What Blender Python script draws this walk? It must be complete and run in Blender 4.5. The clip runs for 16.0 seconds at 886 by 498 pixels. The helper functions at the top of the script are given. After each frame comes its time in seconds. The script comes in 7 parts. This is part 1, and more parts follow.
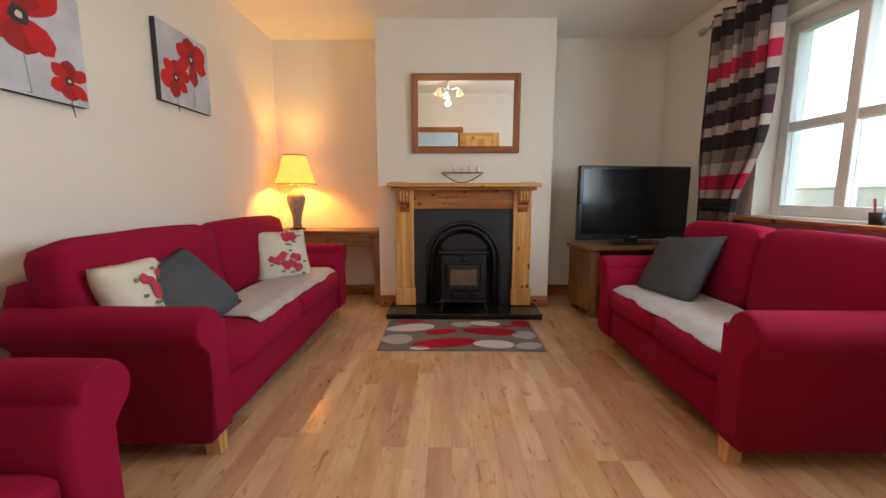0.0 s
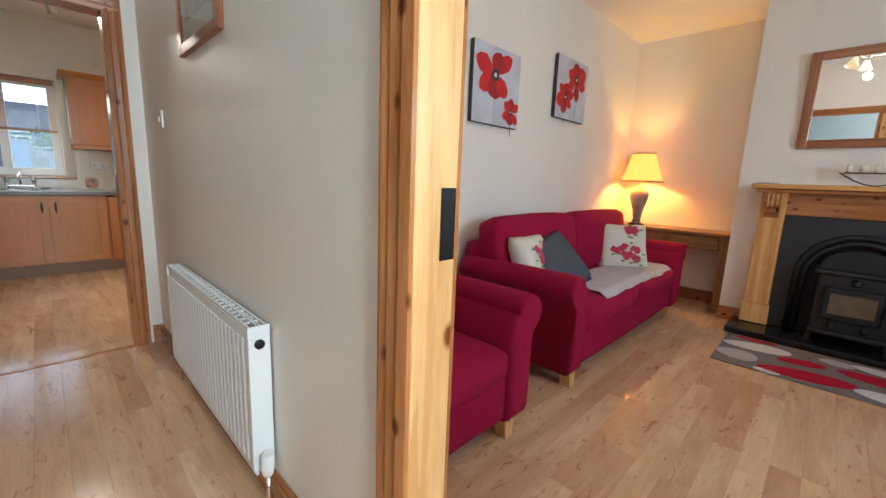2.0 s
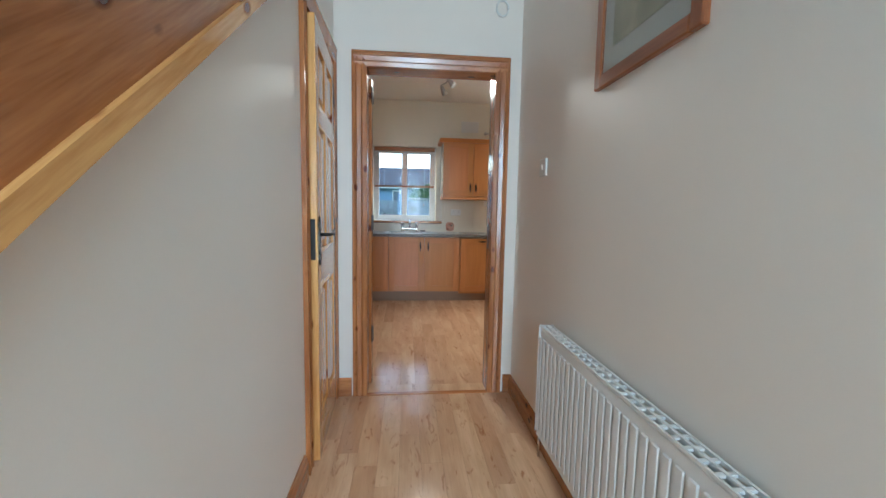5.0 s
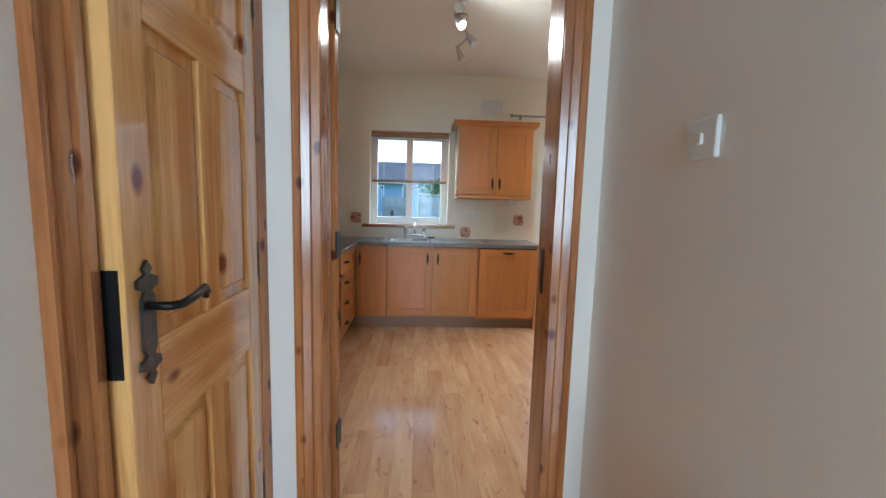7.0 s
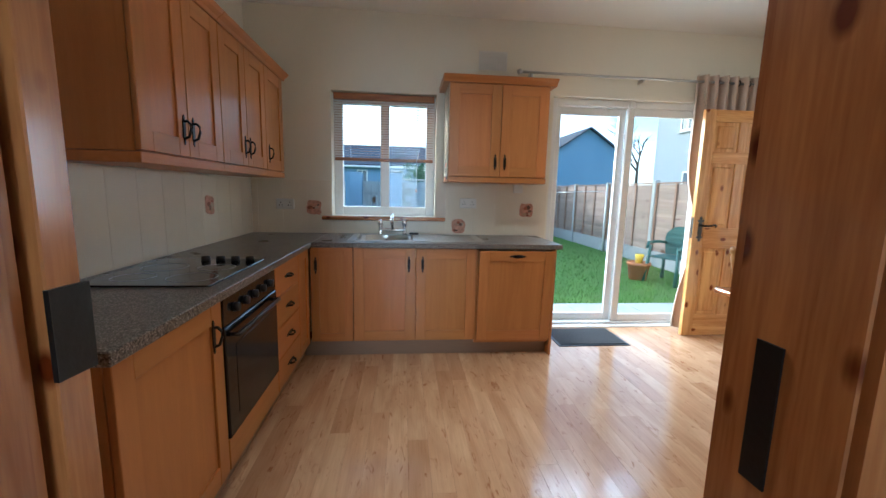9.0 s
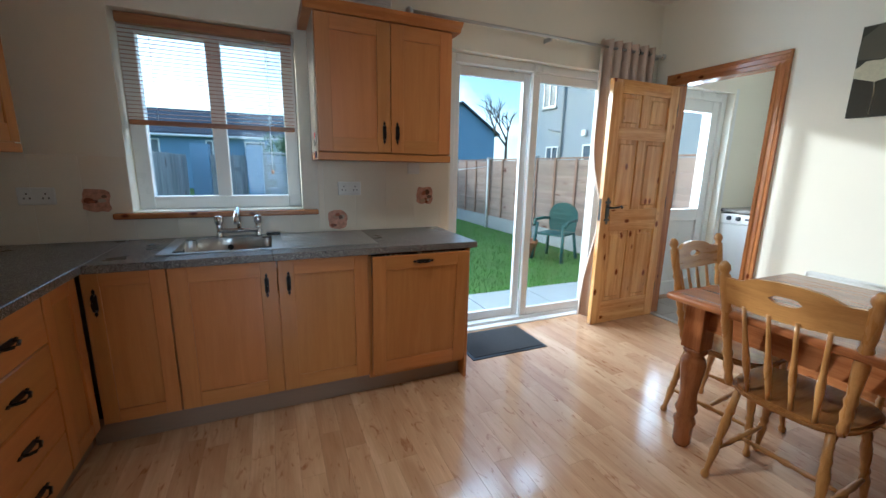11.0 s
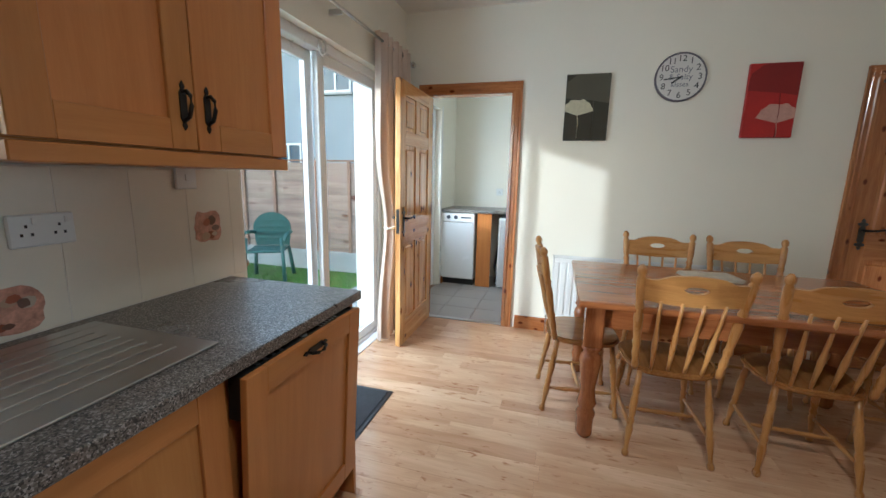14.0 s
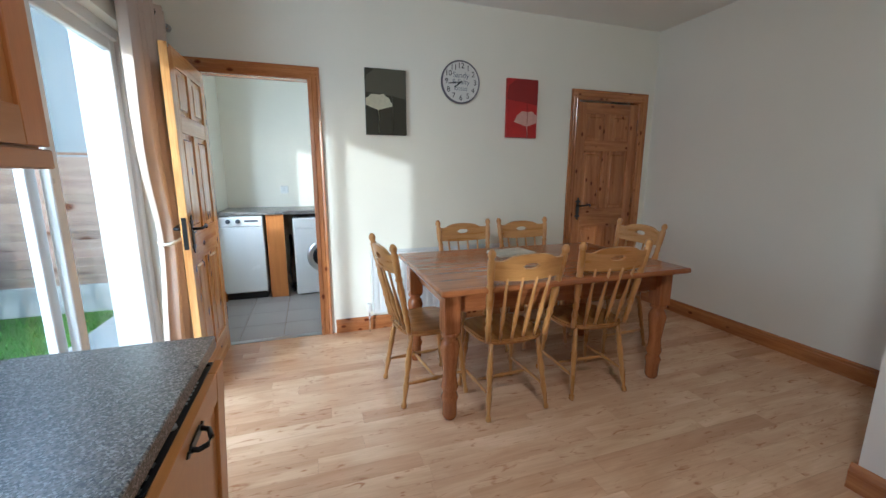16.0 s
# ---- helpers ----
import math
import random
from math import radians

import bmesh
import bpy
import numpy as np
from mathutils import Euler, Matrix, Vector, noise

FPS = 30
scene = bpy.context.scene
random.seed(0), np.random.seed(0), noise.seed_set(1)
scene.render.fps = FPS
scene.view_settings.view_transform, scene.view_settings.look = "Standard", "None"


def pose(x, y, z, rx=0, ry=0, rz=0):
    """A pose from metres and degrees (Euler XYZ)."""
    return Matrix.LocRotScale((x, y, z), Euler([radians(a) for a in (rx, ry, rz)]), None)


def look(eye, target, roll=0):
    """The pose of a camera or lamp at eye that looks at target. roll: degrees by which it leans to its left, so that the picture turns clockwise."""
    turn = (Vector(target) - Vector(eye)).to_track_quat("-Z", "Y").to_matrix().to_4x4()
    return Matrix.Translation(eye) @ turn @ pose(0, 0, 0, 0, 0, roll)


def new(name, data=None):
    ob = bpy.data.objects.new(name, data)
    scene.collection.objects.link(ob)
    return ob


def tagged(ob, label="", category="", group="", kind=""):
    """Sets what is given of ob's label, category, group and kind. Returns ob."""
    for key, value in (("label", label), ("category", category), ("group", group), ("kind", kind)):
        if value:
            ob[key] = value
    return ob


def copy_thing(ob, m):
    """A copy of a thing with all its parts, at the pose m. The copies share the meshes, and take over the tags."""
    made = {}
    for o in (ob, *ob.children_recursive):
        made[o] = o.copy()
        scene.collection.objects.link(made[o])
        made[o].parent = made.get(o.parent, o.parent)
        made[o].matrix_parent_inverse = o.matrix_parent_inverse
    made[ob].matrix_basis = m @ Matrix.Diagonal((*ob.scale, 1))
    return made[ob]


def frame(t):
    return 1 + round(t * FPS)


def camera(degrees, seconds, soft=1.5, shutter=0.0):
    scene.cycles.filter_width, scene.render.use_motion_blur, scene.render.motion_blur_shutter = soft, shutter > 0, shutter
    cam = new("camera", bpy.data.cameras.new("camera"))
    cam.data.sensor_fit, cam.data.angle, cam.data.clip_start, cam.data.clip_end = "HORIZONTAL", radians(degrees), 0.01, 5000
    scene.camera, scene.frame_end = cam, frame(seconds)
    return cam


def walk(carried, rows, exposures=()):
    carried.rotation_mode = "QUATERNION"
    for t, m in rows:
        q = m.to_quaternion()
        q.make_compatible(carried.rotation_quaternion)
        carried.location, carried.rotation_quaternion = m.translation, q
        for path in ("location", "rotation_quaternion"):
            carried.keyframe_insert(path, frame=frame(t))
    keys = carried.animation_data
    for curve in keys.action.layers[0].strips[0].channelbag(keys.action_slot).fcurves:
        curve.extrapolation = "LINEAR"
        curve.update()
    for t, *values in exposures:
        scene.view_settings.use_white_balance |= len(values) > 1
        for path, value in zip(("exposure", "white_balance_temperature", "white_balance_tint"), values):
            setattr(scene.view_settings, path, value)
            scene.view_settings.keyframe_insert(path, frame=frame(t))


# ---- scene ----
cam = camera(97.0, 16.0)
PATH = [
    (0, (0.319, -0.011, 1.095), (0.298, 1.97, 0.821), -0.0),
    (0.5, (0.273, -0.094, 1.109), (0.009, 1.866, 0.818), 1.0),
    (1, (0.256, -0.191, 1.123), (-0.32, 1.698, 0.806), 1.8),
    (1.5, (0.266, -0.327, 1.132), (-0.718, 1.383, 0.801), 2.3),
    (2, (0.267, -0.479, 1.129), (-1.112, 0.929, 0.785), 2.2),
    (2.5, (0.249, -0.598, 1.118), (-1.433, 0.428, 0.777), 1.8),
    (3, (0.215, -0.654, 1.094), (-1.653, -0.006, 0.791), 1.7),
    (3.5, (0.142, -0.68, 1.096), (-1.801, -0.293, 0.826), 1.3),
    (4, (0.012, -0.687, 1.112), (-1.961, -0.445, 0.889), 1.1),
    (4.1, (-0.02, -0.684, 1.117), (-1.996, -0.455, 0.9), 1.0),
    (4.2, (-0.054, -0.683, 1.122), (-2.033, -0.461, 0.911), 1.0),
    (6.3, (-1.095, -0.676, 1.231), (-3.079, -0.525, 1.024), 1.2),
    (6.5, (-1.211, -0.656, 1.236), (-3.195, -0.511, 1.028), 1.3),
    (7, (-1.506, -0.61, 1.234), (-3.49, -0.479, 1.016), 1.5),
    (7.5, (-1.78, -0.593, 1.231), (-3.763, -0.468, 1.003), 1.5),
    (8, (-2.064, -0.604, 1.232), (-4.045, -0.47, 0.99), 1.5),
    (8.2, (-2.167, -0.604, 1.234), (-4.147, -0.463, 0.985), 1.5),
    (10.3, (-3.018, -0.415, 1.271), (-4.922, 0.067, 0.89), 0.7),
    (10.5, (-3.096, -0.415, 1.282), (-4.976, 0.144, 0.89), 0.7),
    (11, (-3.321, -0.455, 1.285), (-5.116, 0.329, 0.881), 1.1),
    (11.5, (-3.571, -0.541, 1.302), (-5.252, 0.469, 0.91), 1.4),
    (12, (-3.803, -0.606, 1.294), (-5.325, 0.633, 0.908), 1.7),
    (12.5, (-4.033, -0.66, 1.309), (-5.353, 0.794, 0.933), 1.8),
    (13, (-4.233, -0.712, 1.308), (-5.323, 0.925, 0.947), 1.6),
    (13.5, (-4.425, -0.731, 1.306), (-5.249, 1.056, 0.945), 1.6),
    (14, (-4.611, -0.692, 1.307), (-5.15, 1.2, 0.946), 1.3),
    (14.5, (-4.76, -0.625, 1.309), (-5.02, 1.328, 0.953), 0.8),
    (15, (-4.9, -0.561, 1.32), (-4.83, 1.404, 0.955), 0.7),
    (15.5, (-4.962, -0.555, 1.315), (-4.617, 1.38, 0.944), 0.3),
    (16, (-5.041, -0.537, 1.308), (-4.417, 1.326, 0.934), 0.1),
]
EXPOSURES = [(0.0, 2.3, 6350, 10), (1.5, 2.3, 6050, 9), (3.0, 2.4, 5050, 3), (4.2, 2.4, 5100, 3), (7.0, 2.5, 5050, 3), (8.2, 2.4, 5000, 3), (10.5, 1.85, 4900, 2), (12.5, 1.6, 4900, 2), (14.0, 1.7, 4900, 2), (16.0, 1.75, 4700, 2)]
walk(cam, [(t, look(eye, target, roll)) for t, eye, target, roll in PATH], EXPOSURES)

# ---- world, sun, exposure ----
SUN_EL, SUN_AZ = radians(12.5), math.atan2(-1.90, -1.94)
world = bpy.data.worlds.new("sky")
scene.world = world
world.use_nodes = True
wn = world.node_tree.nodes
sky = wn.new("ShaderNodeTexSky")
sky.sky_type = 'NISHITA'
sky.sun_disc = False
sky.sun_elevation = SUN_EL
sky.sun_rotation = math.pi / 2 - SUN_AZ
sky.air_density, sky.dust_density = 1.0, 1.5
wn["Background"].inputs["Strength"].default_value = 0.15
wl_ = world.node_tree.links
wtc, wmap, wnz, wrp, wmx = wn.new("ShaderNodeTexCoord"), wn.new("ShaderNodeMapping"), wn.new("ShaderNodeTexNoise"), wn.new("ShaderNodeValToRGB"), wn.new("ShaderNodeMix")
wmap.inputs["Scale"].default_value = (1.6, 1.6, 4.0)
wnz.inputs["Scale"].default_value, wnz.inputs["Detail"].default_value = 2.2, 7
wrp.color_ramp.elements[0].position, wrp.color_ramp.elements[1].position = 0.46, 0.70
wmx.data_type = 'RGBA'
wmx.inputs["B"].default_value = (6.5, 6.7, 7.0, 1)
wl_.new(wtc.outputs["Generated"], wmap.inputs[0]), wl_.new(wmap.outputs[0], wnz.inputs["Vector"]), wl_.new(wnz.outputs[0], wrp.inputs[0])
wl_.new(wrp.outputs[0], wmx.inputs["Factor"]), wl_.new(sky.outputs[0], wmx.inputs["A"])
wl_.new(wmx.outputs["Result"], wn["Background"].inputs["Color"])
sun = new("sun", bpy.data.lights.new("sun", 'SUN'))
sun.data.energy, sun.data.angle, sun.data.color = 0.75, radians(1.6), (1.0, 0.9, 0.76)
sun.matrix_world = look((math.cos(SUN_AZ) * math.cos(SUN_EL) * 30, math.sin(SUN_AZ) * math.cos(SUN_EL) * 30, math.sin(SUN_EL) * 30), (0, 0, 0))


def area(name, at, target, w, h, power, color):
    ob = new(name, bpy.data.lights.new(name, 'AREA'))
    ob.data.shape, ob.data.size, ob.data.size_y, ob.data.energy, ob.data.color = 'RECTANGLE', w, h, power, color
    ob.matrix_world = look(at, target)
    return ob


def bulb(name, at, power, color, radius=0.03):
    ob = new(name, bpy.data.lights.new(name, 'POINT'))
    ob.data.energy, ob.data.color, ob.data.shadow_soft_size = power, color, radius
    ob.location = at
    return ob


area("sky_at_front_door", (2.60, -0.60, 1.35), (0.0, -0.60, 1.1), 1.0, 2.4, 25, (0.87, 0.96, 0.97))
bulb("table_lamp_light", (-1.20, 3.95, 1.33), 4.8, (1.0, 0.50, 0.08))
bulb("pendant_light", (0.33, 1.30, 2.30), 2.5, (1.0, 0.80, 0.58), 0.035)
# Next three lamps are added out of view to brighten kitchen and dining.
area("sky_at_patio_door", (-6.62, 1.50, 2.78), (-4.3, 1.45, 0.8), 1.9, 0.8, 32, (0.96, 0.98, 1.0))
area("sky_beside_patio_door", (-6.80, 0.45, 1.35), (-3.6, 2.15, 1.15), 0.8, 2.0, 14, (1.0, 0.97, 0.92))
area("sky_at_kitchen_window", (-6.42, -0.70, 2.62), (-5.0, -0.65, 1.2), 1.1, 0.4, 10, (0.94, 0.98, 1.0))
area("sky_at_back_door", (-6.20, 3.375, 1.40), (-4.0, 3.375, 1.40), 0.55, 0.98, 9, (1.0, 0.98, 0.94))
spot = new("spotlight_light", bpy.data.lights.new("spotlight_light", 'SPOT'))
spot.data.energy, spot.data.color, spot.data.shadow_soft_size, spot.data.spot_size, spot.data.spot_blend = 24, (1.0, 0.86, 0.68), 0.09, radians(160), 1.0
spot.matrix_world = look((-4.45, -0.45, 2.46), (-3.4, 1.9, 0.4))
area("sky_at_living_window", (2.80, 1.40, 1.60), (0.0, 1.6, 1.2), 0.95, 1.25, 11, (0.84, 0.92, 1.0))

# ---- materials ----
MATS = {}


def mat(name, color, rough=0.5, metal=0.0, spread=0.06, scale=8.0, bump=0.05, fine=120.0, stretch=(1, 1, 1), coat=0.0, piece=0.0, dirt=0.0, emit=None, spec=0.5):
    """A surface: base colour varied by noise at two scales, fine relief, and a random tone per piece."""
    m = bpy.data.materials.new(name)
    m.use_nodes = True
    n, l = m.node_tree.nodes, m.node_tree.links
    b = n["Principled BSDF"]
    tc, mp = n.new("ShaderNodeTexCoord"), n.new("ShaderNodeMapping")
    mp.inputs["Scale"].default_value = stretch
    l.new(tc.outputs["Object"], mp.inputs[0])
    big, small = n.new("ShaderNodeTexNoise"), n.new("ShaderNodeTexNoise")
    big.inputs["Scale"].default_value, small.inputs["Scale"].default_value = scale, fine
    big.inputs["Detail"].default_value = 4
    l.new(mp.outputs[0], big.inputs["Vector"]), l.new(mp.outputs[0], small.inputs["Vector"])
    hsv = n.new("ShaderNodeHueSaturation")
    hsv.inputs["Color"].default_value = (*color, 1)
    add = n.new("ShaderNodeMath")
    add.operation = 'MULTIPLY_ADD'
    l.new(big.outputs[0], add.inputs[0])
    add.inputs[1].default_value, add.inputs[2].default_value = spread * 4, 1 - spread * 2
    last = add.outputs[0]
    f2 = n.new("ShaderNodeMath")
    f2.operation = 'MULTIPLY_ADD'
    l.new(small.outputs[0], f2.inputs[0])
    f2.inputs[1].default_value = spread * 1.6
    l.new(last, f2.inputs[2])
    last = f2.outputs[0]
    if piece:
        oi, pm = n.new("ShaderNodeObjectInfo"), n.new("ShaderNodeMath")
        pm.operation = 'MULTIPLY_ADD'
        l.new(oi.outputs["Random"], pm.inputs[0])
        pm.inputs[1].default_value = piece
        l.new(last, pm.inputs[2])
        last = pm.outputs[0]
    l.new(last, hsv.inputs["Value"])
    l.new(hsv.outputs[0], b.inputs["Base Color"])
    b.inputs["Metallic"].default_value, b.inputs["Coat Weight"].default_value = metal, coat
    b.inputs["Specular IOR Level"].default_value = spec
    rm = n.new("ShaderNodeMath")
    rm.operation = 'MULTIPLY_ADD'
    l.new(big.outputs[0], rm.inputs[0])
    rm.inputs[1].default_value, rm.inputs[2].default_value = 0.16, rough - 0.08
    l.new(rm.outputs[0], b.inputs["Roughness"])
    if bump:
        bp = n.new("ShaderNodeBump")
        bp.inputs["Strength"].default_value, bp.inputs["Distance"].default_value = bump, 0.004
        l.new(small.outputs[0], bp.inputs["Height"])
        l.new(bp.outputs[0], b.inputs["Normal"])
    if emit:
        b.inputs["Emission Color"].default_value = (*emit[0], 1)
        b.inputs["Emission Strength"].default_value = emit[1]
    MATS[name] = m
    return m


def wood(name, light, dark, axis=2, rough=0.35, ring=7.0, knots=0.0, coat=0.15, piece=0.0, grain=0.5, soft=0.5):
    """Wood with streaked grain along one axis, and dark knots where knots > 0."""
    m = bpy.data.materials.new(name)
    m.use_nodes = True
    n, l = m.node_tree.nodes, m.node_tree.links
    b = n["Principled BSDF"]
    tc, mp = n.new("ShaderNodeTexCoord"), n.new("ShaderNodeMapping")
    sc = [1.0, 1.0, 1.0]
    sc[axis] = 0.07
    mp.inputs["Scale"].default_value = sc
    vec = tc.outputs["Object"]
    oi = n.new("ShaderNodeObjectInfo")
    va = n.new("ShaderNodeVectorMath")
    va.operation = 'MULTIPLY_ADD'
    cx = n.new("ShaderNodeCombineXYZ")
    for k in range(3):
        l.new(oi.outputs["Random"], cx.inputs[k])
    l.new(cx.outputs[0], va.inputs[0])
    va.inputs[1].default_value = (7.3, 11.9, 5.7)
    l.new(vec, va.inputs[2])
    l.new(va.outputs[0], mp.inputs[0])
    ns = n.new("ShaderNodeTexNoise")
    ns.inputs["Scale"].default_value, ns.inputs["Detail"].default_value = ring * 3, 6
    ns.inputs["Distortion"].default_value = 0.6
    l.new(mp.outputs[0], ns.inputs["Vector"])
    fn = n.new("ShaderNodeTexNoise")
    fn.inputs["Scale"].default_value, fn.inputs["Detail"].default_value = ring * 30, 3
    l.new(mp.outputs[0], fn.inputs["Vector"])
    mx = n.new("ShaderNodeMath")
    mx.operation = 'MULTIPLY_ADD'
    l.new(fn.outputs[0], mx.inputs[0])
    mx.inputs[1].default_value = 0.35
    l.new(ns.outputs[0], mx.inputs[2])
    rp = n.new("ShaderNodeValToRGB")
    rp.color_ramp.elements[0].position, rp.color_ramp.elements[1].position = 0.67 - grain * 0.28, 0.67 + soft * 0.3
    rp.color_ramp.elements[0].color, rp.color_ramp.elements[1].color = (*dark, 1), (*light, 1)
    l.new(mx.outputs[0], rp.inputs[0])
    col = rp.outputs[0]
    if knots:
        km = n.new("ShaderNodeMapping")
        ks = [5.5, 5.5, 5.5]
        ks[axis] = 3.2
        km.inputs["Scale"].default_value = ks
        l.new(va.outputs[0], km.inputs[0])
        vo = n.new("ShaderNodeTexVoronoi")
        vo.inputs["Scale"].default_value = knots
        l.new(km.outputs[0], vo.inputs["Vector"])
        kr = n.new("ShaderNodeValToRGB")
        kr.color_ramp.elements[0].position, kr.color_ramp.elements[1].position = 0.10, 0.19
        kr.color_ramp.elements[0].color, kr.color_ramp.elements[1].color = (0.30, 0.12, 0.05, 1), (1, 1, 1, 1)
        l.new(vo.outputs["Distance"], kr.inputs[0])
        mul = n.new("ShaderNodeMix")
        mul.data_type, mul.blend_type = 'RGBA', 'MULTIPLY'
        mul.inputs["Factor"].default_value = 1.0
        l.new(col, mul.inputs["A"]), l.new(kr.outputs[0], mul.inputs["B"])
        col = mul.outputs["Result"]
    if piece:
        hs, pm = n.new("ShaderNodeHueSaturation"), n.new("ShaderNodeMath")
        pm.operation = 'MULTIPLY_ADD'
        l.new(oi.outputs["Random"], pm.inputs[0])
        pm.inputs[1].default_value, pm.inputs[2].default_value = piece * 2, 1 - piece
        l.new(pm.outputs[0], hs.inputs["Value"])
        hu = n.new("ShaderNodeMath")
        hu.operation = 'MULTIPLY_ADD'
        l.new(oi.outputs["Random"], hu.inputs[0])
        hu.inputs[1].default_value, hu.inputs[2].default_value = -piece * 0.10, 0.5 + piece * 0.04
        l.new(hu.outputs[0], hs.inputs["Hue"])
        l.new(col, hs.inputs["Color"])
        col = hs.outputs[0]
    l.new(col, b.inputs["Base Color"])
    rm = n.new("ShaderNodeMath")
    rm.operation = 'MULTIPLY_ADD'
    l.new(ns.outputs[0], rm.inputs[0])
    rm.inputs[1].default_value, rm.inputs[2].default_value = 0.06, rough - 0.03
    l.new(rm.outputs[0], b.inputs["Roughness"])
    b.inputs["Coat Weight"].default_value, b.inputs["Coat Roughness"].default_value = coat, 0.12
    bp = n.new("ShaderNodeBump")
    bp.inputs["Strength"].default_value, bp.inputs["Distance"].default_value = 0.06, 0.003
    l.new(fn.outputs[0], bp.inputs["Height"])
    l.new(bp.outputs[0], b.inputs["Normal"])
    MATS[name] = m
    return m


def laminate(name, axis):
    """Beech laminate: each strip in its own tone, faint grain, and drawn-out reddish flecks and knots."""
    m = bpy.data.materials.new(name)
    m.use_nodes = True
    n, l = m.node_tree.nodes, m.node_tree.links
    b = n["Principled BSDF"]
    tc, oi, cx, va = n.new("ShaderNodeTexCoord"), n.new("ShaderNodeObjectInfo"), n.new("ShaderNodeCombineXYZ"), n.new("ShaderNodeVectorMath")
    va.operation = 'MULTIPLY_ADD'
    for k in range(3):
        l.new(oi.outputs["Random"], cx.inputs[k])
    l.new(cx.outputs[0], va.inputs[0])
    va.inputs[1].default_value = (17.3, 31.9, 5.7)
    l.new(tc.outputs["Object"], va.inputs[2])

    def field(along, scale, detail, lo, hi, c0, c1, warp=0.0):
        mp, ns, rp = n.new("ShaderNodeMapping"), n.new("ShaderNodeTexNoise"), n.new("ShaderNodeValToRGB")
        sc = [1.0, 1.0, 1.0]
        sc[axis] = along
        mp.inputs["Scale"].default_value = sc
        l.new(va.outputs[0], mp.inputs[0]), l.new(mp.outputs[0], ns.inputs["Vector"])
        ns.inputs["Scale"].default_value, ns.inputs["Detail"].default_value, ns.inputs["Distortion"].default_value = scale, detail, warp
        e = rp.color_ramp.elements
        e[0].position, e[0].color, e[1].position, e[1].color = lo, (*c0, 1), hi, (*c1, 1)
        l.new(ns.outputs[0], rp.inputs[0])
        return rp.outputs[0], ns

    def times(a, b_):
        mx = n.new("ShaderNodeMix")
        mx.data_type, mx.blend_type = 'RGBA', 'MULTIPLY'
        mx.inputs["Factor"].default_value = 1.0
        l.new(a, mx.inputs["A"]), l.new(b_, mx.inputs["B"])
        return mx.outputs["Result"]
    tone = n.new("ShaderNodeValToRGB")
    for k, (at, c) in enumerate(((0.0, (0.56, 0.335, 0.185)), (1.0, (0.70, 0.475, 0.285)), (0.22, (0.66, 0.425, 0.25)), (0.55, (0.72, 0.485, 0.295)), (0.8, (0.64, 0.40, 0.23)))):
        e = tone.color_ramp.elements[k] if k < 2 else tone.color_ramp.elements.new(at)
        e.position, e.color = at, (*c, 1)
    l.new(oi.outputs["Random"], tone.inputs[0])
    grain, gn = field(0.05, 120, 3, 0.3, 0.7, (0.93, 0.91, 0.89), (1.03, 1.03, 1.03))
    cloud, cn = field(0.22, 9, 4, 0.30, 0.68, (1.08, 1.09, 1.10), (0.84, 0.77, 0.70), 0.8)
    fleck, fn = field(0.30, 26, 6, 0.60, 0.72, (1.0, 1.0, 1.0), (0.66, 0.50, 0.40), 1.6)
    col = times(times(times(tone.outputs[0], grain), cloud), fleck)
    l.new(col, b.inputs["Base Color"])
    rm = n.new("ShaderNodeMath")
    rm.operation = 'MULTIPLY_ADD'
    l.new(cn.outputs[0], rm.inputs[0])
    rm.inputs[1].default_value, rm.inputs[2].default_value = 0.10, 0.11
    l.new(rm.outputs[0], b.inputs["Roughness"])
    bp = n.new("ShaderNodeBump")
    bp.inputs["Strength"].default_value, bp.inputs["Distance"].default_value = 0.04, 0.002
    l.new(gn.outputs[0], bp.inputs["Height"])
    l.new(bp.outputs[0], b.inputs["Normal"])
    return m


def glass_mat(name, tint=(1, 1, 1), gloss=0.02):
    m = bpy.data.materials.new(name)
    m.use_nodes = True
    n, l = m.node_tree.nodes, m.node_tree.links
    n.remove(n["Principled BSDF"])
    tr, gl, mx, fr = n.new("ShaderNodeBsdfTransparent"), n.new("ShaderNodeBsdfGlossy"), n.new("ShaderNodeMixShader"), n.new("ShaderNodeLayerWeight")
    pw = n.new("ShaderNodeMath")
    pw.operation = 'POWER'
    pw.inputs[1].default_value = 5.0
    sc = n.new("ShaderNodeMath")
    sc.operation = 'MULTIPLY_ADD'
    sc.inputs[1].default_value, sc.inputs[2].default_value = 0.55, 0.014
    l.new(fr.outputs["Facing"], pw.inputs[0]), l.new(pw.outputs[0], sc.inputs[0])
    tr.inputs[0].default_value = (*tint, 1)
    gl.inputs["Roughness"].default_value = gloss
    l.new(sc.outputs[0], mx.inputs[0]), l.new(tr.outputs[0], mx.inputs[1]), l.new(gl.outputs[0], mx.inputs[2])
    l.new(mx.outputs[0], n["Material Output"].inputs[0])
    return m


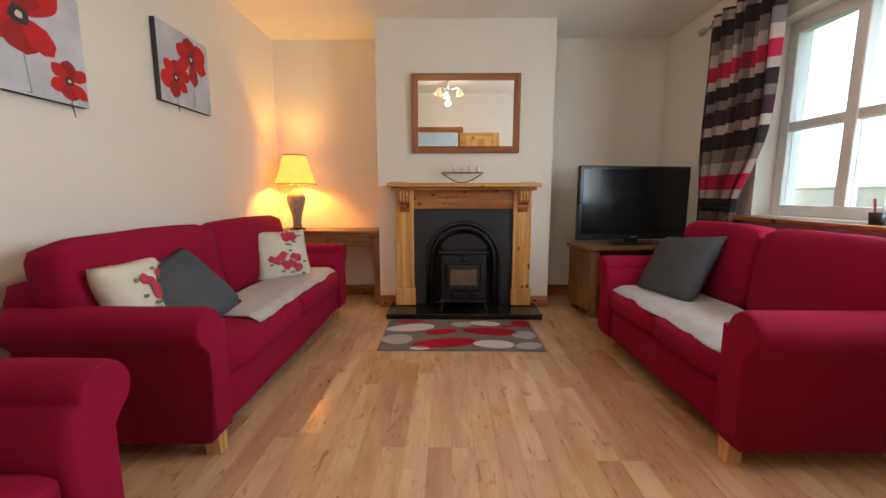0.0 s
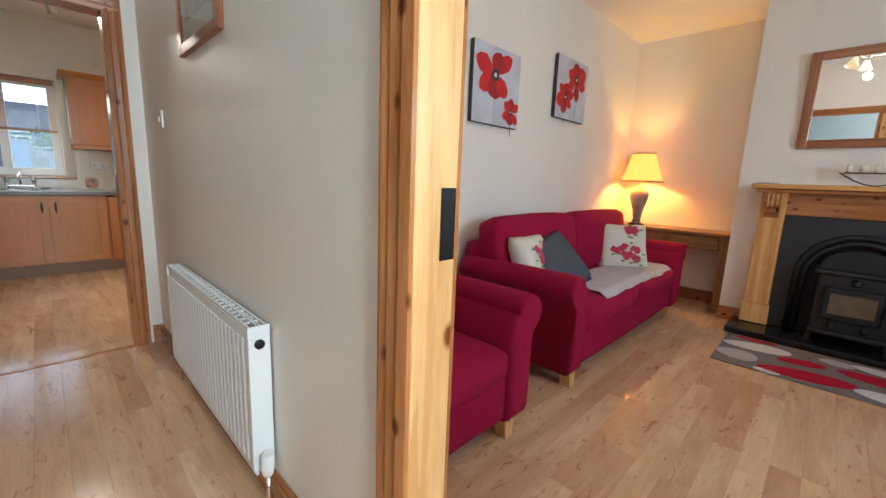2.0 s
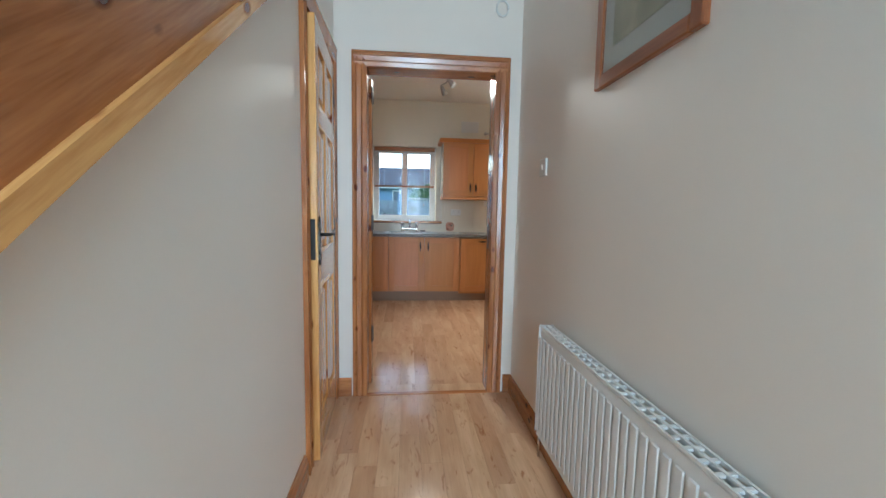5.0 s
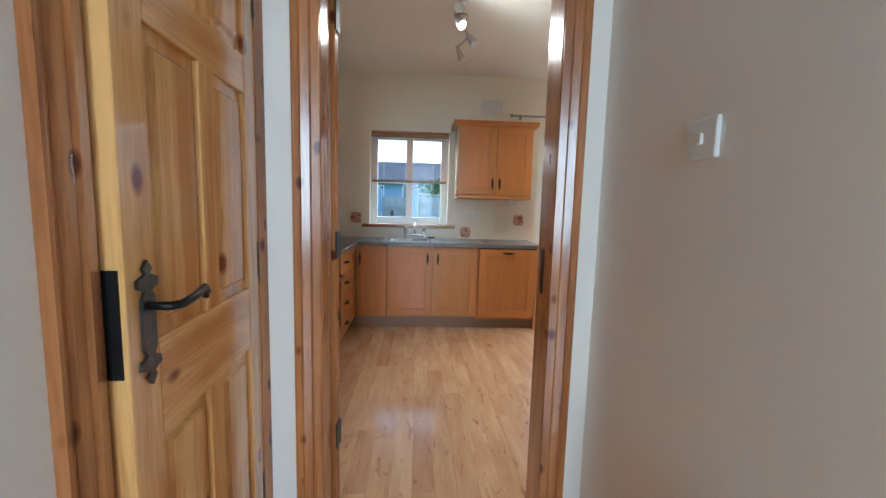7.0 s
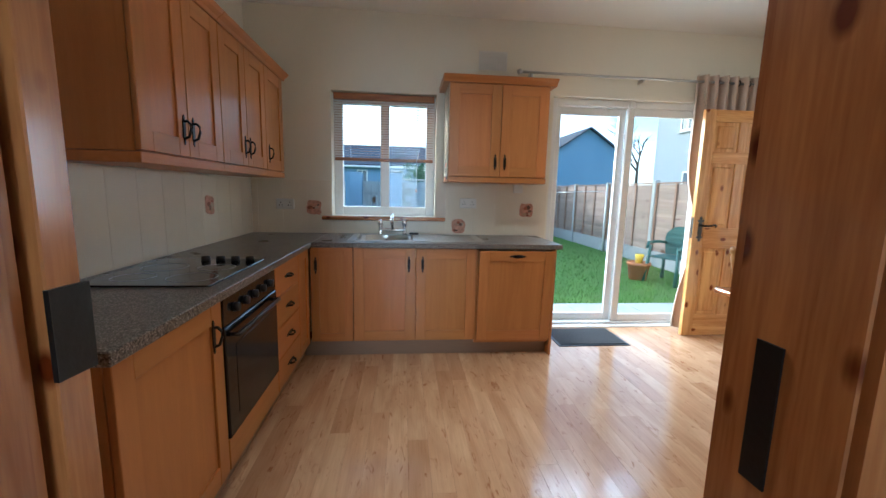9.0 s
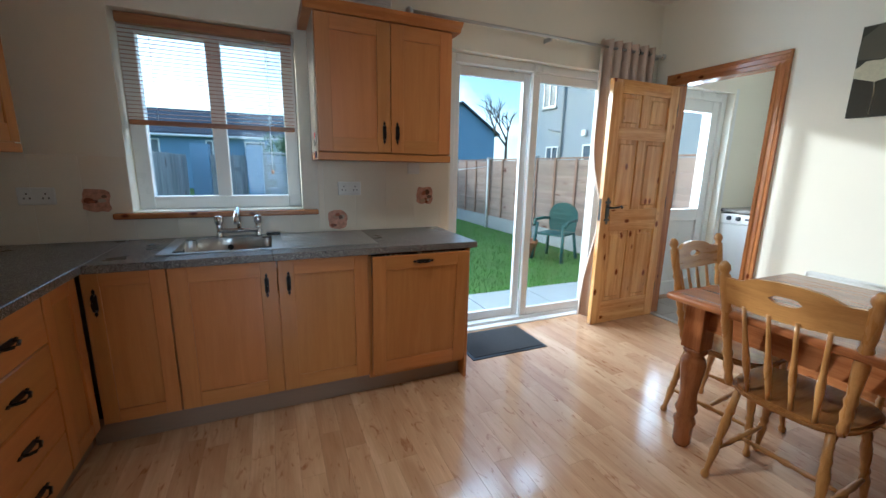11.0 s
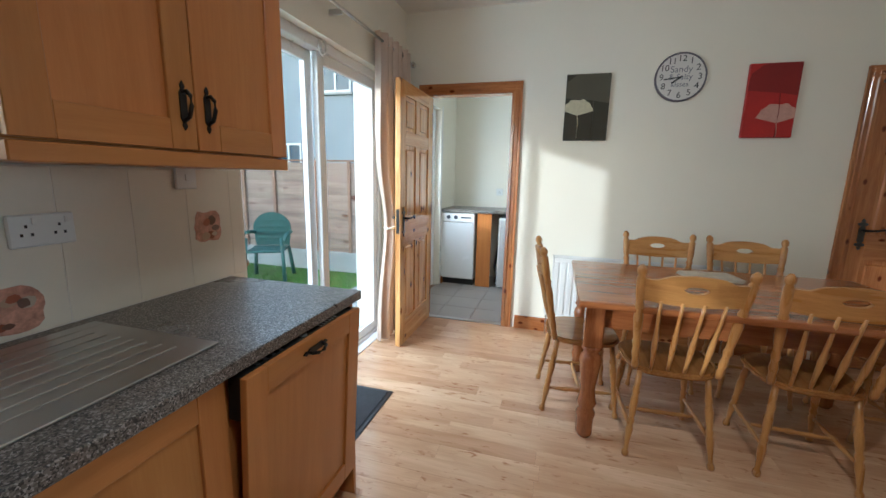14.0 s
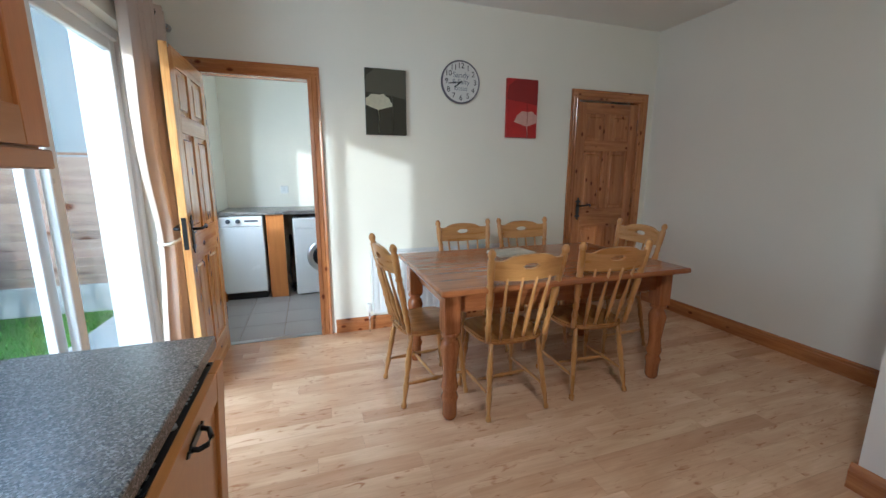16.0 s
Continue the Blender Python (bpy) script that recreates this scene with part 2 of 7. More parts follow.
WALL_WARM = mat("wall_paint_magnolia", (0.80, 0.765, 0.69), 0.65, spread=0.015, scale=2.5, bump=0.04, fine=260)
WALL_KIT = mat("wall_paint_cream", (0.82, 0.785, 0.675), 0.6, spread=0.015, scale=2.5, bump=0.04, fine=260)
WALL_HALL = mat("wall_paint_hall", (0.82, 0.77, 0.70), 0.42, spread=0.015, scale=2.0, bump=0.04, fine=240)
CEIL = mat("ceiling_paint", (0.87, 0.85, 0.79), 0.8, spread=0.01, scale=3, bump=0.05, fine=200)
STAIRPAPER = mat("stair_wall_paper", (0.42, 0.47, 0.48), 0.8, spread=0.06, scale=6, bump=0.1, fine=90)
PINE = [wood("pine_%s" % a, (0.80, 0.46, 0.16), (0.54, 0.24, 0.065), k, 0.17, 5, 1.7, 0.5) for k, a in enumerate("xyz")]
PINE_D = [wood("pine_trim_%s" % a, (0.47, 0.19, 0.057), (0.29, 0.10, 0.028), k, 0.24, 6, 2.2, 0.4) for k, a in enumerate("xyz")]
MIRRORWOOD = [wood("mirror_wood_%s" % a, (0.36, 0.125, 0.04), (0.22, 0.07, 0.022), k, 0.3, 8, 0, 0.3) for k, a in enumerate("xyz")]
PINE_L = [wood("pine_pale_%s" % a, (0.78, 0.48, 0.20), (0.58, 0.30, 0.10), k, 0.28, 6, 1.6, 0.35) for k, a in enumerate("xyz")]
OAK = [wood("unit_wood_%s" % a, (0.53, 0.222, 0.056), (0.465, 0.182, 0.043), k, 0.36, 9, 0, 0.1, 0.09, 0.5, 0.7) for k, a in enumerate("xyz")]
CHAIRW = [wood("chair_wood_%s" % a, (0.56, 0.29, 0.085), (0.42, 0.19, 0.05), k, 0.28, 10, 0, 0.3) for k, a in enumerate("xyz")]
CHAIRSEAT = wood("chair_seat_wood", (0.43, 0.20, 0.055), (0.32, 0.135, 0.034), 1, 0.24, 10, 0, 0.35)
TABLEW = [wood("table_wood_%s" % a, (0.42, 0.155, 0.047), (0.27, 0.085, 0.024), k, 0.25, 9, 0.5, 0.35) for k, a in enumerate("xyz")]
CONSOLEW = [wood("console_wood_%s" % a, (0.30, 0.145, 0.05), (0.17, 0.075, 0.024), k, 0.38, 9, 0, 0.1) for k, a in enumerate("xyz")]
PLANK = [laminate("floor_board_%s" % a, k) for k, a in enumerate("xyz")]
# Dark slab colour put in for the shade between floor boards.
SUBFLOOR = mat("floor_joint_shadow", (0.20, 0.11, 0.05), 0.7)
WHITE = mat("white_upvc", (0.80, 0.80, 0.78), 0.3, spread=0.01, bump=0.0)
ENAMEL = mat("white_enamel", (0.80, 0.80, 0.78), 0.25, spread=0.015, bump=0.0)
RADIATOR = mat("radiator_enamel", (0.78, 0.79, 0.78), 0.38, spread=0.01, bump=0.0)
GLASS = glass_mat("window_glass", (0.93, 0.96, 0.98))
# Tint put in to darken the outdoor view; lamplight passes the panes freely.
DIMGLASS = glass_mat("view_dimming_glass", (0.80, 0.83, 0.85))
LITLENS = mat("lit_lamp_face", (0.8, 0.78, 0.7), 0.4, emit=((1.0, 0.85, 0.6), 2.0))
FROSTED = mat("frosted_glass", (0.75, 0.82, 0.85), 0.4)
BLACK = mat("black_metal", (0.018, 0.017, 0.016), 0.38, 0.6, spread=0.1, bump=0.1)
PEWTER = mat("dark_pewter", (0.07, 0.068, 0.062), 0.36, 0.85, spread=0.3, scale=60, bump=0.3, fine=200)
IRON = mat("cast_iron", (0.022, 0.023, 0.025), 0.5, 0.4, spread=0.12, scale=20, bump=0.25, fine=300)
SLATE = mat("black_granite", (0.012, 0.012, 0.013), 0.15, spread=0.15, fine=500, bump=0.0)
PANELSTEEL = mat("fire_back_panel", (0.03, 0.035, 0.042), 0.45, 0.2, spread=0.08)
RED = mat("sofa_chenille", (0.27, 0.006, 0.036), 0.95, spread=0.10, scale=5, bump=0.5, fine=420, spec=0.15)
GREY = mat("grey_velvet", (0.075, 0.080, 0.092), 0.95, spread=0.12, scale=9, bump=0.4, fine=300, spec=0.2)
THROW = mat("woven_throw", (0.50, 0.47, 0.47), 0.95, spread=0.08, scale=16, bump=0.6, fine=240, spec=0.1)
CREAMCLOTH = mat("cream_cushion_cloth", (0.66, 0.62, 0.52), 0.9, spread=0.05, bump=0.3, fine=300, spec=0.2)
POPPY = mat("poppy_red", (0.46, 0.012, 0.014), 0.7, spread=0.22, scale=14)
POPPYDARK = mat("poppy_dark_red", (0.30, 0.012, 0.014), 0.7, spread=0.2, scale=20)
ROSE = mat("rose_print", (0.42, 0.035, 0.07), 0.9, spread=0.25, scale=40)
LEAFPRINT = mat("leaf_print", (0.16, 0.19, 0.09), 0.9, spread=0.2, scale=40)
CANVAS = mat("painted_canvas", (0.46, 0.48, 0.53), 0.8, spread=0.22, scale=6, bump=0.2, fine=400)
CANVASEDGE = mat("canvas_edge", (0.05, 0.045, 0.05), 0.8)
RUGGREY = mat("rug_grey", (0.17, 0.15, 0.14), 0.98, spread=0.1, bump=0.6, fine=350, spec=0.1)
RUGRED = mat("rug_red", (0.34, 0.010, 0.03), 0.98, spread=0.1, bump=0.6, fine=350, spec=0.1)
RUGWHITE = mat("rug_white", (0.58, 0.55, 0.53), 0.98, spread=0.06, bump=0.6, fine=350, spec=0.1)
RUGSILVER = mat("rug_silver", (0.38, 0.36, 0.36), 0.98, spread=0.06, bump=0.6, fine=350, spec=0.1)
def granite(name, tones, size, rough):
    """Speckled laminate: small cells, each in one of a few tones."""
    m = mat(name, (0.2, 0.18, 0.16), rough, spread=0.05, scale=3, bump=0.0)
    n, l = m.node_tree.nodes, m.node_tree.links
    tc, vo, rp = n.new("ShaderNodeTexCoord"), n.new("ShaderNodeTexVoronoi"), n.new("ShaderNodeValToRGB")
    vo.inputs["Scale"].default_value = size
    rp.color_ramp.interpolation = 'CONSTANT'
    for k, (at, c) in enumerate(tones):
        e = rp.color_ramp.elements[k] if k < 2 else rp.color_ramp.elements.new(at)
        e.position, e.color = at, (*c, 1)
    sp = n.new("ShaderNodeSeparateColor")
    l.new(tc.outputs["Object"], vo.inputs["Vector"]), l.new(vo.outputs["Color"], sp.inputs[0])
    l.new(sp.outputs[0], rp.inputs[0]), l.new(rp.outputs[0], n["Principled BSDF"].inputs["Base Color"])
    return m


COUNTER = granite("speckled_worktop", ((0.0, (0.035, 0.033, 0.032)), (0.25, (0.12, 0.105, 0.09)), (0.55, (0.20, 0.18, 0.16)), (0.84, (0.36, 0.34, 0.32))), 300, 0.30)
STEEL = mat("brushed_steel", (0.55, 0.55, 0.54), 0.30, 1.0, spread=0.01, scale=5, bump=0)
CHROME = mat("chrome", (0.75, 0.75, 0.76), 0.1, 1.0, spread=0.02)
TILE = mat("cream_wall_tile", (0.80, 0.74, 0.62), 0.18, spread=0.02, bump=0.0, piece=0.02)
GROUT = mat("tile_grout", (0.78, 0.74, 0.66), 0.8)
KICK = mat("plinth_board", (0.26, 0.17, 0.11), 0.5, spread=0.1, stretch=(1, 0.1, 1))
OVENBLACK = mat("black_oven_glass", (0.008, 0.008, 0.009), 0.08, spread=0.1, bump=0.0)
PLASTIC = mat("black_plastic", (0.012, 0.012, 0.013), 0.3, spread=0.05, bump=0.0)
SCREEN = mat("tv_screen", (0.010, 0.011, 0.014), 0.16, spread=0.02, bump=0.0)
MIRROR = mat("mirror_silver", (0.86, 0.86, 0.85), 0.005, 1.0, spread=0.0, bump=0.0)
SOCKET = mat("white_plastic", (0.78, 0.78, 0.75), 0.35, spread=0.01, bump=0.0)
STONETILE = mat("grey_floor_tile", (0.30, 0.27, 0.24), 0.5, spread=0.08, scale=4, bump=0.1, piece=0.04)
MATBLACK = mat("rubber_mat", (0.035, 0.035, 0.036), 0.9, spread=0.2, scale=40, bump=0.8, fine=220)
CURTAIN = mat("taupe_satin_curtain", (0.50, 0.39, 0.31), 0.38, spread=0.06, scale=4, bump=0.1, fine=200)
BLINDW = wood("blind_slat_wood", (0.40, 0.17, 0.06), (0.28, 0.10, 0.035), 1, 0.4, 10, 0, 0.1)

# ---- building helpers ----


def box(bm, x0, x1, y0, y1, z0, z1, bev=0.0, seg=1):
    """A box, with its edges rounded by bev."""
    v = [bm.verts.new((x, y, z)) for x in (x0, x1) for y in (y0, y1) for z in (z0, z1)]
    fs = [bm.faces.new([v[i] for i in q]) for q in ((0, 1, 3, 2), (4, 6, 7, 5), (0, 4, 5, 1), (2, 3, 7, 6), (0, 2, 6, 4), (1, 5, 7, 3))]
    if bev:
        es = list({e for f in fs for e in f.edges})
        bmesh.ops.bevel(bm, geom=es, offset=bev, segments=seg, profile=0.5, affect='EDGES')
    return bm


def B(*a, **k):
    return box(bmesh.new(), *a, **k)


def prism(bm, pts, axis, lo, hi):
    """A flat outline pushed out along an axis. pts are the two other coordinates, in the order x, y, z."""
    def at(p, h):
        q = list(p)
        q.insert(axis, h)
        return q
    a, b = [bm.verts.new(at(p, lo)) for p in pts], [bm.verts.new(at(p, hi)) for p in pts]
    k = len(pts)
    bm.faces.new(a), bm.faces.new(b[::-1])
    for i in range(k):
        bm.faces.new((a[i], b[i], b[(i + 1) % k], a[(i + 1) % k]))
    bmesh.ops.recalc_face_normals(bm, faces=bm.faces[:])
    return bm


def lathe(bm, prof, m=None, segs=14):
    """A turned shape round z: rows of (radius, height)."""
    m = m or Matrix()
    rings = []
    for r, z in prof:
        rings.append([bm.verts.new(m @ Vector((r * math.cos(2 * math.pi * i / segs), r * math.sin(2 * math.pi * i / segs), z))) for i in range(segs)])
    for a, b in zip(rings, rings[1:]):
        for i in range(segs):
            f = bm.faces.new((a[i], a[(i + 1) % segs], b[(i + 1) % segs], b[i]))
            f.smooth = True
    bm.faces.new(rings[0][::-1]), bm.faces.new(rings[-1])
    return bm


def along(a, b):
    """A matrix whose z runs from a to b, scaled to that length."""
    a, b = Vector(a), Vector(b)
    d = b - a
    return Matrix.Translation(a) @ d.to_track_quat('Z', 'Y').to_matrix().to_4x4() @ Matrix.Diagonal((1, 1, d.length, 1))


def turned(bm, a, b, prof, segs=10):
    return lathe(bm, prof, along(a, b), segs)


def tube(bm, pts, r, segs=8, closed=False):
    pts = [Vector(p) for p in pts]
    rings = []
    for i, p in enumerate(pts):
        d = (pts[min(i + 1, len(pts) - 1)] - pts[max(i - 1, 0)]).normalized()
        q = d.to_track_quat('Z', 'Y')
        rings.append([bm.verts.new(p + q @ Vector((r * math.cos(2 * math.pi * k / segs), r * math.sin(2 * math.pi * k / segs), 0))) for k in range(segs)])
    for a, b in zip(rings, rings[1:]):
        for k in range(segs):
            f = bm.faces.new((a[k], a[(k + 1) % segs], b[(k + 1) % segs], b[k]))
            f.smooth = True
    bm.faces.new(rings[0][::-1]), bm.faces.new(rings[-1])
    return bm


def pillow(bm, w, h, t, n=14, puff=0.45):
    """A stuffed square: w along x, h along z, t thick along y, with pinched corners."""
    def side(s):
        g = []
        for i in range(n + 1):
            row = []
            for j in range(n + 1):
                u, v = i / n * 2 - 1, j / n * 2 - 1
                e = max(0.0, (1 - u ** 4)) ** puff * max(0.0, (1 - v ** 4)) ** puff
                k = 1 - 0.06 * (1 - abs(u * v)) * max(abs(u), abs(v)) ** 2
                row.append(bm.verts.new((u * w / 2 * k, s * t / 2 * e, v * h / 2 * k)))
            g.append(row)
        for i in range(n):
            for j in range(n):
                q = [g[i][j], g[i + 1][j], g[i + 1][j + 1], g[i][j + 1]]
                f = bm.faces.new(q if s < 0 else q[::-1])
                f.smooth = True
    side(1), side(-1)
    bmesh.ops.remove_doubles(bm, verts=bm.verts[:], dist=0.0004)
    return bm


def soft(bm, x0, x1, y0, y1, z0, z1, bev=0.05, bulge=0.03, top=True):
    """An upholstered block: rounded edges, and a swollen top or front."""
    box(bm, x0, x1, y0, y1, z0, z1)
    bmesh.ops.subdivide_edges(bm, edges=bm.edges[:], cuts=7, use_grid_fill=True)
    c = Vector(((x0 + x1) / 2, (y0 + y1) / 2, (z0 + z1) / 2))
    s = Vector(((x1 - x0) / 2, (y1 - y0) / 2, (z1 - z0) / 2))
    for v in bm.verts:
        d = v.co - c
        q = Vector([max(-(k - bev), min(k - bev, e)) for k, e in zip(s, d)])
        o = d - q
        if o.length > 1e-6:
            o = o.normalized() * bev
        u = [1 - abs(e / k) ** 2.5 for e, k in zip(d, s)]
        g = Vector((math.copysign(max(0, u[1] * u[2]), d.x) * bulge * (abs(d.x) > s.x * 0.9),
                    math.copysign(max(0, u[0] * u[2]), d.y) * bulge * (abs(d.y) > s.y * 0.9),
                    math.copysign(max(0, u[0] * u[1]), d.z) * bulge * (abs(d.z) > s.z * 0.9)))
        v.co = c + q + o + g + noise.noise_vector(v.co * 5) * 0.006
    for f in bm.faces:
        f.smooth = True
    return bm


def mesh_of(name, bm, material):
    me = bpy.data.meshes.new(name)
    bmesh.ops.recalc_face_normals(bm, faces=bm.faces[:])
    bm.to_mesh(me)
    bm.free()
    me.materials.append(material)
    return me


def part(name, bm, material, parent, label="", m=None):
    """Links a bmesh as one mesh object under a thing or a part."""
    ob = new(name, mesh_of(name, bm, material))
    ob.parent = parent
    if m is not None:
        ob.matrix_basis = m
    if label:
        tagged(ob, label)
    return ob


def thing(name, label, category, m=None, group="", kind=""):
    ob = new(name)
    ob.empty_display_size = 0.1
    if m is not None:
        ob.matrix_basis = m
    return tagged(ob, label, category, group, kind)


def solid(name, bm, material, label, category, m=None, group="", kind=""):
    ob = new(name, mesh_of(name, bm, material))
    if m is not None:
        ob.matrix_basis = m
    return tagged(ob, label, category, group, kind)


def structure(name, bm, material, label, category):
    return solid(name, bm, material, label, category, kind="structure")


def letters(body, size):
    """The mesh of a line of writing in the built-in font, centred, facing +z."""
    cu = bpy.data.curves.new("writing", 'FONT')
    cu.body, cu.size, cu.align_x, cu.align_y, cu.extrude = body, size, 'CENTER', 'CENTER', 0.0006
    ob = bpy.data.objects.new("writing", cu)
    scene.collection.objects.link(ob)
    me = bpy.data.meshes.new_from_object(ob.evaluated_get(bpy.context.evaluated_depsgraph_get()))
    bpy.data.objects.remove(ob)
    return me


H = 2.66      # ceilings
KX0, KX1, KY0, KY1 = -5.94, -1.75, -1.81, 2.69     # kitchen and dining
LX0, LX1, LY0, LY1 = -1.47, 2.55, 0.11, 4.22       # living room
HX0, HX1, HY0, HY1 = -2.80, 2.55, -1.11, 0.0       # hall
OUT = -6.24   # outer face of the garden wall

# ---- walls ----


def wall(name, axis, p0, p1, a0, a1, holes=(), z1=H, material=WALL_KIT, label="", z0=-0.12):
    """A wall between two planes p0, p1 across an axis ('x' or 'y'), from a0 to a1 along the other, with holes (b0, b1, z0, z1)."""
    bm = bmesh.new()

    def put(b0, b1, c0, c1):
        if b1 - b0 < 1e-4 or c1 - c0 < 1e-4:
            return
        if axis == 'x':
            box(bm, p0, p1, b0, b1, c0, c1)
        else:
            box(bm, b0, b1, p0, p1, c0, c1)
    at = a0
    for b0, b1, c0, c1 in sorted(holes):
        put(at, b0, z0, z1), put(b0, b1, z0, c0), put(b0, b1, c1, z1)
        at = b1
    put(at, a1, z0, z1)
    return structure(name, bm, material, label, "wall")


DOOR_H = 2.02
wall("wall_garden", 'x', OUT, KX0, KY0 - 0.2, 4.62, [(-1.15, -0.28, 1.02, 2.04), (0.73, 2.30, -0.02, 2.08), (2.95, 3.80, -0.02, 2.06)], label="cream painted kitchen wall with window and patio door")
wall("wall_kitchen_side", 'y', KY0 - 0.2, KY0, KX0, -2.80, label="cream painted wall behind the cooker units")
wall("wall_dining_end", 'y', KY1, KY1 + 0.11, KX0, KX1 + 0.10, [(-5.755, -4.99, -0.01, DOOR_H), (-2.66, -1.90, -0.01, DOOR_H)], label="cream painted dining wall with two pine door frames")
wall("wall_party", 'x', KX1, LX0, 0.28, LY1 + 0.15, material=WALL_WARM, label="magnolia painted wall between dining and living room")
wall("wall_hall_end", 'x', -2.93, HX0, KY0, 0.0, [(-0.948, -0.130, -0.01, DOOR_H)], material=WALL_HALL, label="painted wall with the kitchen doorway")
wall("wall_dining_nib", 'y', 0.0, 0.28, -2.93, LX0, material=WALL_HALL, label="painted wall between hall and dining area")
wall("wall_hall_living", 'y', 0.0, LY0, LX0, LX1 + 0.3, [(-0.305, 0.545, -0.01, DOOR_H)], material=WALL_HALL, label="painted wall between hall and living room")
wall("wall_living_back", 'y', LY1, LY1 + 0.15, LX0, LX1 + 0.3, material=WALL_WARM, label="magnolia painted wall behind the fireplace alcoves")
wall("chimney_breast", 'y', 3.745, LY1, -0.335, 1.30, material=WALL_WARM, label="magnolia painted chimney breast")
wall("wall_front", 'x', LX1, LX1 + 0.3, -2.2, LY1, [(0.90, 2.90, 0.95, 2.25), (-0.98, -0.18, 0.5, 2.15)], z1=5.2, material=WALL_WARM, label="magnolia painted front wall with window")
wall("wall_stair_back", 'y', -2.15, -1.98, -2.80, LX1, z1=5.2, material=STAIRPAPER, label="grey-blue papered stair wall")
wall("wall_stair_top", 'x', -2.80, -2.70, -1.98, -1.12, z1=5.2, z0=2.0, material=WALL_HALL, label="painted wall at the head of the stairs")
wall("wall_over_hall", 'y', -1.11, -1.0, -2.70, LX1, z1=5.2, z0=2.72, material=WALL_HALL, label="painted wall above the hall")
wall("wall_utility_back", 'y', 4.47, 4.62, OUT + 0.3, -3.9, label="cream painted utility room wall")
wall("wall_utility_side", 'x', -4.02, -3.9, 2.80, 4.47, label="cream painted utility room side wall")
wall("wall_store", 'y', 3.3, 3.4, -2.9, -1.75, label="wall behind the store door")
structure("ceiling_kitchen", B(OUT, KX1 + 0.1, KY0 - 0.2, 4.62, H, H + 0.1), CEIL, "cream painted kitchen ceiling", "ceiling")
structure("ceiling_hall", B(-2.93, LX1, -1.11, 0.0, H + 0.003, H + 0.1), CEIL, "white painted hall ceiling", "ceiling")
structure("ceiling_living", B(KX1 + 0.1, LX1 + 0.3, 0.0, LY1 + 0.15, H, H + 0.1), CEIL, "white painted living room ceiling", "ceiling")
structure("ceiling_stairs", B(-2.9, LX1 + 0.3, -2.2, -1.0, 5.2, 5.3), CEIL, "white ceiling over the stairs", "ceiling")
structure("floor_slab", B(OUT + 0.05, LX1 + 0.3, -2.15, 4.6, -0.12, -0.008), SUBFLOOR, "slab under the boards, coloured dark for joint shade", "floor")

# wall under the stairs, cut along the string
SL = 0.80


def string_z(x):
    return 0.77 + SL * (-0.37 - x)


bm = bmesh.new()
prism(bm, [(0.55, -0.05), (0.55, string_z(0.55)), (-2.06, string_z(-2.06)), (-2.06, -0.05)], 1, -1.19, -1.11)
structure("wall_under_stairs", bm, WALL_HALL, "white painted sloping wall under the stairs", "wall")
bm = bmesh.new()
prism(bm, [(-2.06, 2.0), (-2.06, string_z(-2.06)), (-2.80, string_z(-2.80)), (-2.80, 2.0)], 1, -1.19, -1.11)
structure("wall_over_cupboard", bm, WALL_HALL, "white painted wall above the cupboard door", "wall")
wall("wall_cupboard_back", 'x', -2.06, -2.0, -1.98, -1.19, z1=2.0, material=WALL_HALL, label="wall inside the cupboard")

# ---- trim ----


def skirting(name, axis, p, s, a0, a1, material, h=0.115):
    """A moulded skirting board on plane p, facing s, from a0 to a1."""
    t = 0.018
    pr = [(0, 0), (s * t, 0), (s * t, h * 0.72), (s * t * 0.75, h * 0.78), (s * t * 0.7, h * 0.9), (s * t * 0.3, h), (0, h)]
    bm = bmesh.new()
    if axis == 'x':
        prism(bm, [(p + a, z) for a, z in pr], 1, a0, a1)
    else:
        prism(bm, [(p + a, z) for a, z in pr], 0, a0, a1)
    structure(name, bm, material, "varnished pine skirting board", "baseboard")


SK = PINE_D
skirting("baseboard_dining", 'y', KY1, -1, -4.90, -2.75, SK[0])
skirting("baseboard_dining_side", 'x', KX1, -1, 0.28, KY1, SK[1])
skirting("baseboard_nib", 'x', -2.93, -1, -0.04, 0.30, SK[1])
skirting("baseboard_nib_side", 'y', 0.28, 1, -2.93, KX1, SK[0])
skirting("baseboard_hall", 'y', 0.0, -1, -2.80, -0.37, SK[0])
skirting("baseboard_hall_end", 'x', HX0, 1, -0.055, 0.0, SK[1])
skirting("baseboard_hall_corner", 'x', HX0, 1, -1.11, -1.015, SK[1])
skirting("baseboard_stairs", 'y', HY0, 1, -2.02, 0.5, SK[0])
skirting("baseboard_living", 'x', LX0, 1, LY0, LY1, SK[1])
skirting("baseboard_alcove", 'y', LY1, -1, LX0, -0.335, SK[0])
skirting("baseboard_alcove_tv", 'y', LY1, -1, 1.30, LX1, SK[0])
skirting("baseboard_breast", 'y', 3.745, -1, -0.335, -0.15, SK[0])
skirting("baseboard_breast_tv", 'y', 3.745, -1, 1.075, 1.30, SK[0])
skirting("baseboard_utility", 'x', KX0, 1, 3.88, 4.47, SK[1])


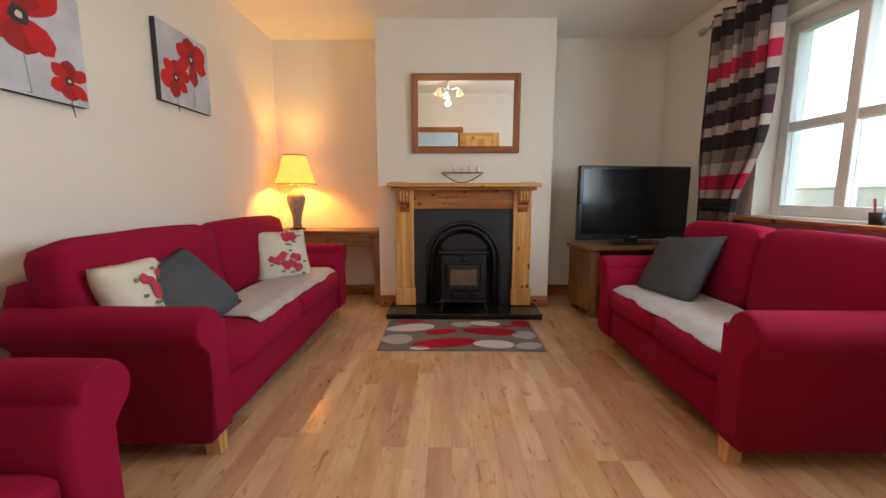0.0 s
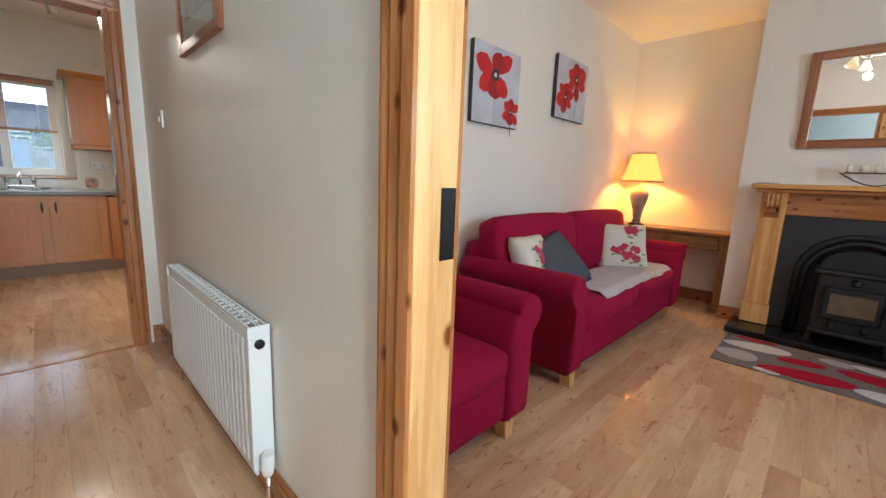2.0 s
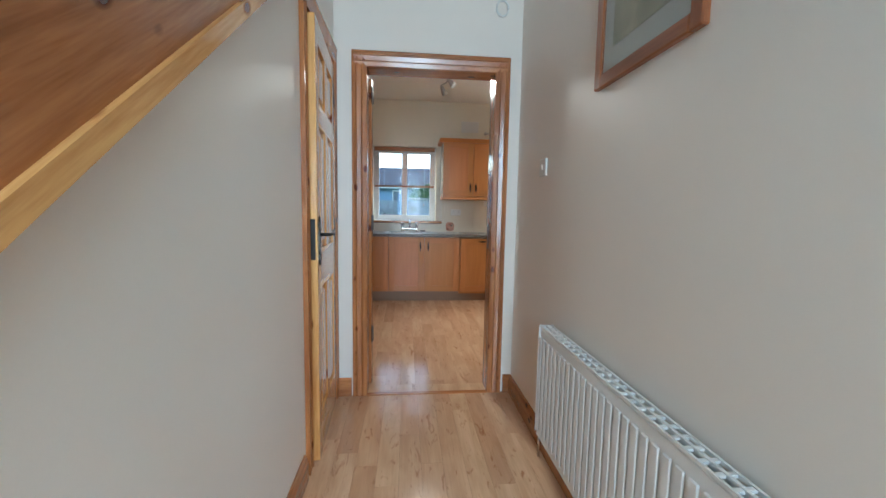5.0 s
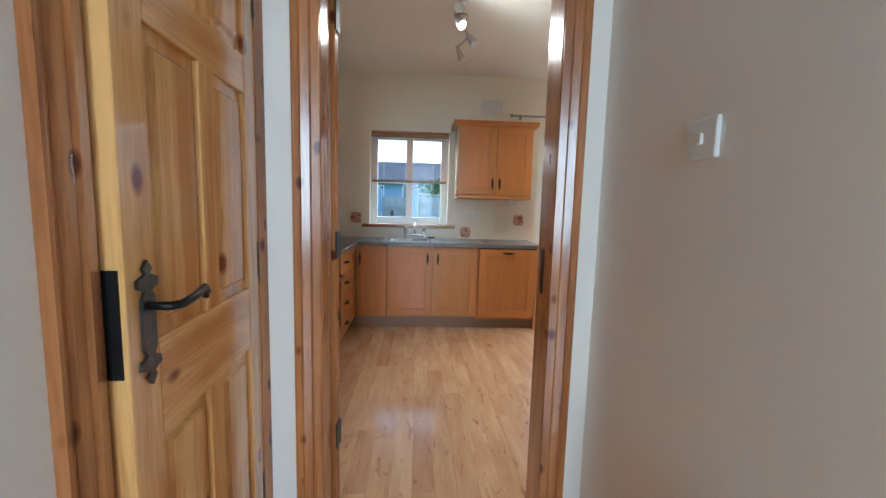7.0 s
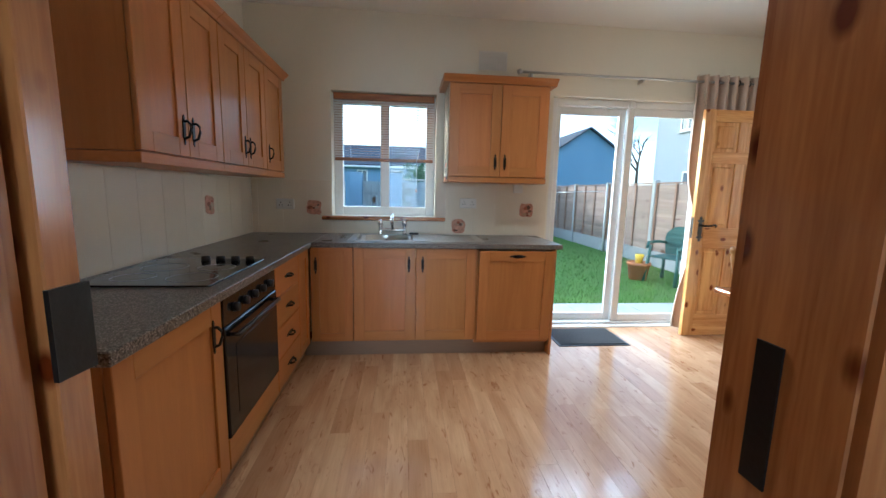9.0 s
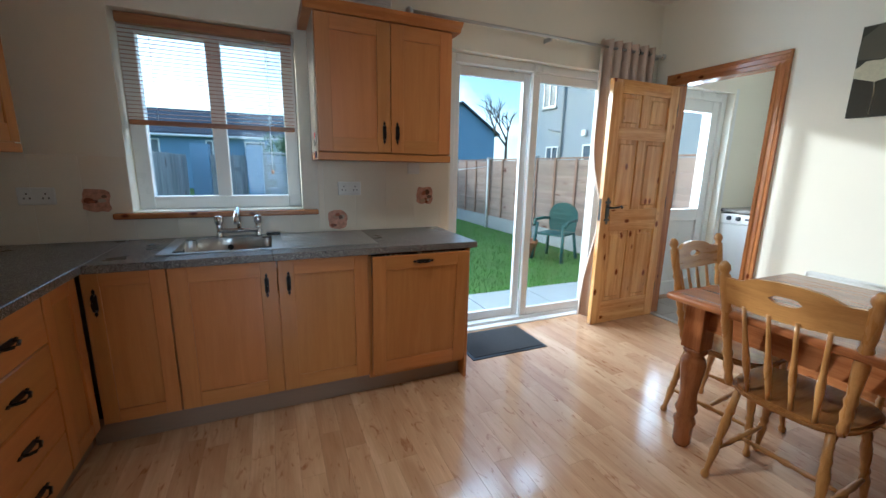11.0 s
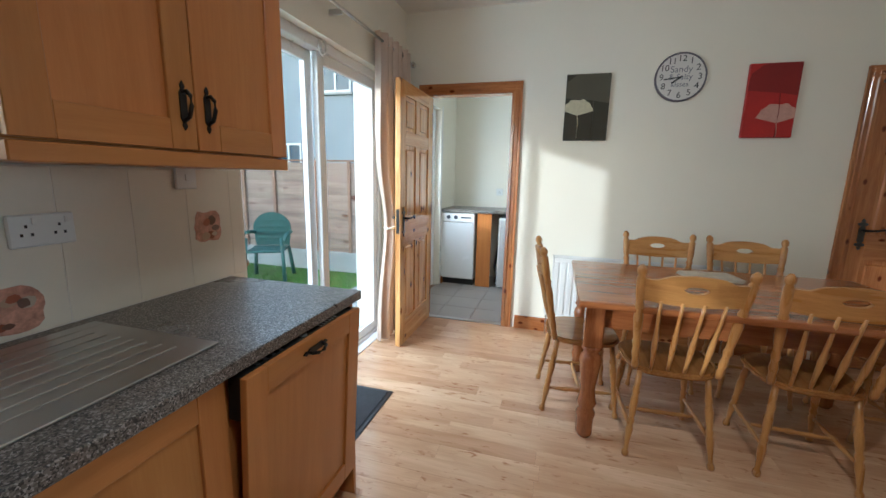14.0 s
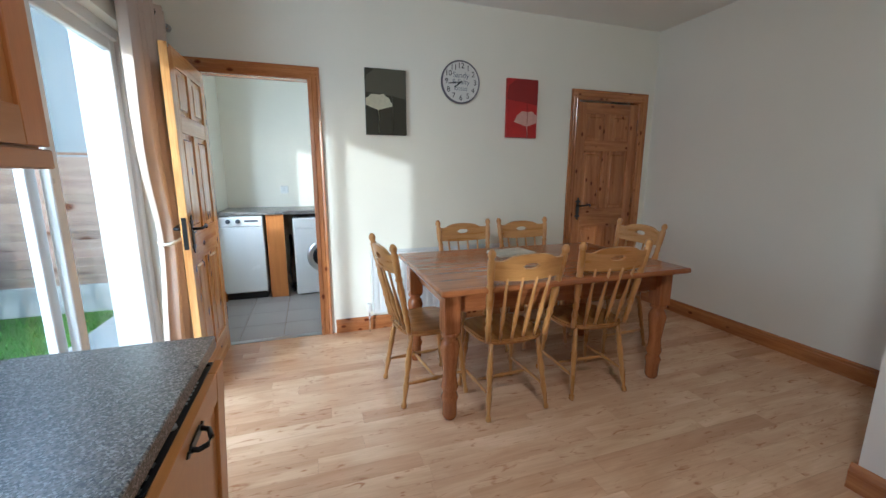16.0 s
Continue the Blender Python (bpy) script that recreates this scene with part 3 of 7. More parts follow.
def door_frame(name, axis, p0, p1, a0, a1, h=DOOR_H, lining=PINE_D, faces=(1, 1), w=0.085, stop=None):
    """The lining of a doorway and its moulded architraves on both faces of a wall between planes p0 < p1."""
    th = thing(name, "varnished pine door frame with moulded architrave", "door frame", kind="structure")

    def put(nm, b0, b1, q0, q1, z0, z1, mt, bev=0.003):
        part(nm, B(q0, q1, b0, b1, z0, z1, bev) if axis == 'x' else B(b0, b1, q0, q1, z0, z1, bev), mt, th)
    j, o = 0.028, (0 if axis == 'y' else 1)
    lo, hi = p0 - 0.002, p1 + 0.002
    put("jamb", a0, a0 + j, lo, hi, 0, h, lining[2])
    put("jamb", a1 - j, a1, lo, hi, 0, h, lining[2])
    put("head", a0 + j, a1 - j, lo, hi, h - j, h, lining[o])
    if stop is not None:
        put("door_stop", a0 + j, a0 + j + 0.013, stop, stop + 0.035, 0, h - j, lining[2])
        put("door_stop", a1 - j - 0.013, a1 - j, stop, stop + 0.035, 0, h - j, lining[2])
    for s, on in zip((-1, 1), faces):
        if not on:
            continue
        f = p0 if s < 0 else p1
        pr = [(-0.012, 0.0), (-0.012, 0.012), (0.012, 0.018), (0.020, 0.013), (0.045, 0.018), (0.052, 0.014), (0.066, 0.020), (w - 0.012, 0.020), (w - 0.012, 0.0)]
        for side in (-1, 1):
            bm = bmesh.new()
            e = a0 + j / 2 if side < 0 else a1 - j / 2
            if axis == 'y':
                prism(bm, [(e + side * u, f + s * v) for u, v in pr], 2, 0, h - j / 2 + w - 0.012)
            else:
                prism(bm, [(f + s * v, e + side * u) for u, v in pr], 2, 0, h - j / 2 + w - 0.012)
            part("architrave", bm, PINE_D[2], th)
        bm = bmesh.new()
        e = h - j / 2
        if axis == 'y':
            prism(bm, [(f + s * v * 1.06, e + u) for u, v in pr], 0, a0 - w + 0.03, a1 + w - 0.03)
        else:
            prism(bm, [(f + s * v * 1.06, e + u) for u, v in pr], 1, a0 - w + 0.03, a1 + w - 0.03)
        part("architrave", bm, PINE_D[o], th)
    return th


door_frame("door_frame_kitchen", 'x', -2.93, HX0, -0.948, -0.130)
living_frame = door_frame("door_frame_living", 'y', 0.0, LY0, -0.305, 0.545, lining=PINE_L)
door_frame("door_frame_utility", 'y', KY1, KY1 + 0.11, -5.755, -4.99)
door_frame("door_frame_store", 'y', KY1, KY1 + 0.11, -2.66, -1.90)
cup_frame = door_frame("door_frame_cupboard", 'y', -1.19, HY0, -2.775, -2.108, faces=(0, 1))
structure("threshold_kitchen", B(-2.82, -2.785, -0.92, -0.158, -0.004, 0.006, 0.003), PINE_D[1], "dark wooden threshold strip in the kitchen doorway", "trim")
structure("threshold_utility", B(-5.727, -5.018, KY1 + 0.0, KY1 + 0.05, -0.004, 0.006, 0.002), STEEL, "metal threshold strip in the utility doorway", "trim")


def plate_handle(parent, x, y, s, z=1.0, d=1):
    """A black fleur-shaped back plate with a curled lever, on face y, pointing along s; d is the way the lever runs in x."""
    bm = bmesh.new()
    out = [(0, -0.128), (0.013, -0.110), (0.006, -0.100), (0.030, -0.090), (0.027, -0.074), (0.010, -0.066), (0.019, -0.05), (0.019, 0.05), (0.010, 0.066), (0.027, 0.074), (0.030, 0.090), (0.006, 0.100), (0.013, 0.110), (0, 0.128)]
    pts = out + [(-a, b) for a, b in out[::-1][1:-1]]
    prism(bm, [(x + a * 0.95, z + b * 0.86) for a, b in pts], 1, min(y, y + s * 0.006), max(y, y + s * 0.006))
    h = part("handle_plate", bm, PEWTER, parent, "dark pewter fleur handle plate")
    bm = bmesh.new()
    tube(bm, [(x, y + s * 0.005, z + 0.03), (x, y + s * 0.04, z + 0.03), (x + d * 0.012, y + s * 0.05, z + 0.03), (x + d * 0.06, y + s * 0.052, z + 0.034), (x + d * 0.10, y + s * 0.05, z + 0.042), (x + d * 0.115, y + s * 0.048, z + 0.030), (x + d * 0.105, y + s * 0.048, z + 0.024)], 0.008)
    part("lever", bm, BLACK, h)


def panel_door(name, w, m, label, handles=(1, -1), lever=None, mats=PINE, h=1.975, plate_z=0.98, hinges=(0.22, 0.98, 1.74)):
    """A six-panel pine door: hinged at the origin, lying along +x, 40 mm thick along y."""
    th = thing(name, label, "door", m, kind="structure")
    t, st = 0.040, w * 0.135
    mid = w / 2
    rails = [(0.0, 0.20), (0.80, 0.98), (1.53, 1.63), (h - 0.10, h)]
    for a, b in ((0, st), (w - st, w)):
        part("stile", B(a, b, 0, t, 0.005, h, 0.002), mats[2], th)
    for a, b in rails:
        part("rail", B(st, w - st, 0.0004, t - 0.0004, max(a, 0.005), b, 0.002), mats[0], th)
    for (a, b), (c, d) in zip(rails, rails[1:]):
        part("muntin", B(mid - st * 0.42, mid + st * 0.42, 0.0008, t - 0.0008, b, c, 0.002), mats[2], th)
        for x0, x1 in ((st, mid - st * 0.42), (mid + st * 0.42, w - st)):
            bm = box(bmesh.new(), x0, x1, 0.013, t - 0.013, b, c)
            box(bm, x0 + 0.028, x1 - 0.028, 0.004, t - 0.004, b + 0.028, c - 0.028, 0.0085)
            part("panel", bm, mats[2], th)
    part("lock_plate", B(w, w + 0.002, 0.008, 0.032, plate_z - 0.08, plate_z + 0.10), BLACK, th)
    for s in handles:
        plate_handle(th, w - st * 0.62, t if s > 0 else 0.0, s, plate_z, -1)
    for z in hinges:
        part("hinge", B(-0.005, 0.001, -0.004, 0.042, z, z + 0.10), BLACK, th, "black steel hinge")
    return th


panel_door("door_utility", 0.725, pose(-5.735, 2.685, 0.0, 0, 0, -90.0), "open six-panel varnished pine door with black lever handles", plate_z=0.97)
panel_door("door_store", 0.70, pose(-1.93, KY1 + 0.045, 0.0, 0, 0, 180), "closed six-panel varnished pine door", handles=(1,), mats=PINE_D)
panel_door("door_kitchen", 0.70, pose(-2.992, -0.903, 0.0, 0, 0, 263), "open six-panel pine door folded back against the kitchen wall", handles=(-1,), mats=PINE_D, hinges=(0.29, 1.03, 1.83))
panel_door("door_living", 0.70, pose(0.553, LY0 + 0.024, 0.0, 0, 0, 2), "open six-panel pine door against the living room wall", handles=(1,), mats=PINE)
panel_door("door_cupboard", 0.605, pose(-2.747, -1.142, 0.0, 0, 0, 3.0), "six-panel varnished pine cupboard door standing ajar", handles=(1,), plate_z=1.02)
for z in (0.20, 0.96, 1.72):
    part("hinge", B(-2.760, -2.738, -1.116, -1.100, z + 0.04, z + 0.15), BLACK, cup_frame)
keep = B(-0.277, -0.2745, 0.066, 0.106, 0.97, 1.115)
part("lock_keep", keep, BLACK, living_frame, "black steel lock keep plate")
part("lock_keep", B(-2.895, -2.865, -0.1605, -0.158, 0.93, 1.09), BLACK, bpy.data.objects["door_frame_kitchen"], "black steel lock keep plate")

# ---- windows ----


def pane(parent, *a, mt=DIMGLASS):
    ob = part("pane", B(*a), mt, parent, "flat glass pane")
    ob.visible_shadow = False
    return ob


def bar(parent, *a, name="frame_bar", mt=WHITE):
    return part(name, B(*a, 0.004), mt, parent)


def window_x(name, label, x, y0, y1, z0, z1, cuts=(), rails=(), t=0.06, b=0.055, glazing=DIMGLASS):
    """A window standing across x, with upright bars at cuts and cross bars at rails."""
    th = thing(name, label, "window", kind="structure")
    bar(th, x - t / 2, x + t / 2, y0, y0 + b, z0, z1)
    bar(th, x - t / 2, x + t / 2, y1 - b, y1, z0, z1)
    bar(th, x - t / 2, x + t / 2, y0 + b, y1 - b, z0, z0 + b)
    bar(th, x - t / 2, x + t / 2, y0 + b, y1 - b, z1 - b, z1)
    edges = [y0 + b] + [e for c in cuts for e in (c - b * 0.5, c + b * 0.5)] + [y1 - b]
    for c in cuts:
        bar(th, x - t / 2, x + t / 2, c - b * 0.5, c + b * 0.5, z0 + b, z1 - b)
    for u, v in zip(edges[::2], edges[1::2]):
        for r in rails:
            bar(th, x - t / 2 + 0.004, x + t / 2 - 0.004, u, v, r - b * 0.4, r + b * 0.4)
        zs = [z0 + b] + [e for r in rails for e in (r - b * 0.4, r + b * 0.4)] + [z1 - b]
        for c, d in zip(zs[::2], zs[1::2]):
            pane(th, x - 0.004, x + 0.004, u, v, c, d, mt=glazing)
    return th


lw = window_x("window_living", "white framed living room window with small lights", 2.72, 0.90, 2.90, 0.95, 2.25, (1.40, 1.90, 2.40), (1.56,), 0.07, 0.075, GLASS)
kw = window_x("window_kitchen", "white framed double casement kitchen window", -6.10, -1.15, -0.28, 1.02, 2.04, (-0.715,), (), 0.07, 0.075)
structure("sill_living", B(2.40, 2.70, 0.84, 2.96, 0.915, 0.945, 0.008, seg=2), PINE_D[1], "varnished pine window sill", "trim")
structure("sill_kitchen", B(-6.06, -5.885, -1.23, -0.19, 0.985, 1.018, 0.008, seg=2), PINE_D[1], "varnished pine window sill", "trim")

sd = thing("patio_door", "white framed sliding glass patio door", "patio door", kind="structure")
SX = -6.06
for a in ((SX - 0.06, SX + 0.06, 0.73, 0.79, 0.0, 2.08), (SX - 0.06, SX + 0.06, 2.24, 2.30, 0.0, 2.08), (SX - 0.06, SX + 0.06, 0.79, 2.24, 2.02, 2.08), (SX - 0.06, SX + 0.06, 0.79, 2.24, -0.02, 0.035)):
    bar(sd, *a)
for x, y0, y1 in ((SX - 0.025, 0.79, 1.47), (SX + 0.025, 1.46, 2.24)):
    leaf = part("sash", B(x - 0.018, x + 0.018, y0, y0 + 0.065, 0.035, 2.02, 0.004), WHITE, sd)
    for a in ((y1 - 0.065, y1, 0.035, 2.02), (y0 + 0.065, y1 - 0.065, 0.035, 0.105), (y0 + 0.065, y1 - 0.065, 1.955, 2.02)):
        bar(leaf, x - 0.018, x + 0.018, a[0], a[1], a[2], a[3], name="sash_bar")
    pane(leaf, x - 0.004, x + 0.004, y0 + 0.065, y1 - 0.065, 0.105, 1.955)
structure("sill_patio", B(-6.0, -5.935, 0.73, 2.30, -0.006, 0.012, 0.004), WHITE, "white threshold of the patio door", "trim")

ud = thing("back_door", "white back door, glass above and a panel below", "door", kind="structure")
UX = -6.06
for a in ((2.95, 3.02, 0, 2.06), (3.73, 3.80, 0, 2.06), (3.02, 3.73, 1.98, 2.06)):
    bar(ud, UX - 0.05, UX + 0.05, *a)
for a in ((3.02, 3.12, 0.02, 1.98), (3.63, 3.73, 0.02, 1.98), (3.12, 3.63, 0.02, 0.16), (3.12, 3.63, 0.80, 0.92), (3.12, 3.63, 1.87, 1.98)):
    bar(ud, UX - 0.03, UX + 0.03, *a, name="door_rail")
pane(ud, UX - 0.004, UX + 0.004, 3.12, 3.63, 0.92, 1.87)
part("panel", B(UX - 0.012, UX + 0.012, 3.12, 3.63, 0.16, 0.80, 0.004), WHITE, ud)
fd = thing("front_door_glazing", "white framed front door glazing", "window", kind="structure")
for a in ((-0.98, -0.90, 0.5, 2.15), (-0.26, -0.18, 0.5, 2.15), (-0.90, -0.26, 2.07, 2.15), (-0.90, -0.26, 0.5, 0.58)):
    bar(fd, 2.66, 2.72, *a)
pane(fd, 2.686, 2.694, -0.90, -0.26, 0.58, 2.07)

# ---- living room ----


def arm_outline(w, h, s):
    """A scroll arm seen from the front; s = 1 rolls out to +x, -1 to -x."""
    pts = [(0.0, 0.09), (w * 0.62, 0.09), (w * 0.62, h - 0.20)]
    for i in range(25):
        a = radians(-60 + i * 10)
        pts.append((w * 0.56 + 0.085 * math.cos(a), h - 0.085 + 0.085 * math.sin(a)))
    pts.append((0.0, h - 0.08))
    return [(s * x, z) for x, z in pts]


def sofa(name, L, D, cushions, m, label, group, feet_mat):
    """An upholstered seat with scroll arms: length along x from 0 to L, back at y = 0, facing +y."""
    th = thing(name, label, "sofa" if cushions > 1 else "armchair", m, group)
    aw, ah = 0.21, 0.66
    part("base", soft(bmesh.new(), aw - 0.05, L - aw + 0.05, 0.06, D - 0.03, 0.09, 0.32, 0.03, 0.006), RED, th)
    for s, x in ((-1, aw - 0.02), (1, L - aw + 0.02)):
        bm = bmesh.new()
        out = [(x + a, z) for a, z in arm_outline(aw, ah, s)]
        cx, cz = sum(p[0] for p in out) / len(out), sum(p[1] for p in out) / len(out)
        st_ = [(0.05, 0.90), (0.058, 0.96), (0.075, 1.0)] + [(0.08 + (D - 0.115) * i / 9, 1.0) for i in range(10)] + [(D - 0.030, 0.995), (D - 0.016, 0.975), (D - 0.006, 0.935), (D, 0.88)]
        rings = [[bm.verts.new((cx + (a - cx) * k + 0.003 * noise.noise((a * 6, y * 6, b * 6)), y, cz + (b - cz) * k)) for a, b in out] for y, k in st_]
        for ra, rb in zip(rings, rings[1:]):
            for i in range(len(out)):
                f = bm.faces.new((ra[i], rb[i], rb[(i + 1) % len(out)], ra[(i + 1) % len(out)]))
                f.smooth = True
        bm.faces.new(rings[0]), bm.faces.new(rings[-1][::-1])
        part("arm", bm, RED, th)
    part("back_frame", soft(bmesh.new(), 0.07, L - 0.07, 0.0, 0.20, 0.09, 0.76, 0.06, 0.012), RED, th)
    w = (L - 2 * aw + 0.04) / cushions
    bw_ = (L - 2 * aw + 0.28) / cushions
    for i in range(cushions):
        x0, b0 = aw - 0.02 + i * w, aw - 0.14 + i * bw_
        part("seat_cushion", soft(bmesh.new(), x0 + 0.003, x0 + w - 0.003, 0.20, D - 0.005, 0.30, 0.445, 0.045, 0.022), RED, th)
        bm = soft(bmesh.new(), b0 + 0.002, b0 + bw_ - 0.002, 0.0, 0.22, 0.0, 0.485, 0.07, 0.016)
        part("back_cushion", bm, RED, th, m=pose(0, 0.16, 0.41, 9, 0, 0) @ pose(0, 0, 0, 0, 0, 0))
    for x in (0.12, L - 0.17):
        for y in (0.08, D - 0.09):
            bm = bmesh.new()
            prism(bm, [(x, 0.0), (x + 0.05, 0.0), (x + 0.065, 0.095), (x - 0.005, 0.095)], 1, y, y + 0.06)
            part("foot", bm, PINE_L[2], th, "pale wooden foot")
    return th


S1 = pose(-1.45, 3.56, 0, 0, 0, -90)
S2 = pose(2.30, 1.36, 0, 0, 0, 90)
S3 = pose(-1.43, 1.04, 0, 0, 0, -90)
sofa("sofa", 2.17, 0.84, 2, S1, "deep red fabric three-seat sofa with scroll arms by the picture wall", "red suite", PINE_L)
sofa("sofa", 1.52, 0.86, 2, S2, "deep red fabric two-seat sofa with scroll arms under the window", "red suite", PINE_L)
sofa("armchair", 0.92, 0.84, 1, S3, "deep red fabric armchair with scroll arms beside the doorway", "red suite", PINE_L)


def throw(m, x0, x1, y0, y1, label, seed):
    """A woven cover lying over the seat cushions, with an uneven front edge."""
    bm, n, k, rnd = bmesh.new(), 40, 16, random.Random(seed)
    def zt(u, v):
        x, y = x0 + (x1 - x0) * u, y0 + (y1 - y0) * v
        return Vector((x + 0.012 * noise.noise((v * 5, seed, 0)), y + 0.02 * noise.noise((u * 6, seed, 3)) * v, 0.474 + 0.006 * noise.noise((x * 9, y * 9, seed)) - 0.03 * max(0, v - 0.86) / 0.14))
    for off in (0.0, -0.006):
        g = [[bm.verts.new(zt(i / n, j / k) + Vector((0, 0, off))) for j in range(k + 1)] for i in range(n + 1)]
        for i in range(n):
            for j in range(k):
                f = bm.faces.new((g[i][j], g[i + 1][j], g[i + 1][j + 1], g[i][j + 1]))
                f.smooth = True
    return solid("throw", bm, THROW, label, "throw", m)


throw(S1, 0.24, 1.62, 0.42, 0.80, "pale grey woven throw spread over the sofa seat", 3)
throw(S2, 0.20, 1.30, 0.36, 0.83, "pale grey-blue woven throw spread over the sofa seat", 8)


def blot(bm, cx, cz, r, y, seed, squash=1.0, k=9):
    """A flat uneven petal or leaf of print at y."""
    rnd = random.Random(seed)
    pts = [(cx + r * (0.75 + 0.35 * rnd.random()) * math.cos(2 * math.pi * i / k), cz + squash * r * (0.75 + 0.35 * rnd.random()) * math.sin(2 * math.pi * i / k)) for i in range(k)]
    bm.faces.new([bm.verts.new((a, y(a, b) if callable(y) else y, b)) for a, b in pts])
    return bm


def cushion(m, size, material, label, printed=0):
    th = thing("cushion", label, "cushion", m)
    part("cover", pillow(bmesh.new(), size, size, 0.15), material, th)
    if printed:
        rnd = random.Random(printed)
        half = size / 2

        def skin(a, b):
            u, v = min(1, abs(a / half)), min(1, abs(b / half))
            return 0.077 * (max(0.0, 1 - u ** 4) ** 0.45) * (max(0.0, 1 - v ** 4) ** 0.45) + 0.004
        for i in range(9):
            cx, cz = rnd.uniform(-0.7, 0.7) * half, rnd.uniform(-0.7, 0.7) * half
            red = bmesh.new()
            for j in range(3):
                blot(red, cx + rnd.uniform(-0.018, 0.018), cz + rnd.uniform(-0.018, 0.018), 0.030, lambda a, b, o=0.0008 * j: skin(a, b) + o, printed * 50 + i * 3 + j)
            for j in range(3):
                green = bmesh.new()
                blot(green, cx + rnd.uniform(-0.07, 0.07), cz + rnd.uniform(-0.07, 0.07), 0.018, lambda a, b: skin(a, b) + 0.0004, printed * 90 + i * 3 + j, 0.5)
                part("leaf_print", green, LEAFPRINT, th, "printed green leaf")
            part("rose_print", red, ROSE, th, "printed red rose")
    return th


cushion(S1 @ pose(0.54, 0.47, 0.62, 24, 0, -50), 0.42, CREAMCLOTH, "cream cushion printed with red roses on the sofa", 4)
cushion(S1 @ pose(1.86, 0.40, 0.62, 24, 0, 8), 0.40, CREAMCLOTH, "cream rose-print cushion behind the grey one on the sofa", 5)
cushion(S1 @ pose(1.68, 0.47, 0.61, 40, 14, -4), 0.42, GREY, "plain dark grey velvet cushion leaning on the sofa")
cushion(S2 @ pose(1.13, 0.50, 0.63, 34, 6, 12), 0.48, GREY, "plain charcoal velvet cushion leaning on the sofa")
cushion(S3 @ pose(0.52, 0.42, 0.63, 22, 0, 2), 0.42, CREAMCLOTH, "cream rose-print cushion on the armchair", 7)

# fireplace
FC = 0.47
fp = thing("fire_surround", "waxed pine fire surround with carved corbels and mantel shelf", "fireplace", pose(FC, 3.745, 0))
part("mantel_shelf", B(-0.69, 0.69, -0.235, 0.0, 1.165, 1.20, 0.008, 2), PINE[0], fp)
part("shelf_moulding", B(-0.655, 0.655, -0.20, 0.0, 1.135, 1.165, 0.01, 2), PINE_D[0], fp)
part("frieze", B(-0.46, 0.46, -0.11, 0.0, 0.965, 1.135, 0.003), PINE_D[0], fp)
for s in (-1, 1):
    x0, x1 = sorted((s * 0.46, s * 0.625))
    part("leg", B(x0, x1, -0.125, 0.0, 0.22, 1.135, 0.004), PINE[2], fp)
    part("plinth", B(x0 - 0.012, x1 + 0.012, -0.145, 0.0, 0.055, 0.22, 0.006), PINE[2], fp)
    bm = bmesh.new()
    out = [(-0.125, 1.135), (-0.205, 1.135), (-0.21, 1.10)] + [(-0.165 - 0.045 * math.cos(radians(a)), 1.06 + 0.045 * math.sin(radians(a))) for a in range(40, -100, -20)] + [(-0.150 - 0.02 * math.cos(radians(a)), 0.985 + 0.02 * math.sin(radians(a))) for a in range(60, -110, -24)] + [(-0.125, 0.935)]
    prism(bm, out, 0, s * 0.542 - 0.045, s * 0.542 + 0.045)
    c = part("corbel", bm, PINE_D[2], fp, "carved scroll corbel")
    for k in (-0.028, 0.0, 0.028):
        bm = bmesh.new()
        tube(bm, [(s * 0.542 + k, -0.205, 1.125), (s * 0.542 + k, -0.212, 1.09), (s * 0.542 + k, -0.212, 1.06), (s * 0.542 + k, -0.195, 1.025)], 0.008, 6)
        part("reed", bm, PINE[2], c)
bm = bmesh.new()
R, y0, y1 = 0.30, -0.10, -0.02
# cast panel with an arched opening, built as side and top pieces
NA = 20
arc = [(R * math.cos(math.pi * i / NA), 0.50 + R * math.sin(math.pi * i / NA)) for i in range(NA + 1)]
prism(bm, [(0.46, 0.055), (0.46, 0.965)] + [(0.0, 0.965)] + [arc[i] for i in range(NA // 2, -1, -1)] + [(R, 0.055)], 1, -0.09, -0.01)
prism(bm, [(-0.46, 0.055), (-0.46, 0.965)] + [(0.0, 0.965)] + [arc[i] for i in range(NA // 2, NA + 1)] + [(-R, 0.055)], 1, -0.09, -0.01)
part("cast_panel", bm, PANELSTEEL, fp, "dark cast iron back panel")
for r, t in ((R + 0.035, 0.022), (R - 0.01, 0.02)):
    bm = bmesh.new()
    tube(bm, [(r, -0.10, 0.06)] + [(r, -0.10, 0.50)] + [(r * math.cos(math.pi * i / NA), -0.10, 0.50 + r * math.sin(math.pi * i / NA)) for i in range(1, NA)] + [(-r, -0.10, 0.50), (-r, -0.10, 0.06)], t, 8)
    part("arch_moulding", bm, IRON, fp, "beaded cast iron arch")
part("fire_back", B(-0.31, 0.31, -0.012, -0.004, 0.055, 0.82), IRON, fp)
solid("hearth", B(-0.69, 0.69, -0.412, 0.0, 0.0, 0.052, 0.008, 2), SLATE, "polished black granite hearth slab", "hearth", pose(FC, 3.745, 0))
st = thing("stove", "small black cast iron stove with a glass door on the hearth", "stove", pose(FC, 3.62, 0.052))
part("firebox", B(-0.20, 0.20, -0.165, 0.07, 0.10, 0.52, 0.012, 2), IRON, st)
part("top_plate", B(-0.225, 0.225, -0.19, 0.075, 0.52, 0.545, 0.008, 2), IRON, st)
bm = bmesh.new()
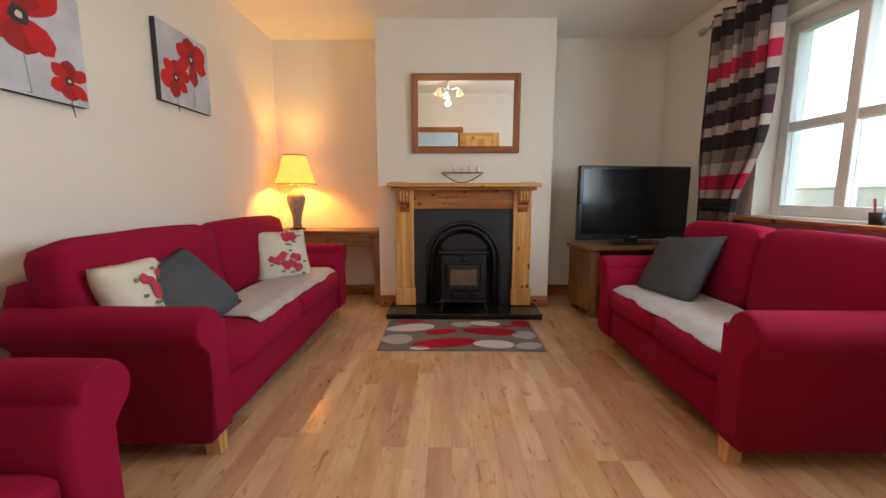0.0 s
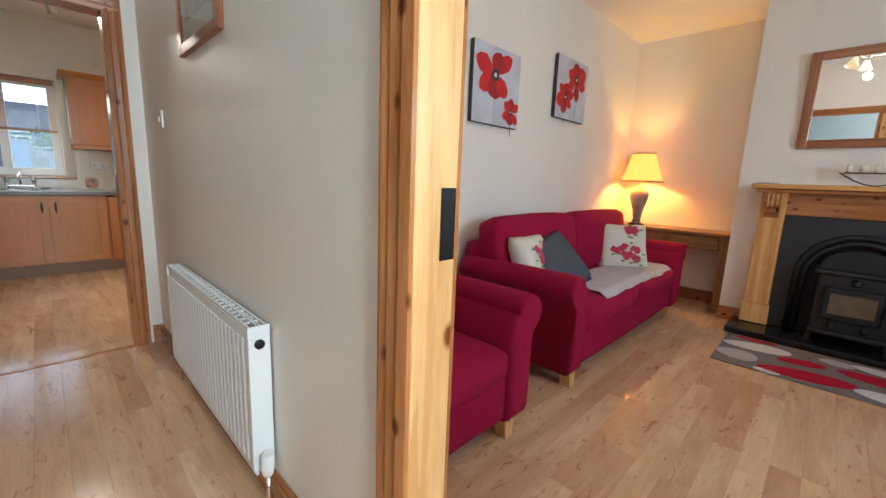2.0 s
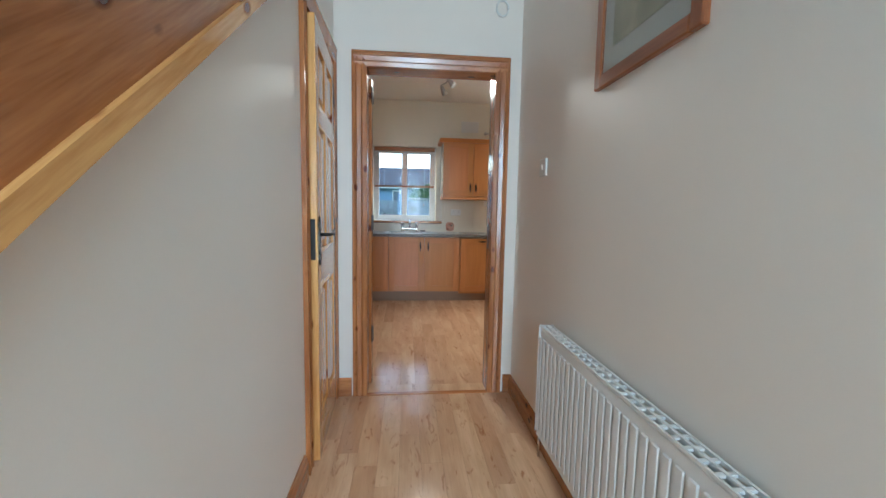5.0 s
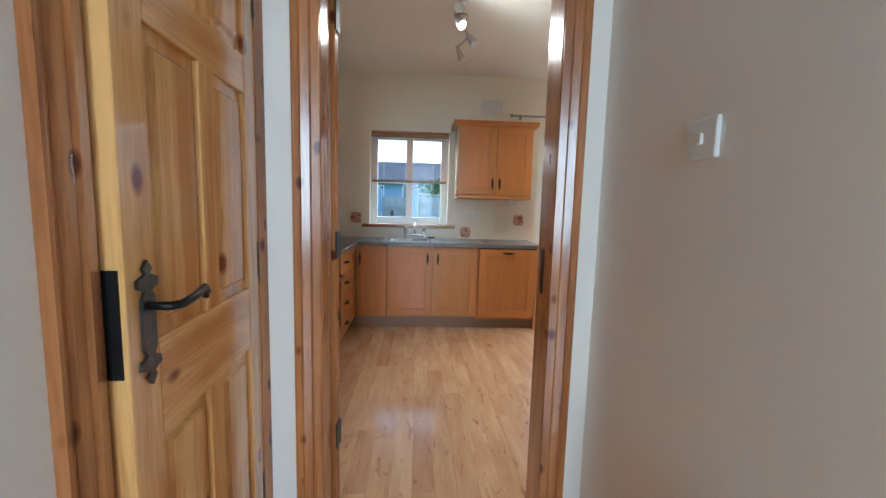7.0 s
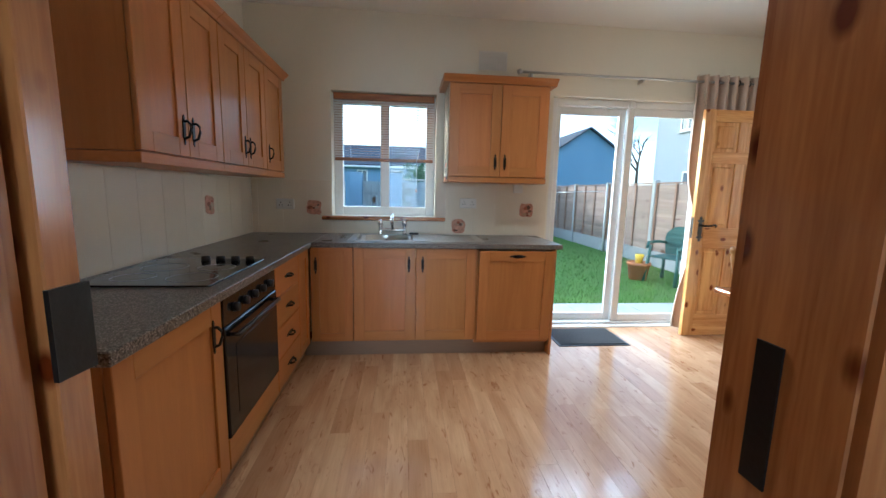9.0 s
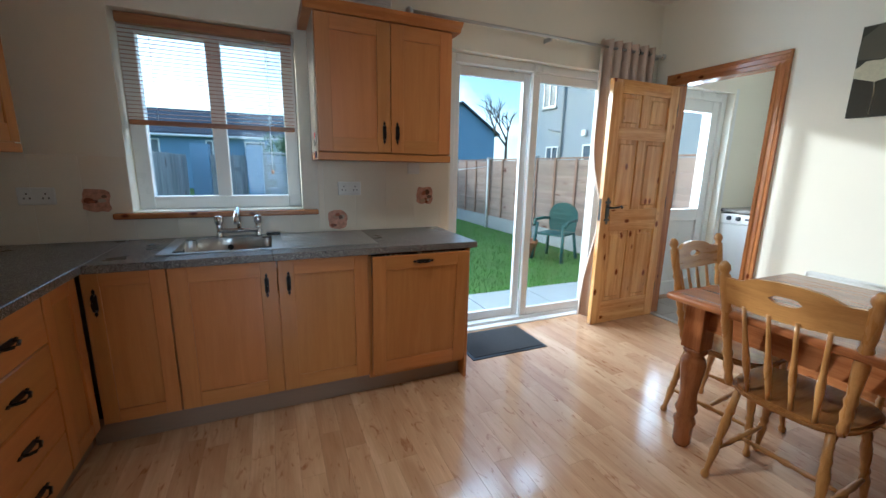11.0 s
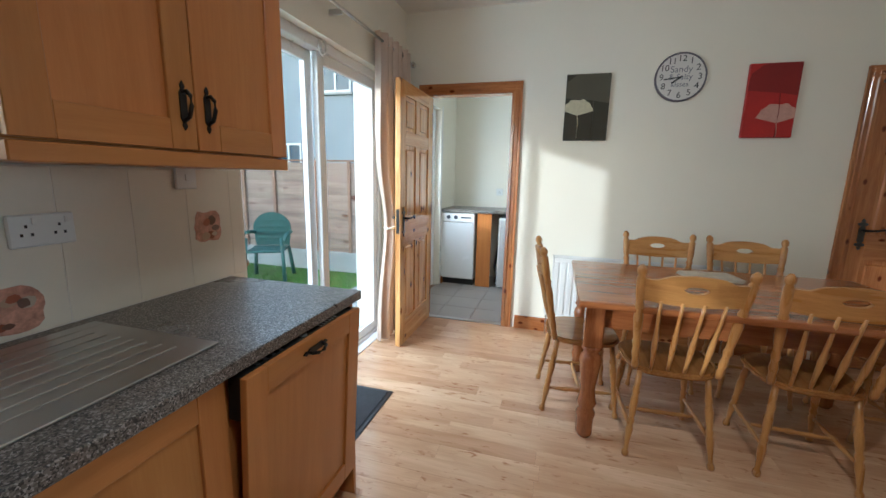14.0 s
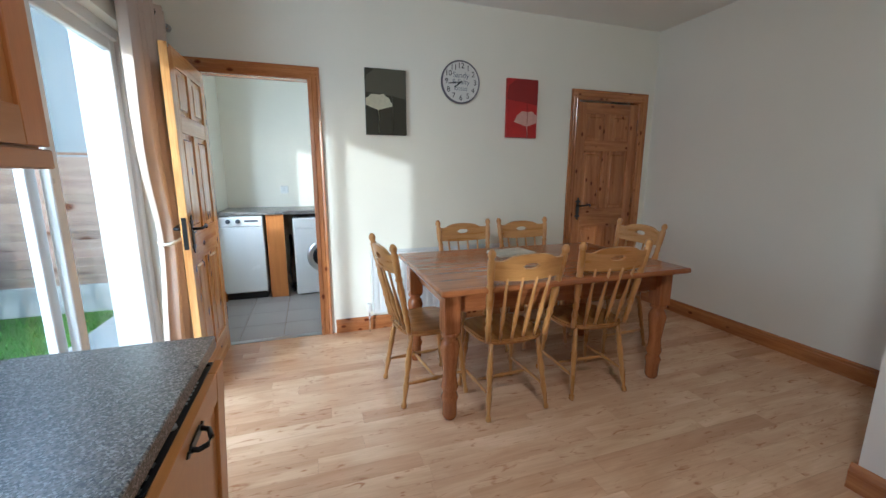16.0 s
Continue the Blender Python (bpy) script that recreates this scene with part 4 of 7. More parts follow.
prism(bm, [(-0.20, 0.545), (0.20, 0.545)] + [(0.20 * math.cos(radians(a)), 0.56 + 0.13 * math.sin(radians(a))) for a in range(10, 180, 20)], 1, -0.05, 0.04)
part("canopy", bm, IRON, st)
d = part("stove_door", B(-0.16, 0.15, -0.185, -0.165, 0.185, 0.43, 0.02, 3), IRON, st)
part("stove_glass", B(-0.125, 0.115, -0.190, -0.184, 0.235, 0.385, 0.003), mat("sooty_glass", (0.10, 0.075, 0.05), 0.12, spread=0.3, scale=12, bump=0), d, "sooty stove glass")
for x in (-0.09, 0.08):
    part("air_control", lathe(bmesh.new(), [(0.024, 0), (0.024, 0.012), (0.012, 0.016), (0.010, 0.03)], Matrix.Translation((x, -0.165, 0.15)) @ pose(0, 0, 0, 90), 14), IRON, st)
part("door_knob", lathe(bmesh.new(), [(0.006, 0), (0.006, 0.03), (0.016, 0.034), (0.014, 0.05)], Matrix.Translation((0.17, -0.165, 0.30)) @ pose(0, 0, 0, 90), 12), IRON, st)
part("crest", lathe(bmesh.new(), [(0.020, 0), (0.030, 0.008), (0.008, 0.014)], Matrix.Translation((0.0, -0.166, 0.475)) @ pose(0, 0, 0, 90), 12), IRON, st)
part("ash_lip", B(-0.21, 0.21, -0.215, -0.15, 0.085, 0.105, 0.006), IRON, st)
for x in (-0.18, 0.18):
    for y in (-0.15, 0.05):
        part("leg", turned(bmesh.new(), (x, y, 0.10), (x * 1.16, y - 0.02, 0.0), [(0.024, 0), (0.018, 0.4), (0.012, 0.7), (0.02, 1.0)]), IRON, st)

# mirror and mantel things
mi = thing("wall_mirror", "rectangular mirror in a reddish wooden frame above the mantel", "mirror", pose(FC + 0.017, 3.730, 1.83, 1.8))
for nm, a, k in (("frame_side", (-0.497, -0.435, -0.03, 0.0, -0.35, 0.35), 2), ("frame_side", (0.435, 0.497, -0.03, 0.0, -0.35, 0.35), 2), ("frame_rail", (-0.435, 0.435, -0.03, 0.0, 0.288, 0.35), 0), ("frame_rail", (-0.435, 0.435, -0.03, 0.0, -0.35, -0.288), 0)):
    part(nm, B(*a, 0.006, 2), MIRRORWOOD[k], mi)
part("mirror_glass", B(-0.436, 0.436, -0.016, -0.010, -0.289, 0.289), MIRROR, mi, "silvered mirror glass")
ch = thing("candle_holder", "black wire boat-shaped holder with five white candles", "candle holder", pose(0.455, 3.62, 1.20))
tubes = bmesh.new()
tube(tubes, [(-0.19 + 0.38 * i / 16, 0, 0.095 - 0.09 * math.sin(math.pi * i / 16)) for i in range(17)], 0.005, 6)
part("bow", tubes, BLACK, ch)
part("tray", B(-0.17, 0.17, -0.02, 0.02, 0.088, 0.096, 0.002), BLACK, ch)
for i in range(5):
    part("candle", lathe(bmesh.new(), [(0.018, 0.096), (0.018, 0.15), (0.014, 0.152)], Matrix.Translation((-0.14 + i * 0.07, 0, 0)), 12), mat("candle_wax_%d" % i, (0.75, 0.70, 0.58), 0.4), ch, "white pillar candle")
for x in (-0.60, 0.58):
    orn = bmesh.new()
    for i in range(5):
        lathe(orn, [(0.003, 0), (0.014, 0.004), (0.012, 0.012), (0.003, 0.016)], pose((i - 2) * 0.03, 0.01 * (i % 2), 0.0), 8)
    solid("mantel_ornament", orn, STEEL, "small silver ornament lying on the mantel shelf", "ornament", pose(FC + x, 3.60, 1.20), "mantel ornaments")

# rug with pebble pattern
rg = thing("rug", "grey hearth rug with red, white and silver pebble shapes", "rug", pose(0.42, 2.965, 0.0, 0, 0, 0))
part("rug_base", B(-0.60, 0.60, -0.335, 0.335, 0.0, 0.010, 0.004), RUGGREY, rg)
peb = [(-0.40, 0.13, 0.20, 0.085, 12, RUGWHITE), (-0.48, -0.13, 0.12, 0.10, -5, RUGSILVER), (-0.12, -0.20, 0.24, 0.09, 12, RUGRED), (-0.15, 0.04, 0.13, 0.06, 16, RUGRED), (0.02, 0.22, 0.09, 0.06, 0, RUGSILVER), (0.24, 0.05, 0.22, 0.085, -8, RUGRED), (0.22, 0.24, 0.13, 0.055, -8, RUGWHITE), (0.24, -0.22, 0.15, 0.075, -6, RUGWHITE), (0.52, 0.23, 0.08, 0.09, 30, RUGRED), (0.50, -0.03, 0.09, 0.085, 0, RUGSILVER), (0.49, -0.25, 0.10, 0.06, 10, RUGSILVER), (-0.42, 0.29, 0.13, 0.03, 0, RUGRED), (0.40, 0.17, 0.05, 0.03, 0, RUGRED), (-0.30, -0.30, 0.07, 0.03, 0, RUGWHITE)]
for cx, cy, a, b, tilt, mt in peb:
    bm, k, c, s = bmesh.new(), 24, math.cos(radians(tilt)), math.sin(radians(tilt))
    pts = []
    for i in range(k):
        u, v = a * math.cos(2 * math.pi * i / k), b * math.sin(2 * math.pi * i / k) * (1 + 0.12 * math.cos(2 * math.pi * i / k))
        pts.append((min(0.597, max(-0.597, cx + u * c - v * s)), min(0.332, max(-0.332, cy + u * s + v * c))))
    prism(bm, pts, 2, 0.010, 0.0125)
    part("pebble", bm, mt, rg)

# console table and lamp
ct = thing("console_table", "dark oak console table with a drawer in the alcove", "table", pose(-0.875, 4.015, 0))
part("tabletop", B(-0.545, 0.545, -0.20, 0.19, 0.715, 0.745, 0.005), CONSOLEW[0], ct)
part("apron", B(-0.49, 0.49, -0.165, 0.165, 0.585, 0.715), CONSOLEW[0], ct)
for x in (-0.24, 0.24):
    dr = part("drawer", B(x - 0.21, x + 0.21, -0.178, -0.165, 0.60, 0.70, 0.003), CONSOLEW[0], ct)
    part("knob", lathe(bmesh.new(), [(0.006, 0), (0.006, 0.012), (0.014, 0.02), (0.010, 0.028)], Matrix.Translation((x, -0.178, 0.65)) @ pose(0, 0, 0, 90), 10), CONSOLEW[0], dr)
for x in (-0.50, 0.50):
    for y in (-0.16, 0.16):
        part("leg", B(x - 0.033, x + 0.033, y - 0.033, y + 0.033, 0.0, 0.715, 0.004), CONSOLEW[2], ct)
    part("stretcher", B(x - 0.015, x + 0.015, -0.13, 0.13, 0.11, 0.16, 0.003), CONSOLEW[1], ct)
tl = thing("table_lamp", "lit table lamp, patterned vase base and amber shade", "lamp", pose(-1.20, 3.95, 0.745))
part("foot", lathe(bmesh.new(), [(0.075, 0), (0.078, 0.012), (0.05, 0.022)], None, 24), BLACK, tl)
part("vase", lathe(bmesh.new(), [(0.045, 0.022), (0.038, 0.06), (0.05, 0.15), (0.085, 0.27), (0.092, 0.32), (0.075, 0.36), (0.035, 0.385), (0.03, 0.41)], None, 24), mat("patterned_porcelain", (0.18, 0.15, 0.14), 0.15, spread=0.45, scale=14, bump=0), tl, "dark and cream patterned vase")
part("stem", lathe(bmesh.new(), [(0.010, 0.41), (0.010, 0.55)], None, 8), STEEL, tl)
bm = bmesh.new()
lathe(bm, [(0.215, 0.455), (0.20, 0.475), (0.155, 0.60), (0.115, 0.735), (0.112, 0.735), (0.152, 0.60), (0.197, 0.475), (0.213, 0.455)], None, 8)
bm.faces.ensure_lookup_table()
bmesh.ops.delete(bm, geom=[f for f in bm.faces if len(f.verts) > 4], context='FACES')
shade_mat = mat("amber_lampshade", (0.75, 0.42, 0.13), 0.8, spread=0.08, scale=20, emit=((1.0, 0.36, 0.05), 0.36))
sh = part("shade", bm, shade_mat, tl, "glowing amber fabric shade")
for z, r in ((0.455, 0.216), (0.735, 0.115)):
    bm = bmesh.new()
    tube(bm, [(r * math.cos(2 * math.pi * i / 8), r * math.sin(2 * math.pi * i / 8), z) for i in range(9)], 0.006, 6)
    part("shade_trim", bm, CONSOLEW[0], sh)

# canvases with poppies


def poppies(y, z, w, h, label, flowers, seed):
    th = thing("poppy_canvas", label, "painting", pose(LX0 + 0.004, y, z, 0, 0, 90), "poppy canvases")
    # local x runs along the wall, -y points into the room
    part("canvas", B(-w / 2, w / 2, -0.032, 0.0, -h / 2, h / 2, 0.002), CANVASEDGE, th)
    part("painted_face", B(-w / 2 + 0.001, w / 2 - 0.001, -0.0345, -0.032, -h / 2 + 0.001, h / 2 - 0.001), CANVAS, th, "grey-blue painted ground")
    rnd = random.Random(seed)
    for cx, cz, r in flowers:
        for k in range(6):
            a = 2 * math.pi * k / 6 + rnd.uniform(-0.25, 0.25) + 0.5
            ln, wd = r * rnd.uniform(0.85, 1.25), r * rnd.uniform(0.28, 0.48)
            bm, pts = bmesh.new(), []
            for i in range(17):
                t = i / 16
                u = ln * (1 - abs(2 * t - 1))
                v = wd * math.sin(math.pi * min(1.0, u / ln) ** 1.35) ** 0.7 * (1 if t < 0.5 else -1) if 0 < u < ln else 0.0
                v += 0.04 * r * rnd.uniform(-1, 1) * (u / ln)
                qx, qz = cx + u * math.cos(a) - v * math.sin(a), cz + 0.92 * (u * math.sin(a) + v * math.cos(a))
                pts.append((max(-w / 2, min(w / 2, qx)), max(-h / 2, min(h / 2, qz))))
            bm.faces.new([bm.verts.new((q[0], -0.0350 - 0.0002 * k, q[1])) for q in pts[:-1]])
            part("petal", bm, POPPYDARK if k in (1, 4) else POPPY, th, "painted red petal")
        for nm, q, mt, y in (("flower_eye", 0.24, CANVASEDGE, -0.0364), ("pollen", 0.09, CREAMCLOTH, -0.0366)):
            bc = bmesh.new()
            blot(bc, cx, cz, r * q, y, seed + 1)
            part(nm, bc, mt, th)
        bs = bmesh.new()
        tube(bs, [(cx, -0.0347, cz - r * 0.8), (cx + 0.012, -0.0347, cz - r * 1.6), (cx - 0.006, -0.0347, max(-h / 2 + 0.01, cz - r * 2.6))], 0.0022, 5)
        part("stem", bs, LEAFPRINT, th)
    return th


poppies(1.715, 1.755, 0.50, 0.49, "canvas of one large and one small red poppy", [(-0.03, 0.07, 0.19), (0.16, -0.14, 0.10)], 2)
poppies(2.735, 1.915, 0.51, 0.48, "canvas of two red poppies on a grey ground", [(0.06, 0.09, 0.16), (-0.11, -0.07, 0.13)], 5)

# television on its stand
TVM = pose(1.98, 3.66, 0, 0, 0, 10)
ts = thing("tv_stand", "oak television stand with an open shelf", "tv stand", TVM)
for a in ((-0.44, -0.41, -0.20, 0.20, 0.06, 0.61), (0.41, 0.44, -0.20, 0.20, 0.06, 0.61)):
    part("side_panel", B(*a, 0.002), CONSOLEW[2], ts)
part("top", B(-0.47, 0.47, -0.23, 0.22, 0.61, 0.645, 0.006), CONSOLEW[0], ts)
part("shelf", B(-0.41, 0.41, -0.19, 0.19, 0.30, 0.325), CONSOLEW[0], ts)
part("shelf", B(-0.41, 0.41, -0.19, 0.19, 0.08, 0.11), CONSOLEW[0], ts)
part("back", B(-0.41, 0.41, 0.185, 0.198, 0.08, 0.61), CONSOLEW[0], ts)
for x in (-0.42, 0.36):
    for y in (-0.19, 0.13):
        part("leg", B(x, x + 0.06, y - 0.012, y + 0.05, 0.0, 0.61, 0.003), CONSOLEW[2], ts)
bx = thing("media_box", "black media player on the stand shelf", "media player", TVM @ pose(-0.05, -0.02, 0.325))
part("case", B(-0.19, 0.19, -0.12, 0.12, 0, 0.055, 0.004), PLASTIC, bx)
part("display", B(-0.05, 0.05, -0.122, -0.12, 0.02, 0.04), SCREEN, bx)
tv = thing("television", "switched-off black flat screen television on an oak stand", "television", TVM @ pose(0.03, -0.06, 0.645, 0, 0, 0))
part("bezel", B(-0.555, 0.555, -0.03, 0.02, 0.045, 0.705, 0.012, 2), PLASTIC, tv)
part("screen", B(-0.52, 0.52, -0.0325, -0.03, 0.10, 0.675), SCREEN, tv, "dark glossy screen")
part("neck", B(-0.06, 0.06, -0.01, 0.02, 0.01, 0.09, 0.004), PLASTIC, tv)
part("foot", lathe(bmesh.new(), [(0.22, 0.0), (0.22, 0.006), (0.19, 0.014), (0.05, 0.02)], Matrix.Diagonal((1, 0.55, 1, 1)), 28), PLASTIC, tv)
part("logo_bar", B(-0.035, 0.035, -0.0325, -0.03, 0.065, 0.075), STEEL, tv)

# curtain by the window


def plaid():
    m = bpy.data.materials.new("plaid_curtain_cloth")
    m.use_nodes = True
    n, l = m.node_tree.nodes, m.node_tree.links
    b = n["Principled BSDF"]
    tc, sp = n.new("ShaderNodeTexCoord"), n.new("ShaderNodeSeparateXYZ")
    l.new(tc.outputs["UV"], sp.inputs[0])

    def bands(sock, scale, stops):
        mm = n.new("ShaderNodeMath")
        mm.operation = 'MULTIPLY'
        mm.inputs[1].default_value = scale
        fr = n.new("ShaderNodeMath")
        fr.operation = 'FRACT'
        l.new(sock, mm.inputs[0]), l.new(mm.outputs[0], fr.inputs[0])
        r = n.new("ShaderNodeValToRGB")
        r.color_ramp.interpolation = 'CONSTANT'
        e = r.color_ramp.elements
        e[0].position, e[0].color = stops[0][0], (*stops[0][1], 1)
        e[1].position, e[1].color = stops[1][0], (*stops[1][1], 1)
        for p, c in stops[2:]:
            e.new(p).color = (*c, 1)
        l.new(fr.outputs[0], r.inputs[0])
        return r.outputs[0]
    plum, grey, cream, blk, crim = (0.045, 0.012, 0.03), (0.20, 0.17, 0.17), (0.48, 0.43, 0.40), (0.018, 0.012, 0.02), (0.50, 0.008, 0.06)
    a = bands(sp.outputs["Y"], 1.2, [(0.0, crim), (0.13, cream), (0.24, grey), (0.36, blk), (0.50, cream), (0.58, plum), (0.72, grey), (0.80, blk), (0.92, cream)])
    c = bands(sp.outputs["X"], 3.2, [(0.0, (1, 1, 1)), (0.30, (0.45, 0.40, 0.42)), (0.48, (0.9, 0.85, 0.85)), (0.62, (0.25, 0.20, 0.24)), (0.82, (0.8, 0.75, 0.78))])
    mx = n.new("ShaderNodeMix")
    mx.data_type, mx.blend_type = 'RGBA', 'MULTIPLY'
    mx.inputs["Factor"].default_value = 0.85
    l.new(a, mx.inputs["A"]), l.new(c, mx.inputs["B"])
    l.new(mx.outputs["Result"], b.inputs["Base Color"])
    b.inputs["Roughness"].default_value = 0.8
    return m


def drape(name, label, material, m, z0, z1, width, folds, depth, tie=None, cloth=1.0, pinch=0.45, shift=0.0):
    """A hung curtain: folds along x, thick cloth, gathered at the tie height."""
    th = thing(name, label, "curtain", m)
    bm = bmesh.new()
    uv = bm.loops.layers.uv.new("cloth")
    nu, nv = folds * 10, 44
    def at(i, j):
        u, v = i / nu, j / nv
        z = z0 + (z1 - z0) * v
        k, sh = 1.0, 0.0
        if tie is not None:
            q = math.exp(-((z - tie) / (0.34 if z > tie else 0.5)) ** 2)
            k, sh = 1 - pinch * q, shift * q
        x = (u - 0.5) * width * k + sh
        y = depth * k ** 0.3 * math.sin(u * folds * 2 * math.pi + 0.35 * math.sin(v * 5)) * (0.55 + 0.45 * math.sin(u * 9.0 + 1.0) ** 2)
        return Vector((x, y, z)), (u * cloth, (z - z0))
    for off in (0.0, 0.003):
        g = [[at(i, j) for j in range(nv + 1)] for i in range(nu + 1)]
        vs = [[bm.verts.new(p[0] + Vector((0, off, 0))) for p in row] for row in g]
        for i in range(nu):
            for j in range(nv):
                f = bm.faces.new((vs[i][j], vs[i + 1][j], vs[i + 1][j + 1], vs[i][j + 1]))
                f.smooth = True
                for lp, (a, b) in zip(f.loops, ((i, j), (i + 1, j), (i + 1, j + 1), (i, j + 1))):
                    lp[uv].uv = g[a][b][1]
    part("cloth", bm, material, th)
    return th


lc = drape("window_curtain", "red, black and cream checked curtain tied back beside the window", plaid(), pose(2.42, 2.99, 0, 0, 0, 90), 0.30, 2.47, 0.72, 6, 0.05, 0.98, 1.5, 0.42, 0.10)
bm = bmesh.new()
tube(bm, [(0.17 * math.cos(2 * math.pi * i / 20) + 0.10, 0.07 * math.sin(2 * math.pi * i / 20), 0.98 + 0.02 * math.sin(2 * math.pi * i / 20)) for i in range(21)], 0.012, 6)
part("tieback", bm, BLACK, lc, "dark tieback cord")
rod = thing("curtain_rod", "dark metal curtain rod over the window", "curtain rod")
part("pole", turned(bmesh.new(), (2.42, 0.6, 2.42), (2.42, 3.42, 2.42), [(0.014, 0), (0.014, 1)]), STEEL, rod)
part("finial", lathe(bmesh.new(), [(0.014, 0), (0.03, 0.02), (0.03, 0.05), (0.008, 0.07)], along((2.42, 3.42, 2.42), (2.42, 4.42, 2.42)), 12), STEEL, rod)
part("bracket", B(2.41, 2.55, 3.36, 3.38, 2.41, 2.43), STEEL, rod)
pot = thing("sill_pot", "small dark pot with pens on the window sill", "pot", pose(2.52, 2.02, 0.945))
part("pot", lathe(bmesh.new(), [(0.03, 0), (0.036, 0.06), (0.033, 0.06), (0.028, 0.008)], None, 16), PLASTIC, pot)
for i, (a, b) in enumerate(((0.01, 0.02), (-0.012, 0.004), (0.0, -0.014))):
    part("pen", turned(bmesh.new(), (a * 0.6, b * 0.6, 0.01), (a * 2, b * 2, 0.13), [(0.003, 0), (0.003, 1)], 6), (BLACK, POPPY, STEEL)[i], pot)

# ceiling lamp, seen in the mirror
cl = thing("ceiling_lamp", "brass ceiling lamp with three glass tulip shades", "ceiling lamp", pose(0.33, 1.30, H))
part("rose", lathe(bmesh.new(), [(0.06, 0), (0.06, -0.02), (0.02, -0.04), (0.015, -0.16)], None, 18), STEEL, cl)
tulip = mat("lit_tulip_glass", (0.8, 0.72, 0.55), 0.4, emit=((1.0, 0.72, 0.35), 0.12))
for k in range(3):
    a = radians(120 * k + 20)
    c, s = math.cos(a), math.sin(a)
    bm = bmesh.new()
    tube(bm, [(0, 0, -0.14), (0.07 * c, 0.07 * s, -0.17), (0.13 * c, 0.13 * s, -0.14), (0.16 * c, 0.16 * s, -0.17)], 0.006, 6)
    arm = part("arm", bm, STEEL, cl)
    bm = bmesh.new()
    lathe(bm, [(0.02, 0.0), (0.035, -0.03), (0.05, -0.07), (0.065, -0.10), (0.06, -0.10), (0.045, -0.07), (0.03, -0.03)], Matrix.Translation((0.16 * c, 0.16 * s, -0.165)) @ pose(0, 0, 0, 18 * s, -18 * c, 0), 14)
    part("shade", bm, tulip, arm, "lit glass tulip shade")

# ---- hall ----
CARPET = mat("stair_carpet", (0.30, 0.34, 0.35), 0.95, spread=0.12, scale=18, bump=0.6, fine=260, spec=0.1)
stt = thing("staircase", "varnished pine staircase with turned balusters", "stairs")
bm = bmesh.new()
X0, X1 = 0.55, -2.70
prism(bm, [(X0, string_z(X0) + 0.04), (X0, string_z(X0) + 0.275), (X1, string_z(X1) + 0.275), (X1, string_z(X1) + 0.04)], 1, -1.15, -1.085)
rot = math.degrees(math.atan(SL))
bmesh.ops.rotate(bm, verts=bm.verts[:], cent=(0, 0, 0), matrix=Matrix.Rotation(-math.atan(SL), 3, 'Y'))
part("string_board", bm, PINE_D[0], stt, "knotty pine string board", pose(0, 0, 0, 0, rot, 0))
for nm, z0, z1, y0, y1, mt in (("string_trim", 0.0, 0.045, -1.14, -1.072, PINE), ("string_cap", 0.265, 0.30, -1.165, -1.068, PINE_D), ("base_rail", 0.30, 0.325, -1.155, -1.085, PINE_D)):
    bm = bmesh.new()
    prism(bm, [(X0, string_z(X0) + z0), (X0, string_z(X0) + z1), (X1, string_z(X1) + z1), (X1, string_z(X1) + z0)], 1, y0, y1)
    bmesh.ops.rotate(bm, verts=bm.verts[:], cent=(0, 0, 0), matrix=Matrix.Rotation(-math.atan(SL), 3, 'Y'))
    part(nm, bm, mt[0], stt, "", pose(0, 0, 0, 0, rot, 0))
bm = bmesh.new()
prism(bm, [(X0, string_z(X0) + 1.02), (X0, string_z(X0) + 1.09), (X1, string_z(X1) + 1.09), (X1, string_z(X1) + 1.02)], 1, -1.15, -1.09)
part("handrail", bm, PINE_D[0], stt)
for i in range(13):
    z = string_z(0.55) + 0.15 + i * 0.19
    x = 0.55 - i * 0.2375
    part("step", B(x - 0.255, x + 0.02, -1.98, -1.15, z - 0.03 - 0.0, z, 0.008), CARPET, stt, "grey-blue carpeted tread")
    part("riser", B(x - 0.012, x, -1.98, -1.15, z - 0.19, z - 0.03), CARPET, stt)
prof = [(0.0155, 0.0), (0.0215, 0.03), (0.0215, 0.05), (0.016, 0.065), (0.024, 0.085), (0.024, 0.10), (0.017, 0.115), (0.021, 0.14), (0.024, 0.22), (0.022, 0.34), (0.017, 0.62), (0.014, 0.80), (0.021, 0.83), (0.015, 0.86), (0.02, 0.93), (0.016, 1.0)]
for i in range(24):
    x = 0.49 - i * 0.12
    if x < -2.6:
        break
    zb = string_z(x) + 0.305
    bm = bmesh.new()
    box(bm, x - 0.0225, x + 0.0225, -1.1425, -1.0975, zb, zb + 0.13, 0.003)
    box(bm, x - 0.0225, x + 0.0225, -1.1425, -1.0975, zb + 0.62, zb + 0.74, 0.003)
    turned(bm, (x, -1.12, zb + 0.13), (x, -1.12, zb + 0.62), prof, 12)
    part("baluster", bm, PINE_L[2], stt, "turned pale pine baluster")


